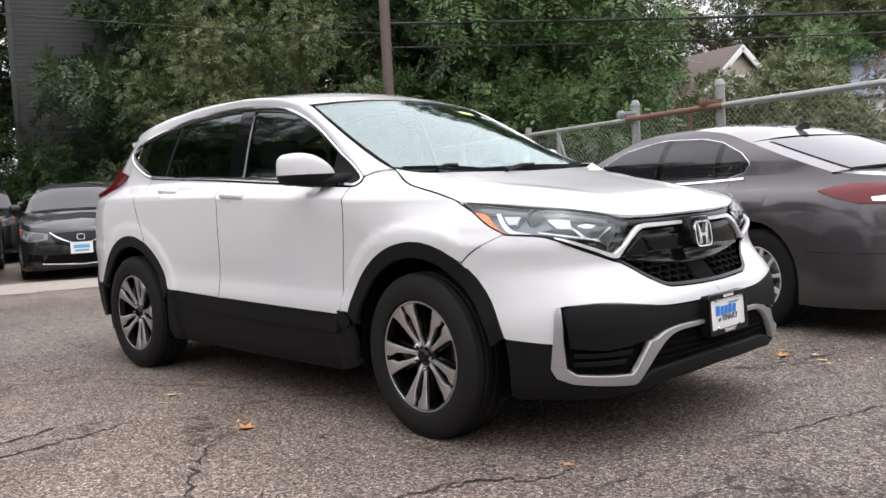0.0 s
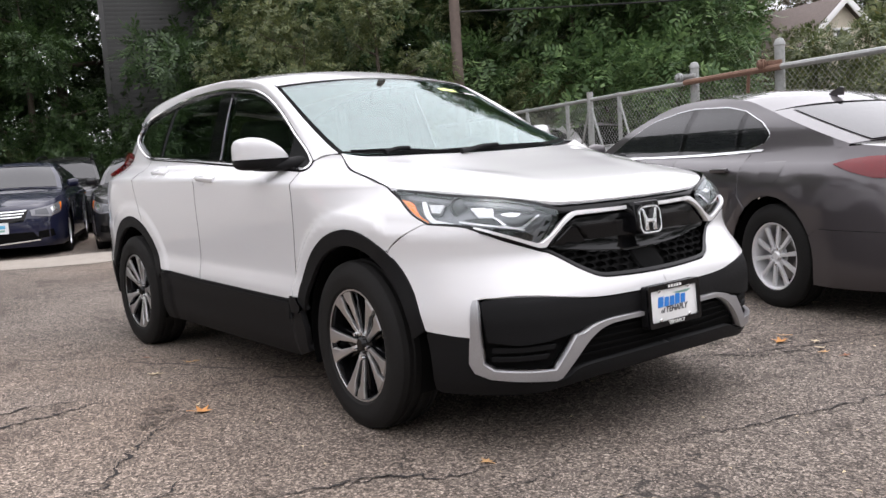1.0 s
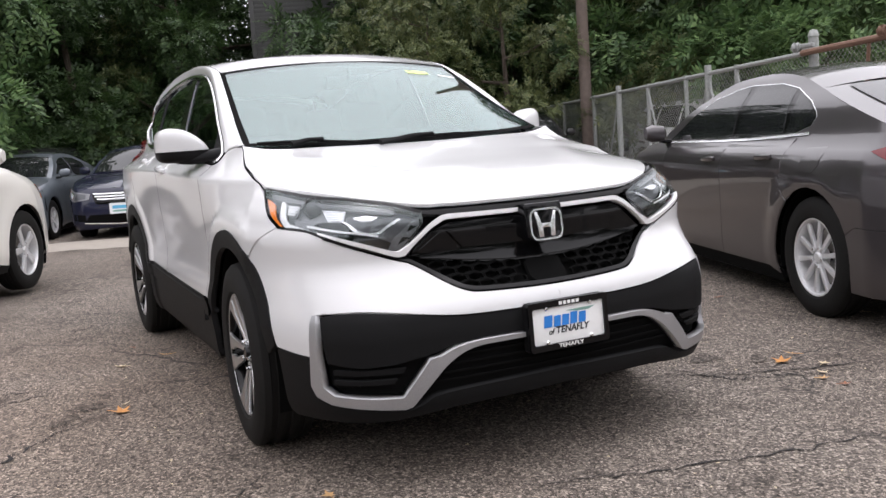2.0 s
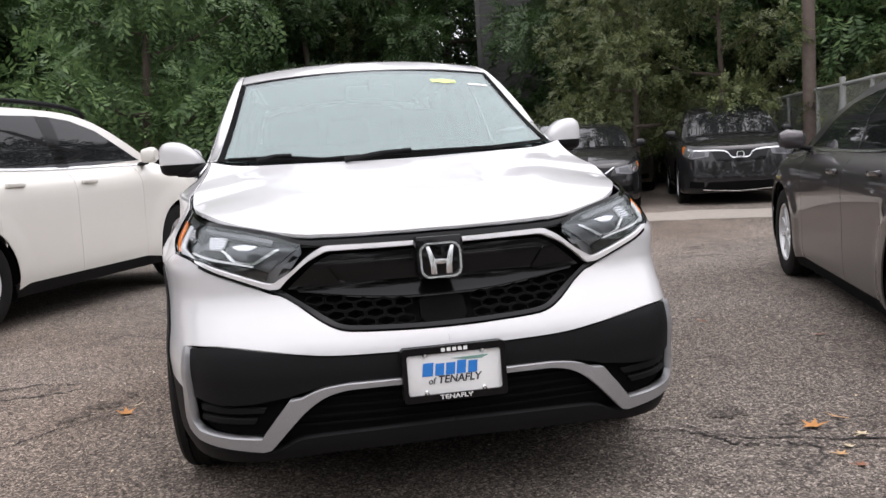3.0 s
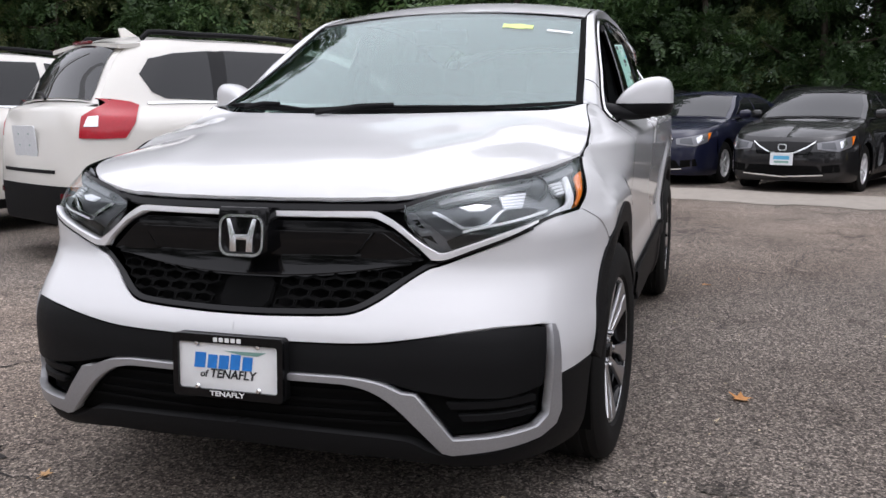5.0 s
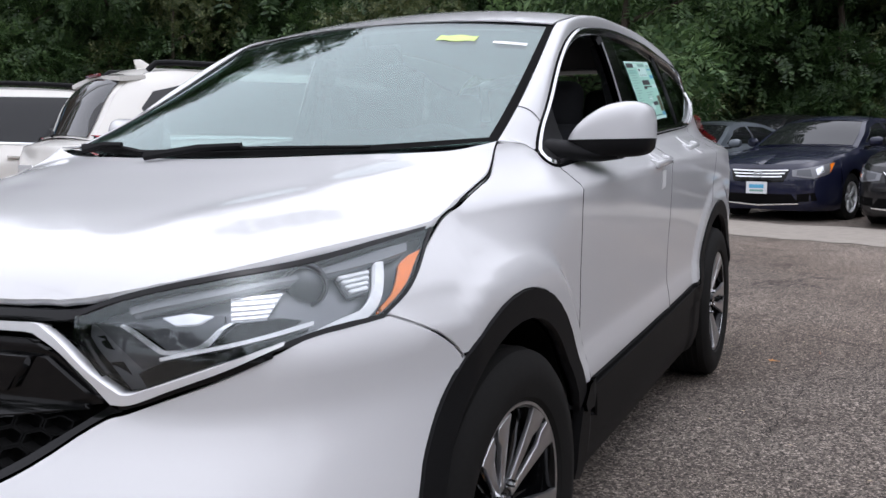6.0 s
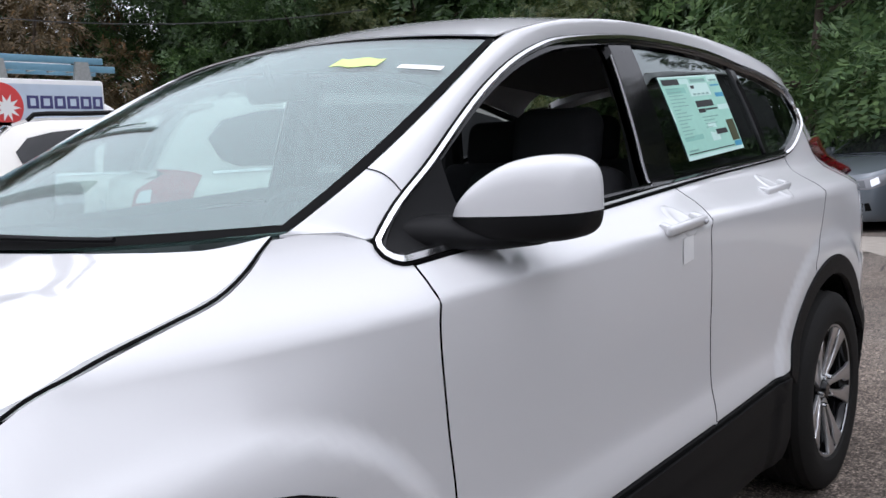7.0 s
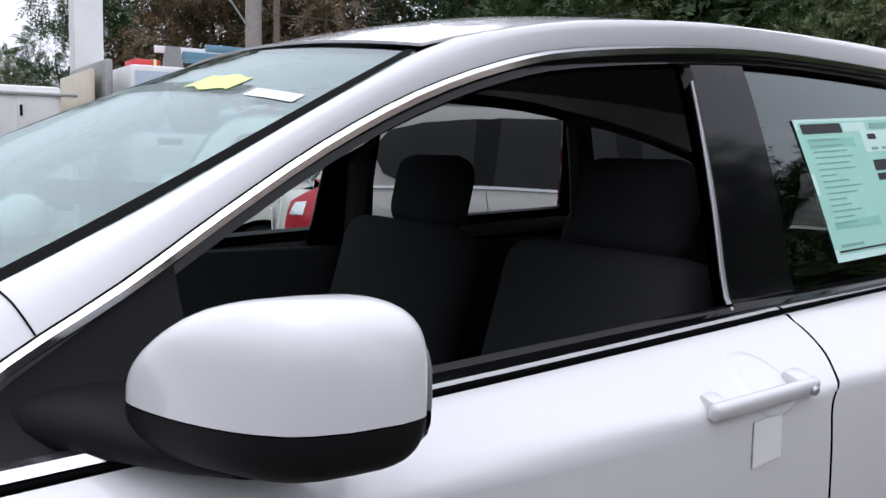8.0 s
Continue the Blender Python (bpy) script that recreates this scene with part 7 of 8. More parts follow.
row_car("silver_suv", "silver boxy suv in the second row", "silver_paint", -15.2, 4.85, 4.6, 0.92, kind="tall", grille_kind="bars", rails=True, style="thick")
row_car("brown_suv", "dark bronze suv with a pale roof rack in the second row", "brown_paint", -14.2, 6.85, 4.6, 0.92, kind="tall", grille_kind="bar", rails=True, style="thick")
row_car("black_suv", "black suv with a roof rack in the second row", "black_paint", -15.6, 2.35, 4.7, 0.92, kind="tall", grille_kind="bar", rails=True, style="thick")
row_car("dark_wagon", "dark suv half hidden behind the front row", "black_paint", -17.0, -1.6, 4.7, 0.92, kind="tall", grille_kind="bar", style="thick")

# ---- fence, poles and buildings round the lot ----
M["galvanised"] = plain("weathered_galvanised_steel", (0.33, 0.34, 0.33), rough=0.55, metal=0.5, grain=25, vary=0.3, relief=0.1)
M["rust"] = plain("rusty_steel", (0.17, 0.095, 0.065), rough=0.8, grain=35, vary=0.5, relief=0.3)
M["wood_pole"] = plain("grey_brown_pole_timber", (0.13, 0.10, 0.085), rough=0.85, grain=12, vary=0.3, relief=0.4, depth=0.01)
M["pale_pole"] = plain("silvered_pole_timber", (0.24, 0.22, 0.20), rough=0.85, grain=12, vary=0.25, relief=0.4, depth=0.01)
M["wire"] = plain("black_cable", (0.012, 0.012, 0.012), rough=0.6, relief=0)
M["siding"] = plain("grey_clapboard_paint", (0.060, 0.060, 0.058), rough=0.7, grain=6, vary=0.15)
M["cream_wall"] = plain("cream_clapboard_paint", (0.55, 0.50, 0.40), rough=0.7, grain=5)
M["shingle"] = plain("dark_roof_shingles", (0.13, 0.105, 0.095), rough=0.9, grain=8, vary=0.3, relief=0.4, depth=0.02)
M["slate"] = plain("blue_grey_roof_panels", (0.13, 0.16, 0.23), rough=0.4, grain=3, vary=0.2)
M["white_wall"] = plain("white_painted_board", (0.72, 0.72, 0.71), rough=0.6, grain=4, vary=0.08)
M["concrete"] = plain("sandy_concrete", (0.31, 0.278, 0.24), rough=0.9, grain=9, vary=0.25, relief=0.3)
M["bark"] = plain("tree_bark", (0.075, 0.058, 0.045), rough=0.95, grain=14, vary=0.4, relief=0.7, depth=0.02)


def fence_y(x):
    return 6.1 - 0.304 * x


fence = tagged(new("chain_link_fence"), "galvanised chain-link fence with round rails and braces", "fence")
rail_h = 1.86
for x0, x1 in ((-14.0, -8.6), (-8.6, -4.4), (-4.4, -2.78), (1.9, 6.5)):
    g0, g1 = ground_z(x0, fence_y(x0)), ground_z(x1, fence_y(x1))
    for h, r in ((rail_h, 0.030), (0.12, 0.016)):
        part("rail", tube("rail", [(x0, fence_y(x0), g0 + h), (x1, fence_y(x1), g1 + h)], r, M["galvanised"], 8), fence)
part("rail", tube("rail", [(-2.78, fence_y(-2.78) - 0.10, 1.80), (-1.1, fence_y(-1.1) - 0.10, 1.82)], 0.036, M["rust"], 8), fence, "rusty sliding gate pipe")
part("rail", tube("rail", [(-1.1, fence_y(-1.1) - 0.10, 1.82), (1.9, fence_y(1.9) - 0.10, 1.84)], 0.034, M["galvanised"], 8), fence)
for x in (-14.0, -11.8, -9.9, -8.6, -7.3, -5.9, -5.2, -4.4, 1.9, 4.2, 6.5):
    gz0 = ground_z(x, fence_y(x))
    thick = 0.05 if x in (-8.6, -5.2) else 0.032
    part("post", tube("post", [(x, fence_y(x), gz0 - 0.2), (x, fence_y(x), gz0 + rail_h + (0.12 if thick > 0.04 else 0.04))], thick, M["galvanised"], 10), fence)
for x, lean in ((-5.2, 0.55), (-5.2, -0.55), (-4.4, 0.5), (-8.6, -0.6), (-7.3, 0.5)):
    gz0 = ground_z(x, fence_y(x))
    part("brace", tube("brace", [(x, fence_y(x), gz0 + rail_h - 0.05), (x + lean, fence_y(x + lean), gz0 + 0.6)], 0.018, M["galvanised"], 6), fence)
for x, top in ((-2.70, 2.03), (-1.22, 2.12)):
    y = fence_y(x) + 0.02
    post = lathe_mesh("gate_post", [(0.0, top + 0.03), (0.040, top + 0.02), (0.062, top - 0.03), (0.064, top - 0.05), (0.056, top - 0.06), (0.056, -0.3)], M["galvanised"], 20)
    p = part("gate_post", post, fence, "thick capped gate post", Matrix.Translation((x, y, 0)) @ pose(0, 0, 0, 90, 0, 0))
    for s in (-1, 1):
        roller = lathe_mesh("roller", [(0.0, 0.03), (0.055, 0.03), (0.06, 0.02), (0.04, 0.0), (0.06, -0.02), (0.055, -0.03), (0.0, -0.03)], M["rust"] if x > -2 else M["galvanised"], 14)
        part("roller", roller, fence, "", Matrix.Translation((x - 0.16, y - 0.10, 1.87 + 0.0 * s)) @ pose(0, 0, 0, 0, 0, 17 + 90 * (s > 0)))
    part("bracket", box("bracket", (0.26, 0.05, 0.05), M["rust"] if x > -2 else M["galvanised"], Matrix.Translation((x - 0.06, y - 0.08, 1.88)), 0.01), fence)
    part("bracket", box("bracket", (0.20, 0.19, 0.03), M["galvanised"], Matrix.Translation((x, y, 1.84)), 0.01), fence)
part("brace", tube("brace", [(-1.75, fence_y(-1.75) - 0.1, 0.3), (-1.62, fence_y(-1.62) - 0.1, 1.80)], 0.02, M["rust"], 6), fence)
# the woven wire
bm = bmesh.new()
run = 20.0
for k in range(int(run / 0.075) + 26):
    for s in (1, -1):
        a0 = -14.0 + 0.075 * k if s > 0 else -14.0 + 0.075 * k - 1.75
        p0, p1 = (a0, 0.10), (a0 + s * 1.75 if s > 0 else a0 + 1.75, 1.85)
        if s < 0:
            p0, p1 = (a0 + 1.75, 0.10), (a0, 1.85)
        if min(p0[0], p1[0]) < -14.0 or max(p0[0], p1[0]) > 6.4:
            continue
        q = [(x, fence_y(x) + 0.01 * s, z + ground_z(x, fence_y(x))) for x, z in (p0, p1)]
        add_tube(bm, q, 0.0028, 3, cap=False)
wirem = from_bm("woven_wire", bm, M["galvanised"], False)
part("woven_wire", wirem, fence)["kind"] = "stuff"

pole = tagged(new("utility_pole"), "tall dark timber utility pole behind the parked row", "utility pole")
part("pole", tube("pole", [(-10.16, 9.11, -0.6), (-10.16, 9.11, 5.0), (-10.2, 9.12, 11.0)], 0.125, M["wood_pole"], 14, 0.09), pole)
pole_b = tagged(new("utility_pole"), "stout silvered timber utility pole by the trucks", "utility pole")
part("pole", tube("pole", [(-6.33, -17.3, -0.6), (-6.33, -17.3, 11.0)], 0.19, M["pale_pole"], 14, 0.16), pole_b)
part("stay", tube("stay", [(-6.3, -17.25, 3.9), (-5.4, -16.9, 4.9)], 0.02, M["galvanised"], 6), pole_b)
pole_c = tagged(new("thin_pole"), "thin brown timber pole beside the utility pole", "pole")
part("pole", tube("pole", [(-7.28, -18.3, -0.6), (-7.28, -18.3, 10.0)], 0.08, M["wood_pole"], 10, 0.07), pole_c)


def cable(name, a, b, sag, label, r=0.012):
    line = [(a[0] + (b[0] - a[0]) * k / 20, a[1] + (b[1] - a[1]) * k / 20, a[2] + (b[2] - a[2]) * k / 20 - sag * 4 * (k / 20) * (1 - k / 20)) for k in range(21)]
    return tagged(new(name, tube(name, line, r, M["wire"], 6)), label, "cable")


cable("overhead_cable", (-10.16, 9.13, 4.45), (9.0, 29.3, 4.45), 0.25, "thick black overhead cable", 0.030)
cable("overhead_cable", (-10.16, 9.13, 3.95), (9.0, 30.3, 4.35), 0.3, "thin black overhead cable", 0.018)
cable("overhead_cable", (-10.17, 9.13, 4.25), (-11.2, -8.0, 4.5), 0.35, "thin grey overhead cable running along the trees", 0.010)
cable("overhead_cable", (-6.33, -17.3, 4.4), (-12.3, -11.6, 4.3), 0.25, "thin black overhead cable among the trees", 0.012)


def clapboard_house(name, label, x, y, yaw, wide, deep, eaves, ridge, wall, roof_mat, planks, panes=(), gable_front=True):
    """A boarded house; local +x looks at the viewer, y along the front."""
    h = tagged(new(name), label, "house")
    t = 0.15
    part("wall", box("wall", (deep, wide, eaves), M[wall], Matrix.Translation((-deep / 2, 0, eaves / 2))), h)
    bm = bmesh.new()
    if gable_front:
        tri = [(0.0, -wide / 2, eaves), (0.0, wide / 2, eaves), (0.0, 0.0, ridge)]
        a = [bm.verts.new(p) for p in tri]
        b = [bm.verts.new((p[0] - deep, p[1], p[2])) for p in tri]
        bm.faces.new(a), bm.faces.new(b[::-1])
        for i in range(3):
            bm.faces.new((a[i], a[(i + 1) % 3], b[(i + 1) % 3], b[i]))
        part("gable", from_bm("gable", bm, M[wall]), h)
        for s in (-1, 1):
            run_ = math.hypot(wide / 2 + 0.35, ridge - eaves + 0.15)
            ang = math.degrees(math.atan2(ridge - eaves, wide / 2))
            part("roof", box("roof", (deep + 0.7, run_, 0.14), M[roof_mat], Matrix.Translation((-deep / 2, s * (wide / 4 + 0.09), (eaves + ridge) / 2 + 0.06)) @ pose(0, 0, 0, -s * ang, 0, 0), 0.02), h)
            part("bargeboard", box("bargeboard", (0.06, run_, 0.22), M["white_wall"], Matrix.Translation((0.33, s * (wide / 4 + 0.09), (eaves + ridge) / 2 - 0.02)) @ pose(0, 0, 0, -s * ang, 0, 0), 0.01), h)
    else:
        for s in (-1, 1):
            run_ = math.hypot(deep / 2 + 0.35, ridge - eaves)
            ang = math.degrees(math.atan2(ridge - eaves, deep / 2))
            part("roof", box("roof", (run_, wide + 0.8, 0.14), M[roof_mat], Matrix.Translation((-deep / 2 + s * (deep / 4 + 0.08), 0, (eaves + ridge) / 2 + 0.06)) @ pose(0, 0, 0, 0, s * ang, 0), 0.02), h)
    if planks:
        me = box("plank", (0.025, wide, 0.135), M[wall], pose(0, 0, 0, 0, 6, 0), 0.004)
        for k in range(int(eaves / 0.125)):
            part("plank", me, h, "", Matrix.Translation((0.012, 0, 0.07 + 0.125 * k)))
        for s in (-1, 1):
            part("corner_board", box("corner_board", (0.06, 0.14, eaves), M["siding"], Matrix.Translation((0.03, s * (wide / 2 - 0.07), eaves / 2)), 0.006), h)
    for py, pz, pw, ph in panes:
        wnd = part("window", box("window", (0.05, pw, ph), M["tinted"], Matrix.Translation((0.03, py, pz)), 0.005), h)
        for dy, dz, sw, sh in ((0, ph / 2, pw + 0.16, 0.09), (0, -ph / 2, pw + 0.2, 0.09), (pw / 2, 0, 0.09, ph), (-pw / 2, 0, 0.09, ph), (0, 0, pw, 0.05)):
            part("window_frame", box("window_frame", (0.08, sw, sh), M["white_wall"], Matrix.Translation((0.05, py + dy, pz + dz)), 0.008), wnd)
    h.matrix_basis = pose(x, y, -0.7, 0, 0, yaw)
    return h


clapboard_house("grey_house", "grey clapboard building half hidden by trees", -21.6, 7.3, -20, 3.4, 6.0, 9.0, 10.0, "siding", "shingle", True)
clapboard_house("gabled_house", "cream gabled house beyond the fence, among trees", -12.9, 29.7, -22, 3.8, 8.0, 4.6, 6.35, "cream_wall", "shingle", False, ((0.0, 5.0, 0.6, 0.7),))
clapboard_house("white_house", "white house with a blue-grey roof beyond the fence", -4.6, 31.4, -70, 8.0, 7.0, 4.1, 5.8, "white_wall", "slate", False, ((-2.0, 3.0, 0.9, 1.2), (0.6, 3.0, 0.9, 1.2), (2.8, 3.0, 0.9, 1.2)), gable_front=False)

# ---- vehicles behind the fence ----
row_car("white_pickup", "white vehicle standing behind the fence", "white", -6.5, 11.0, 4.9, 0.95, kind="tall", grille_kind="bars", yaw=-10, style="thick")
row_car("white_van", "white vehicle standing further behind the fence", "white", -11.5, 11.0, 4.9, 0.95, kind="tall", grille_kind="bars", yaw=-75, style="thick")

# ---- service truck with a printed side, ladders on its roof ----
truck = tagged(new("service_truck"), "white service truck with a printed side panel and roof ladders", "truck")
TX, TY = -1.43, -7.76
M["print_sky"] = plain("pale_blue_print", (0.50, 0.58, 0.68), rough=0.4, grain=1.6, vary=0.3, relief=0)
M["print_panel"] = plain("blue_panel_print", (0.10, 0.17, 0.32), rough=0.4, grain=4, vary=0.3, relief=0)
M["red_ink"] = plain("red_print", (0.60, 0.05, 0.05), rough=0.5, relief=0)
M["navy_ink"] = plain("navy_print", (0.05, 0.05, 0.16), rough=0.5, relief=0)
bodyb = box("truck_body", (2.56, 1.9, 1.22), M["white_wall"], Matrix.Translation((TX - 1.26, TY - 0.97, 1.35)), 0.03)
part("truck_body", bodyb, truck)
part("truck_chassis", box("truck_chassis", (4.6, 1.3, 0.3), M["dark"], Matrix.Translation((TX - 2.0, TY - 0.97, 0.58)), 0.04), truck)
SIDEP = Matrix(((-1, 0, 0, TX), (0, 0, 1, TY - 0.015), (0, 1, 0, 0), (0, 0, 0, 1)))


def side_print(name, outline, mat, lift):
    return part(name, slab(name, outline, 0.002, mat, Matrix.Translation((0, 0, lift))), truck, "", SIDEP)


side_print("side_panel", [(0.02, 1.10), (2.50, 1.10), (2.50, 1.90), (0.02, 1.90)], M["print_sky"], 0.016)
for r in range(3):
    for c in range(7):
        if r * 0.9 + c < 7:
            x0, z0 = 0.05 + 0.25 * c + 0.05 * r, 1.27 + 0.075 * r
            side_print("printed_tile", [(x0, z0), (x0 + 0.235, z0), (x0 + 0.275, z0 + 0.068), (x0 + 0.04, z0 + 0.068)], M["print_panel"], 0.0185)
side_print("white_strip", [(0.02, 1.08), (2.50, 1.08), (2.50, 1.26), (0.02, 1.26)], M["white_card"], 0.0182)
side_print("small_sign", [(0.24, 1.14), (0.50, 1.14), (0.50, 1.21), (0.24, 1.21)], M["ink"], 0.021)
disc = [(1.31 + 0.25 * math.cos(2 * math.pi * k / 32), 1.66 + 0.25 * math.sin(2 * math.pi * k / 32)) for k in range(32)]
side_print("printed_disc", disc, M["red_ink"], 0.0185)
burst = []
for k in range(20):
    r = 0.15 if k % 2 == 0 else 0.07
    burst.append((1.38 + r * math.cos(2 * math.pi * k / 20), 1.64 + r * math.sin(2 * math.pi * k / 20)))
side_print("printed_burst", burst, M["white_card"], 0.021)
for k in range(5):
    side_print("printed_ray", [(1.07 + 0.02 * k, 1.745 - 0.055 * k), (1.30, 1.69 - 0.02 * k), (1.30, 1.675 - 0.02 * k), (1.065 + 0.02 * k, 1.72 - 0.055 * k)], M["white_card"], 0.0208)
for x0, w in ((0.12, 0.19), (0.33, 0.14), (0.49, 0.14), (0.65, 0.14), (0.81, 0.15), (1.60, 0.13), (1.75, 0.14), (1.91, 0.13), (2.06, 0.14), (2.22, 0.13), (2.37, 0.12)):
    side_print("printed_bar", [(x0, 1.635), (x0 + w, 1.635), (x0 + w, 1.775), (x0, 1.775)], M["navy_ink"], 0.0205)
    side_print("printed_bar", [(x0 + 0.035, 1.665), (x0 + w - 0.035, 1.665), (x0 + w - 0.035, 1.745), (x0 + 0.035, 1.745)], M["print_sky"], 0.0228)
cabm = loft("truck_cab", [[(TX - 2.50 - d, TY - 0.97 + w * math.cos(t) * 0.95, 1.28 + hgt * math.sin(t)) for t in [2 * math.pi * k / 24 + math.pi / 24 for k in range(24)]] for d, w, hgt in ((0.02, 1.0, 0.62), (0.15, 0.98, 0.60), (0.35, 0.92, 0.52), (0.55, 0.80, 0.38), (0.9, 0.72, 0.30))], M["white_wall"])
part("truck_cab", cabm, truck, "rounded white fairing")
for s in (0.1, -2.04):
    for dx in (0.5, 3.4):
        wheel(truck, at_hub(TX - dx, TY + s - 0.20 if s > 0 else TY - 1.74, 0.335, 1 if s > 0 else -1), r=0.40, half=0.12, rim=0.22, style="thick", detail=False)
for x in (0.43, 1.34, 2.31):
    br = slab("rack_bracket", [(-0.11, 0.0), (0.11, 0.0), (0.075, 0.24), (-0.075, 0.24)], 0.05, M["galvanised"], None, 0.008)
    part("rack_bracket", br, truck, "", Matrix.Translation((TX - x, TY - 0.05, 1.93)) @ pose(0, 0, 0, 90, 0, 0))
ladder = tagged(new("ladder"), "blue and white fibreglass ladder on the truck's rack", "ladder")
M["ladder_blue"] = plain("blue_grey_fibreglass", (0.13, 0.27, 0.36), rough=0.5, grain=20)
for k, (dy, z, mat, x0, x1) in enumerate(((-0.12, 2.10, "ladder_blue", 0.55, 2.75), (-0.12, 2.19, "ladder_blue", 0.80, 2.60), (-0.55, 2.10, "ladder_blue", 0.55, 2.75), (-0.30, 2.16, "white_wall", 0.30, 2.30))):
    part("stile", box("stile", (x1 - x0, 0.04, 0.075), M[mat], Matrix.Translation((TX - (x0 + x1) / 2, TY + dy, z)), 0.006), ladder)
for k in range(9):
    part("rung", tube("rung", [(TX - 0.7 - 0.24 * k, TY - 0.13, 2.10), (TX - 0.7 - 0.24 * k, TY - 0.54, 2.10)], 0.016, M["galvanised"], 6), ladder)
crate = tagged(new("roof_box"), "red crate strapped to the truck's roof rack", "crate")
part("box", box("box", (0.28, 0.40, 0.075), M["red_ink"], Matrix.Translation((TX - 0.20, TY - 0.40, 1.998)), 0.015), crate)
part("strap", box("strap", (0.035, 0.412, 0.081), M["yellow_ink"], Matrix.Translation((TX - 0.28, TY - 0.40, 2.0)), 0.008), crate)
part("rack_bracket", box("rack_bracket", (0.08, 1.8, 0.5), M["galvanised"], Matrix.Translation((TX + 0.22, TY - 0.97, 1.75)), 0.02), truck)
part("rear_door", box("rear_door", (0.06, 1.6, 1.0), M["cream_wall"], Matrix.Translation((TX + 0.36, TY - 1.0, 1.40)), 0.02), truck)

for ob in (truck, ladder, crate):
    ob.matrix_basis = Matrix.Translation((-3.48, -9.8, 2.06)) @ Matrix.Diagonal((1.2, 1.2, 1.2, 1)) @ Matrix.Translation((2.74, 7.76, -1.66))

util = tagged(new("utility_truck"), "white utility truck with side lockers", "truck")
part("truck_body", box("truck_body", (4.0, 1.9, 1.02), M["white_wall"], Matrix.Translation((0.88, -11.0, 1.42)), 0.04), util)
part("truck_chassis", box("truck_chassis", (4.4, 1.5, 0.35), M["dark"], Matrix.Translation((0.9, -11.0, 0.72)), 0.05), util)
for k, (x, w, z, hgt) in enumerate(((-0.85, 0.45, 1.66, 0.44), (-0.15, 0.80, 1.60, 0.58), (0.80, 0.95, 1.60, 0.58), (-0.35, 0.35, 1.14, 0.36))):
    d = part("locker_door", box("locker_door", (w, 0.03, hgt), M["white_wall"], Matrix.Translation((x, -10.045, z)), 0.01), util)
    part("latch", box("latch", (0.03, 0.03, 0.12), M["dark"], Matrix.Translation((x + w * 0.4, -10.02, z)), 0.006), d)
part("ledge", box("ledge", (1.1, 0.06, 0.035), M["galvanised"], Matrix.Translation((-0.75, -10.03, 1.84)), 0.008), util)
wheel(util, at_hub(-0.55, -10.2, 0.42, 1), r=0.42, half=0.12, rim=0.22, style="thick", detail=False)
wheel(util, at_hub(2.3, -10.2, 0.42, 1), r=0.42, half=0.12, rim=0.22, style="thick", detail=False)
wheel(util, at_hub(-0.55, -11.8, 0.42, -1), r=0.42, half=0.12, rim=0.22, style="thick", detail=False)
wheel(util, at_hub(2.3, -11.8, 0.42, -1), r=0.42, half=0.12, rim=0.22, style="thick", detail=False)
column = tagged(new("white_column"), "tall white steel column with a small bracket", "column")
part("shaft", box("shaft", (0.41, 0.41, 9.0), M["white_wall"], Matrix.Translation((-1.93, -12.6, 4.4)), 0.03), column)
part("bracket", box("bracket", (0.05, 0.10, 0.10), M["dark"], Matrix.Translation((-1.99, -12.35, 2.55)), 0.01), column)
shed = tagged(new("white_shed"), "low white roofed shed behind the trucks", "shed")
part("wall", box("wall", (9.0, 3.0, 1.9), M["white_wall"], Matrix.Translation((-4.6, -16.5, 0.9)), 0.02), shed)
part("roof", box("roof", (9.4, 3.4, 0.12), M["white_wall"], Matrix.Translation((-4.6, -16.5, 1.92)), 0.02), shed)
barrier = tagged(new("block_wall"), "pale concrete block wall with dark markers", "wall")
part("wall", box("wall", (7.0, 0.3, 2.3), M["concrete"], Matrix.Translation((1.2, -17.0, 1.1)), 0.02), barrier)
for x in (-0.9, -1.6):
    part("marker", slab("marker", [(-0.2, 0), (0.2, 0), (0.0, 0.75)], 0.05, M["dark"], pose(x, -16.8, 1.6, 90, 0, 0)), barrier)

for ob in (util, shed, barrier):
    ob.matrix_basis = Matrix.Diagonal((1, 1, 1.09, 1))

# a pale concrete strip in front of the back row
strip_o = []
srnd = random.Random(3)
for k in range(69):
    t = -7.0 + 0.25 * k
    strip_o.append((-8.15 + 0.342 * t + 0.22 * math.sin(0.9 * t) + srnd.uniform(-0.14, 0.14), -0.05 + 0.94 * t))
for k in range(24, -1, -1):
    t = -7.0 + 0.7 * k
    strip_o.append((-9.75 + 0.342 * t + srnd.uniform(-0.2, 0.2), 0.55 + 0.94 * t))
v, f, n = cut_panel(lambda a, b: np.stack([a, b, np.array([ground_z(float(p), float(q)) + 0.006 for p, q in zip(np.atleast_1d(a), np.atleast_1d(b))])], -1), lambda a, b: np.stack([a * 0, a * 0, a * 0 + 1.0], -1), strip_o, 0.5, 0.0, 0.0)
tagged(new("concrete_strip", mesh_from("concrete_strip", v, f, M["concrete"], n)), "sandy concrete strip in front of the back row", "pavement", kind="structure")

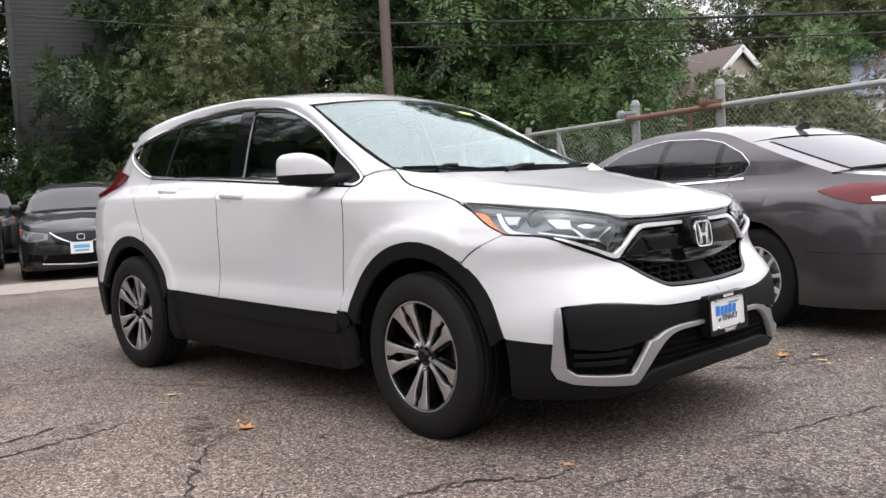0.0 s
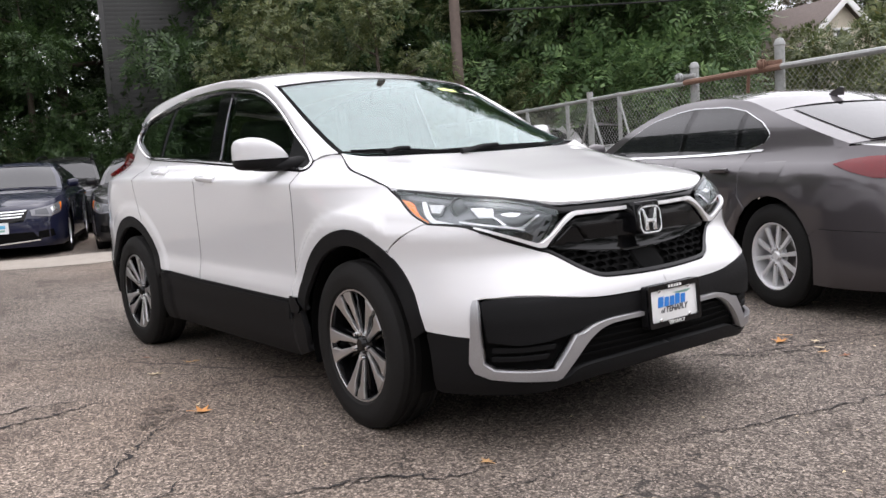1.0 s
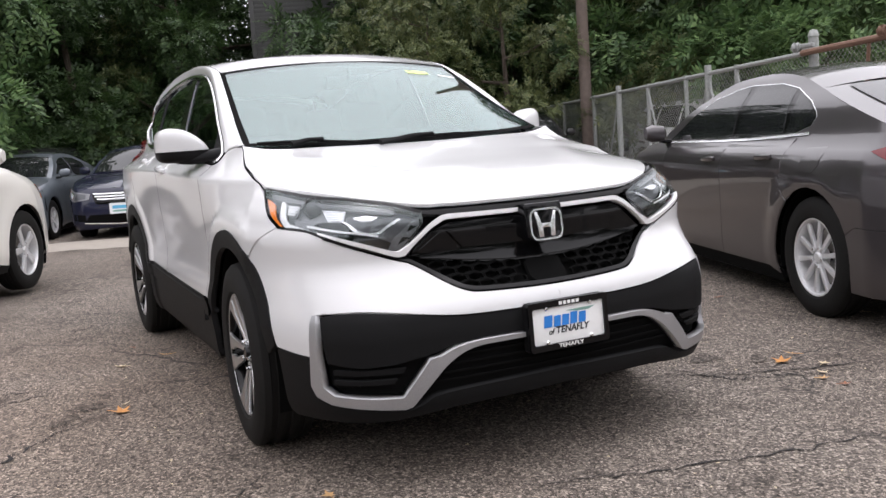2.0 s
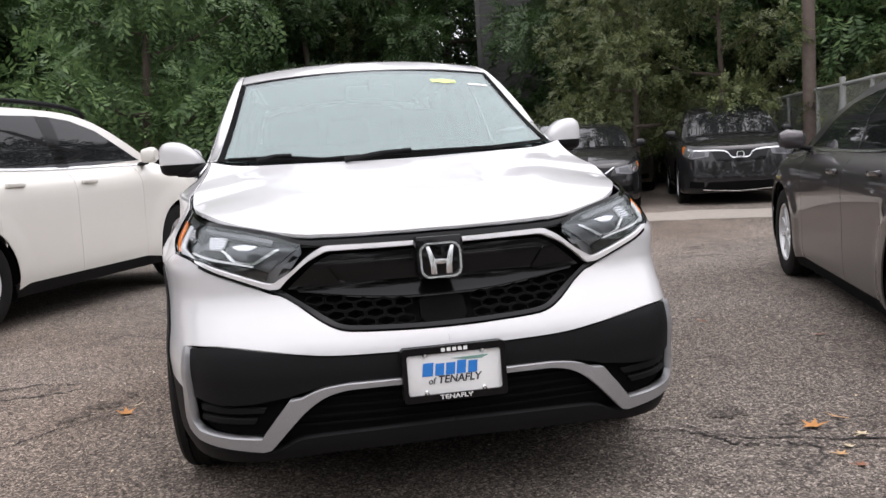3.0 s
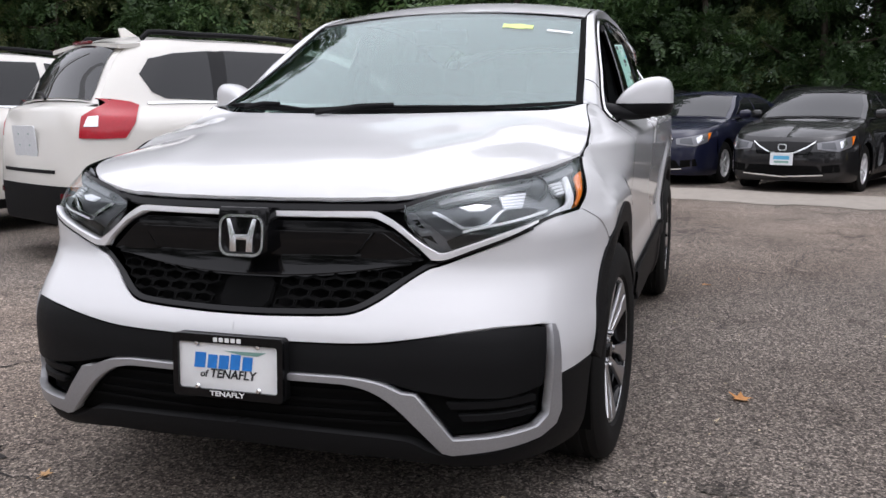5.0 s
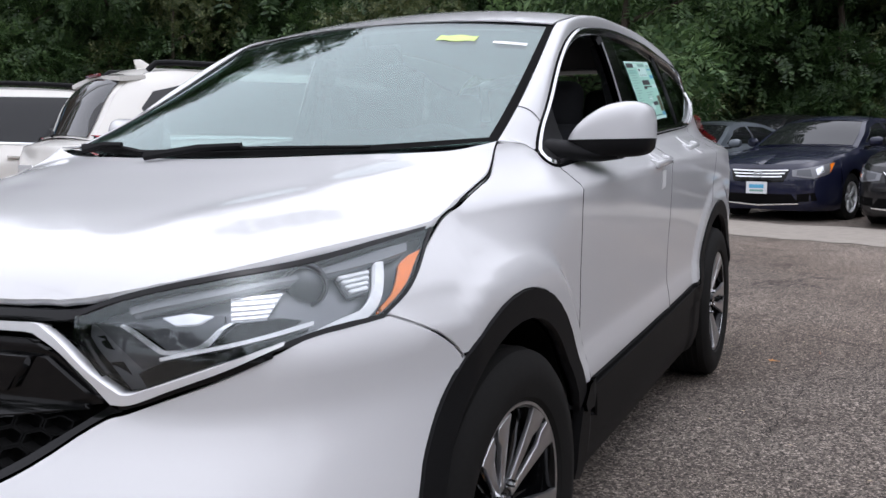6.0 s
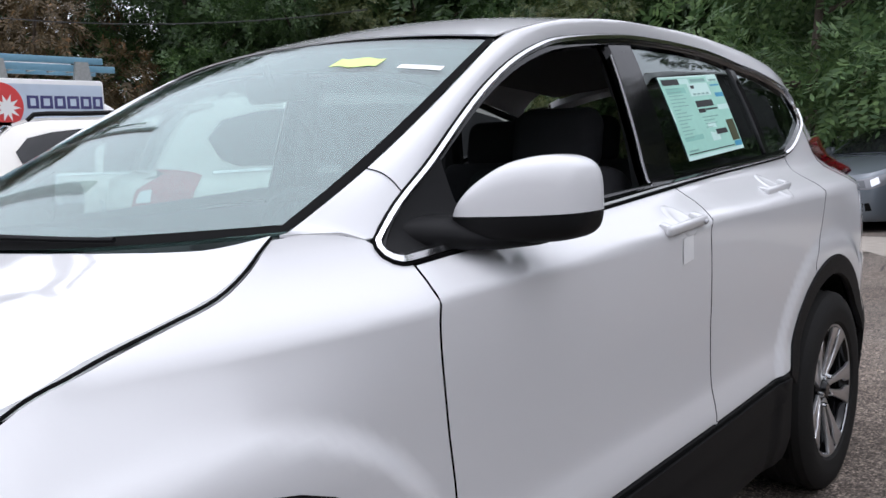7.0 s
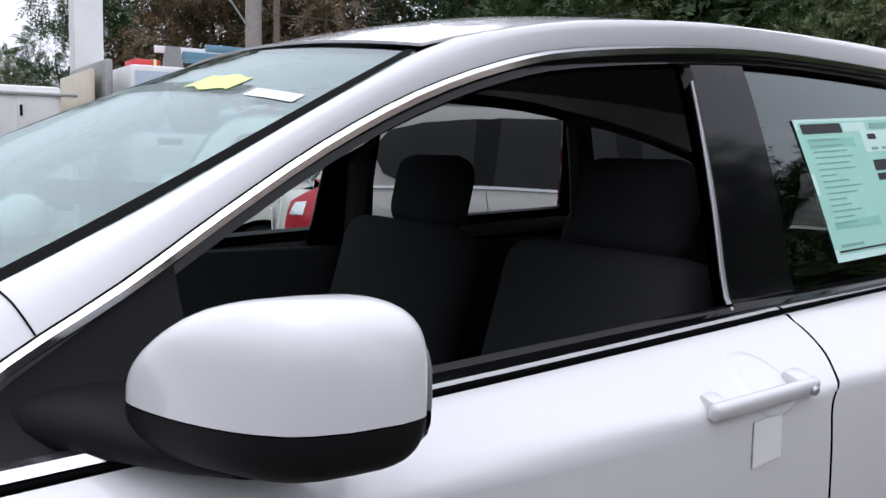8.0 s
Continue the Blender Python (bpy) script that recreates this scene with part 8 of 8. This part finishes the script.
# ---- trees ----
def foliage(name, dark, light, warm=0.0):
    n = Nodes(name)
    geo = n.add("ShaderNodeNewGeometry")
    col = n.ramp(geo.outputs["Random Per Island"], [(0.0, dark), (0.6, tuple((a + b) / 2 for a, b in zip(dark, light))), (0.93, light), (1.0, tuple(a + warm * b for a, b in zip(light, (0.10, 0.03, 0.0))))])
    n.base(col)
    n.set(Roughness=0.5, Specular_IOR_Level=0.35)
    out = n.t.nodes["Material Output"]
    thin_ = n.add("ShaderNodeBsdfTranslucent")
    n.link(col, thin_.inputs["Color"])
    m = n.add("ShaderNodeMixShader", Fac=0.22)
    n.link(n.p.outputs["BSDF"], m.inputs[1])
    n.link(thin_.outputs["BSDF"], m.inputs[2])
    n.link(m.outputs["Shader"], out.inputs["Surface"])
    return n.mat


M["leaf_deep"] = foliage("deep_green_leaves", (0.018, 0.042, 0.012), (0.060, 0.105, 0.032))
M["leaf_fresh"] = foliage("fresh_green_leaves", (0.042, 0.090, 0.030), (0.150, 0.235, 0.085))
M["leaf_olive"] = foliage("olive_green_leaves", (0.048, 0.070, 0.023), (0.150, 0.172, 0.068), 0.4)
M["leaf_brown"] = foliage("browning_leaves", (0.060, 0.045, 0.022), (0.150, 0.105, 0.052), 0.8)


def leaf_mesh(name, centres, radii, fronds, leaflets, size, mat, rng, droop=0.5):
    """A crown: feathered fronds of small leaves on the shells of several clumps."""
    centres, radii = np.array(centres), np.array(radii)
    pick = rng.choice(len(centres), fronds, p=radii**2 / (radii**2).sum())
    d = rng.normal(size=(fronds, 3))
    d[:, 2] += 0.25
    d /= np.linalg.norm(d, axis=1, keepdims=True)
    root = centres[pick] + d * (radii[pick] * rng.uniform(0.45, 1.0, fronds) ** 0.6)[:, None] * [1, 1, 0.8]
    axis = d * 0.8 + rng.normal(size=(fronds, 3)) * 0.45
    axis[:, 2] -= droop
    axis /= np.linalg.norm(axis, axis=1, keepdims=True)
    flat = np.cross(axis, rng.normal(size=(fronds, 3)) * 0.5 + [0, 0, 1.0])
    flat /= np.maximum(np.linalg.norm(flat, axis=1, keepdims=True), 1e-6)
    normal = np.cross(flat, axis)
    k = np.arange(leaflets)
    along = (k // 2 + 0.6) * size * 0.42
    sidew = np.where(k % 2 == 0, 1.0, -1.0)
    sidew[-1] = 0.0
    length = size * rng.uniform(0.75, 1.15, (fronds, leaflets))
    width = length * 0.36
    base = root[:, None] + axis[:, None] * along[None, :, None]
    base[..., 2] -= (along**2 * 0.35)[None]
    tipd = axis[:, None] * 0.55 + flat[:, None] * sidew[None, :, None] + rng.normal(size=(fronds, leaflets, 3)) * 0.16
    tipd /= np.linalg.norm(tipd, axis=2, keepdims=True)
    cross = np.cross(tipd, normal[:, None])
    cross /= np.maximum(np.linalg.norm(cross, axis=2, keepdims=True), 1e-6)
    a = base
    c = base + tipd * length[..., None]
    mid = base + tipd * (length * 0.45)[..., None] - normal[:, None] * (width * 0.15)[..., None]
    b, e = mid + cross * width[..., None] * 0.5, mid - cross * width[..., None] * 0.5
    v = np.stack([a, b, c, e], 2).reshape(-1, 3)
    count = len(v) // 4
    me = bpy.data.meshes.new(name)
    me.vertices.add(len(v))
    me.vertices.foreach_set("co", v.astype(np.float32).ravel())
    me.loops.add(len(v))
    me.loops.foreach_set("vertex_index", np.arange(len(v), dtype=np.int32))
    me.polygons.add(count)
    me.polygons.foreach_set("loop_start", np.arange(0, len(v), 4, dtype=np.int32))
    me.update(calc_edges=True)
    me.materials.append(mat)
    return me


def make_tree(name, label, height, spread, mat, seed, fronds, size, low=0.25, leaflets=11, category="tree", limbs=7):
    """A tree at the origin: tapered trunk, limbs, and a crown of many small leaves."""
    rng = np.random.default_rng(seed)
    t = tagged(new(name), label, category)
    bm = bmesh.new()
    lean = rng.uniform(-0.06, 0.06, 2) * height
    trunk = [(lean[0] * k * k + 0.04 * math.sin(3 * k), lean[1] * k * k, height * 0.8 * k - 0.15) for k in np.linspace(0, 1, 8)]
    add_tube(bm, trunk, 0.035 * height * 0.55, 9, 0.03)
    tips, rad = [], []
    for i in range(limbs):
        k = low + (0.95 - low) * (i + rng.uniform(0, 0.8)) / limbs
        p = np.array([lean[0] * k * k, lean[1] * k * k, height * 0.8 * k])
        a = 2.4 * i + rng.uniform(-0.5, 0.5)
        reach = spread * (0.55 + 0.5 * math.sin(math.pi * min(1, 0.25 + k * 0.75))) * rng.uniform(0.7, 1.1)
        q = p + [reach * math.cos(a), reach * math.sin(a), reach * rng.uniform(0.15, 0.55)]
        m = (p + q) / 2 + [0, 0, -0.06 * reach]
        add_tube(bm, [p, m, q], 0.010 * height * (1.1 - k) + 0.02, 6, 0.012)
        for s, rr in ((0.55, 0.55), (1.0, 0.75)):
            tips.append(p + (q - p) * s + rng.normal(size=3) * 0.2)
            rad.append(rr * spread * rng.uniform(0.42, 0.62))
    tips.append(np.array([lean[0], lean[1], height * 0.9]))
    rad.append(spread * 0.5)
    part("trunk", from_bm("trunk", bm, M["bark"]), t)
    crown = leaf_mesh("crown", tips, rad, fronds, leaflets, size, mat, rng)
    part("crown", crown, t)
    return t


kinds = [
    make_tree("tree", "tall tree with deep green feathered leaves behind the lot", 9.5, 2.5, M["leaf_deep"], 11, 1700, 0.185),
    make_tree("tree", "tall dense tree with deep green leaves behind the lot", 8.5, 2.7, M["leaf_deep"], 12, 1800, 0.175, low=0.12),
    make_tree("tree", "spreading tree with fresh green drooping leaves", 7.0, 2.4, M["leaf_fresh"], 13, 1700, 0.185, low=0.15),
    make_tree("tree", "olive green small-leaved tree at the edge of the lot", 6.5, 2.1, M["leaf_olive"], 14, 1700, 0.12, low=0.12, leaflets=9),
    make_tree("shrub", "dense dark green shrub under the trees", 2.6, 1.5, M["leaf_deep"], 15, 1000, 0.135, low=0.05, category="shrub"),
    make_tree("shrub", "olive green shrub under the trees", 2.3, 1.4, M["leaf_olive"], 16, 900, 0.12, low=0.05, leaflets=9, category="shrub"),
    make_tree("tree", "browning tree beyond the trucks", 8.0, 2.6, M["leaf_brown"], 17, 1500, 0.165, low=0.12),
]
wood = random.Random(21)
# the edge of the wood: places along a line behind the back row, by the fence and past the trucks
edge_line = [np.array(p) for p in smooth_line([(9.0, 15.5), (3.0, 15.0), (-3.5, 13.6), (-9.0, 13.2), (-14.0, 12.6), (-19.5, 10.6), (-23.2, 4.2), (-23.0, -1.0), (-21.3, -6.0), (-18.6, -11.0), (-16.5, -16.0), (-14.0, -21.0)], 6)]


def set_tree(i, x, y, scale, first=[True] * 7):
    m = pose(x, y, ground_z(x, y) - 0.05, 0, 0, wood.uniform(0, 360)) @ Matrix.Diagonal((scale, scale, scale * wood.uniform(0.92, 1.1), 1))
    if first[i]:
        first[i] = False
        kinds[i].matrix_basis = m
        return
    made = copy_thing(kinds[i], m)
    made.scale = m.to_scale()


gone = 0.0
last = edge_line[0]
for p in edge_line[1:]:
    gone += float(np.linalg.norm(p - last))
    side = np.array([-(p - last)[1], (p - last)[0]])
    side = side / max(1e-6, np.linalg.norm(side)) * -1.0
    last = p
    if gone > 1.55:
        gone = 0.0
        thin_out = p[0] > -9.2 and p[1] > 12
        for row, (off, size) in enumerate(((0.0, 1.0), (3.2, 1.3), (6.5, 1.7))):
            if thin_out or (row == 2 and p[1] > 1.0):
                continue
            q = p + side * (off + wood.uniform(-0.6, 0.6)) + np.array([wood.uniform(-0.5, 0.5), wood.uniform(-0.5, 0.5)])
            if q[0] < -13 and abs(q[1] + 3.41 + 0.425 * (q[0] - 4.08)) < 1.5:
                continue
            set_tree(wood.choice((0, 1, 1, 0, 0) if row else (0, 1, 2, 3, 1)), q[0], q[1], size * wood.uniform(0.85, 1.12))
        for _ in range(0 if thin_out else 2):
            q = p - side * wood.uniform(0.5, 1.4) + np.array([wood.uniform(-0.8, 0.8), wood.uniform(-0.8, 0.8)])
            set_tree(wood.choice((4, 5, 4)), q[0], q[1], wood.uniform(0.7, 1.15))
# single trees: the fresh green one over the fence, the small-leaved ones near the back row
for i, x, y, s in ((2, -9.4, 13.2, 1.1), (2, -8.2, 13.8, 0.95), (3, -8.6, 20.6, 0.60), (3, -7.6, 20.2, 0.52), (3, -9.8, 21.4, 0.66), (5, -6.3, 19.6, 1.5), (3, -11.6, 8.2, 0.78), (3, -12.3, 6.6, 0.72), (3, -15.2, 8.0, 0.95), (0, -16.4, 8.6, 0.9), (3, -15.8, 7.0, 0.75), (3, -21.4, 29.8, 1.3), (3, -17.6, 36.0, 1.5), (6, -19.0, 33.0, 1.25), (3, -14.2, 37.5, 1.5), (3, -10.6, 38.5, 1.45), (6, -12.6, 41.0, 1.5), (3, -7.4, 38.5, 1.4), (3, -5.0, 37.0, 1.4), (2, -22.0, 25.0, 1.3), (3, -15.8, 27.5, 0.72), (3, -10.0, 26.6, 0.75), (3, -8.6, 24.0, 0.5), (6, -12.0, 22.5, 0.45), (3, -15.6, 23.5, 0.95), (3, -11.9, 24.0, 0.55), (3, -17.5, 29.0, 1.25), (1, -13.5, 40.0, 1.5), (1, -9.0, 42.0, 1.35), (1, -17.5, 40.0, 1.5), (3, -7.2, 25.0, 0.5), (6, -5.2, 24.0, 0.5), (1, -5.0, 42.0, 1.3), (3, -9.6, 22.0, 0.5), (3, -13.6, 26.5, 0.62), (2, -16.5, 21.5, 0.8), (3, -8.2, 27.0, 0.66), (2, -11.0, 33.5, 1.0), (3, -6.4, 34.5, 1.1), (5, -9.0, 20.0, 1.0), (5, -6.6, 19.0, 1.0), (4, -11.2, 19.0, 1.0), (5, -4.2, 17.5, 1.0), (5, -13.6, 21.5, 1.2), (2, -14.6, -3.2, 1.0), (3, -14.9, -8.0, 0.85), (6, -9.8, -21.5, 0.95), (6, -8.4, -25.5, 1.1), (1, -11.0, -27.0, 1.2), (1, -9.0, -30.0, 1.2), (6, -10.5, -23.5, 1.0), (1, -6.5, -29.0, 0.9), (6, -7.2, -24.0, 0.9), (3, -3.2, -32.0, 0.7), (1, 0.0, -38.0, 0.62), (1, -12.5, -25.0, 1.0), (1, 4.0, -42.0, 0.6), (1, -5.5, -36.0, 0.75)):
    set_tree(i, x, y, s)
# unseen trees added on the street side, behind the camera, to darken reflections
for i, x, y, s in ((1, 22.0, 4.0, 1.0), (0, 23.0, -5.0, 1.0), (1, 20.0, 11.0, 1.0), (2, 21.5, -12.0, 1.2), (0, 15.0, 17.0, 1.0), (1, 16.0, -20.0, 1.0), (0, 22.5, -0.5, 1.0), (1, 21.0, 7.5, 1.0), (0, 18.0, 14.5, 1.0), (1, 21.5, -8.5, 1.1), (0, 19.0, -16.0, 1.1), (1, 12.0, -21.5, 1.1), (0, 8.0, -22.0, 1.0), (1, 4.8, -22.5, 1.0), (1, 23.5, 1.8, 1.0), (0, 14.0, -23.5, 1.2), (1, 10.0, 16.8, 1.0)):
    set_tree(i, x, y, s)

# far woods as one mass of leaves
rng = np.random.default_rng(77)
cs, rs = [], []
for p in edge_line:
    a = np.array([p[0], p[1]]) * 1.38
    if a[0] > -4 or (a[1] > 13 and a[0] > -19):
        continue
    for h in (1.5, 4.0, 6.5, 9.0):
        cs.append((a[0] + rng.uniform(-1.2, 1.2), a[1] + rng.uniform(-1.2, 1.2), h))
        rs.append(2.0)
woods = tagged(new("far_woods", leaf_mesh("far_woods", cs, rs, 10000, 9, 0.40, M["leaf_deep"], rng)), "dark green woods beyond the lot", "woods", kind="stuff")

# ---- small things on the ground ----
M["crack"] = plain("dark_crack_fill", (0.018, 0.016, 0.015), rough=0.95, grain=40)
crnd = random.Random(9)


def crack(points, width=0.010):
    line = smooth_line([(x, y, 0.0) for x, y in points], 10)
    L, R = [], []
    for i, p in enumerate(line):
        d = line[min(i + 1, len(line) - 1)] - line[max(i - 1, 0)]
        nrm = np.array([-d[1], d[0]]) / max(1e-6, math.hypot(d[0], d[1]))
        j = crnd.uniform(-0.022, 0.022)
        w = 0.72 * width * crnd.uniform(0.25, 1.6) * (0.35 + math.sin(math.pi * (i + 0.5) / len(line)))
        c = p[:2] + nrm * j
        for out, s in ((L, 1), (R, -1)):
            q = c + nrm * w * s * 0.5
            out.append((q[0], q[1], ground_z(q[0], q[1]) + 0.0035))
    verts = L + R
    k = len(L)
    faces = [(i, i + 1, k + i + 1, k + i) for i in range(k - 1)]
    tagged(new("ground_crack", mesh_from("ground_crack", verts, faces, M["crack"])), "dark ragged crack in the asphalt", "crack", kind="structure")


for c, w in (([(0.10, -2.50), (0.06, -2.17), (0.03, -1.93), (0.01, -1.72), (-0.04, -1.52)], 0.022), ([(1.25, -2.0), (1.17, -1.90), (0.89, -1.72), (0.69, -1.54), (0.64, -1.43)], 0.014), ([(1.75, -1.6), (1.81, -1.34), (1.88, -1.13), (2.06, -0.99), (2.06, -0.75)], 0.014),
             ([(1.61, 0.99), (1.78, 1.10), (1.92, 1.36), (2.15, 2.06), (2.3, 2.7)], 0.012), ([(2.34, -0.28), (2.48, 0.11), (2.64, 0.64), (2.7, 1.1)], 0.010), ([(-2.47, -1.34), (-2.34, -1.09), (-2.14, -0.89)], 0.012), ([(-0.5, -3.2), (-0.34, -2.85), (-0.07, -2.38), (-0.22, -1.90), (-0.15, -1.6)], 0.020),
             ([(1.57, 0.72), (1.64, 0.88), (1.75, 1.04), (1.89, 1.11), (1.96, 1.28), (2.06, 1.45), (2.1, 1.8)], 0.013), ([(1.41, -2.01), (1.46, -1.81), (1.36, -1.69)], 0.012), ([(1.83, -1.35), (1.87, -1.12), (1.77, -0.96)], 0.010), ([(2.27, -1.02), (2.29, -0.85), (2.31, -0.68)], 0.008),
             ([(-0.3, 1.2), (-0.78, 1.25), (-2.02, 1.36)], 0.006), ([(-1.47, 1.54), (-3.17, 1.87), (-3.58, 2.19), (-5.0, 2.6)], 0.008)):
    crack(c, w)


def patch(x, y, r, label):
    ph = crnd.uniform(0, 6)
    o = []
    for k in range(48):
        a = 2 * math.pi * k / 48
        q = r * (0.75 + 0.28 * math.sin(2 * a + ph) + 0.16 * math.sin(5 * a + 2 * ph) + crnd.uniform(-0.13, 0.13))
        o.append((x + q * math.cos(a), y + 0.8 * q * math.sin(a), ground_z(x, y) + 0.003))
    bm = bmesh.new()
    bm.faces.new([bm.verts.new(p) for p in o])
    tagged(new("asphalt_patch", from_bm("asphalt_patch", bm, M["oil"])), label, "patch", kind="structure")


for x, y, r in ((0.36, -1.40, 0.11), (0.52, -1.50, 0.09), (0.20, -1.30, 0.06), (1.55, 1.25, 0.10), (0.95, -1.12, 0.045), (1.72, 1.42, 0.07)):
    patch(x, y, r, "dark broken patch in the asphalt")


def leaf_shape(kind, size):
    """A fallen leaf, lobed like oak or maple, curled up at its edges."""
    bm = bmesh.new()
    o = []
    lobes = 5 if kind == "maple" else 7
    for k in range(lobes * 2):
        a = math.pi * 2 * k / (lobes * 2)
        r = size * (1.0 if k % 2 == 0 else 0.45) * (1.0 if kind == "maple" else (1.2 - 0.5 * abs(math.sin(a))))
        o.append((r * math.cos(a), r * math.sin(a) * (0.9 if kind == "maple" else 0.5), 0.004 + 0.35 * r * r / size * crnd.uniform(0.1, 1.0)))
    mid = bm.verts.new((0, 0, 0.004))
    ring_ = [bm.verts.new(p) for p in o]
    for a, b in zip(ring_, ring_[1:] + ring_[:1]):
        bm.faces.new((mid, a, b))
    add_tube(bm, [(-size * 1.5, 0, 0.006), (0, 0, 0.004)], 0.0015, 4)
    return bm


for k, nm in enumerate(("tan", "orange", "brown", "straw")):
    M["fallen_" + nm] = plain("fallen_leaf_" + nm, ((0.50, 0.30, 0.13), (0.48, 0.22, 0.06), (0.25, 0.10, 0.05), (0.58, 0.48, 0.32))[k], rough=0.7, grain=60, vary=0.35, relief=0.2)
spots = [(-0.84, -1.03), (-0.38, -1.16), (-0.5, -0.9), (1.75, 1.6), (2.06, 1.45), (2.23, 1.38), (1.34, 2.58), (0.55, -1.27), (0.43, -1.24), (1.82, 1.46), (1.96, 1.57), (2.12, 1.38), (0.48, 2.35), (-0.13, 1.96), (2.31, -1.26), (2.29, -1.2), (2.01, -1.42), (2.04, -0.81), (0.67, 1.30), (0.96, 1.21), (-1.62, 1.12), (-1.87, 1.33)]
shades = [("fallen_" + nm, kind) for nm in ("tan", "orange", "brown", "straw") for kind in ("maple", "oak")]
for k, (x, y) in enumerate(spots):
    key, kind = shades[crnd.randrange(len(shades))] if k not in (7, 9, 18) else (("fallen_orange", "maple"))
    size = 0.052 if k in (7, 9, 18) else crnd.uniform(0.022, 0.042)
    me = from_bm("fallen_leaf", leaf_shape(kind, size), M[key], False)
    ob = tagged(new("fallen_leaf", me), "dry " + key.split("_")[1] + " leaf lying on the asphalt", "leaf", "leaves on the asphalt")
    ob.matrix_basis = pose(x, y, ground_z(x, y) + 0.002, 0, 0, crnd.uniform(0, 360))
# litter of small twigs, grit and leaf scraps
bm = bmesh.new()
for k in range(520):
    x, y = crnd.uniform(-4.5, 3.6), crnd.uniform(-3.4, 4.4)
    s = crnd.uniform(0.004, 0.011)
    z = ground_z(x, y) + 0.003
    a = crnd.uniform(0, 6.28)
    c, sn = math.cos(a) * s, math.sin(a) * s
    q = [bm.verts.new(p) for p in ((x - c, y - sn, z), (x + sn * 0.5, y - c * 0.5, z + s * 0.3), (x + c, y + sn, z + s * 0.2), (x - sn * 0.5, y + c * 0.5, z + s * 0.5))]
    bm.faces.new(q)
tagged(new("ground_litter", from_bm("ground_litter", bm, M["fallen_straw"], False)), "scattered grit and leaf scraps on the asphalt", "litter", kind="stuff")
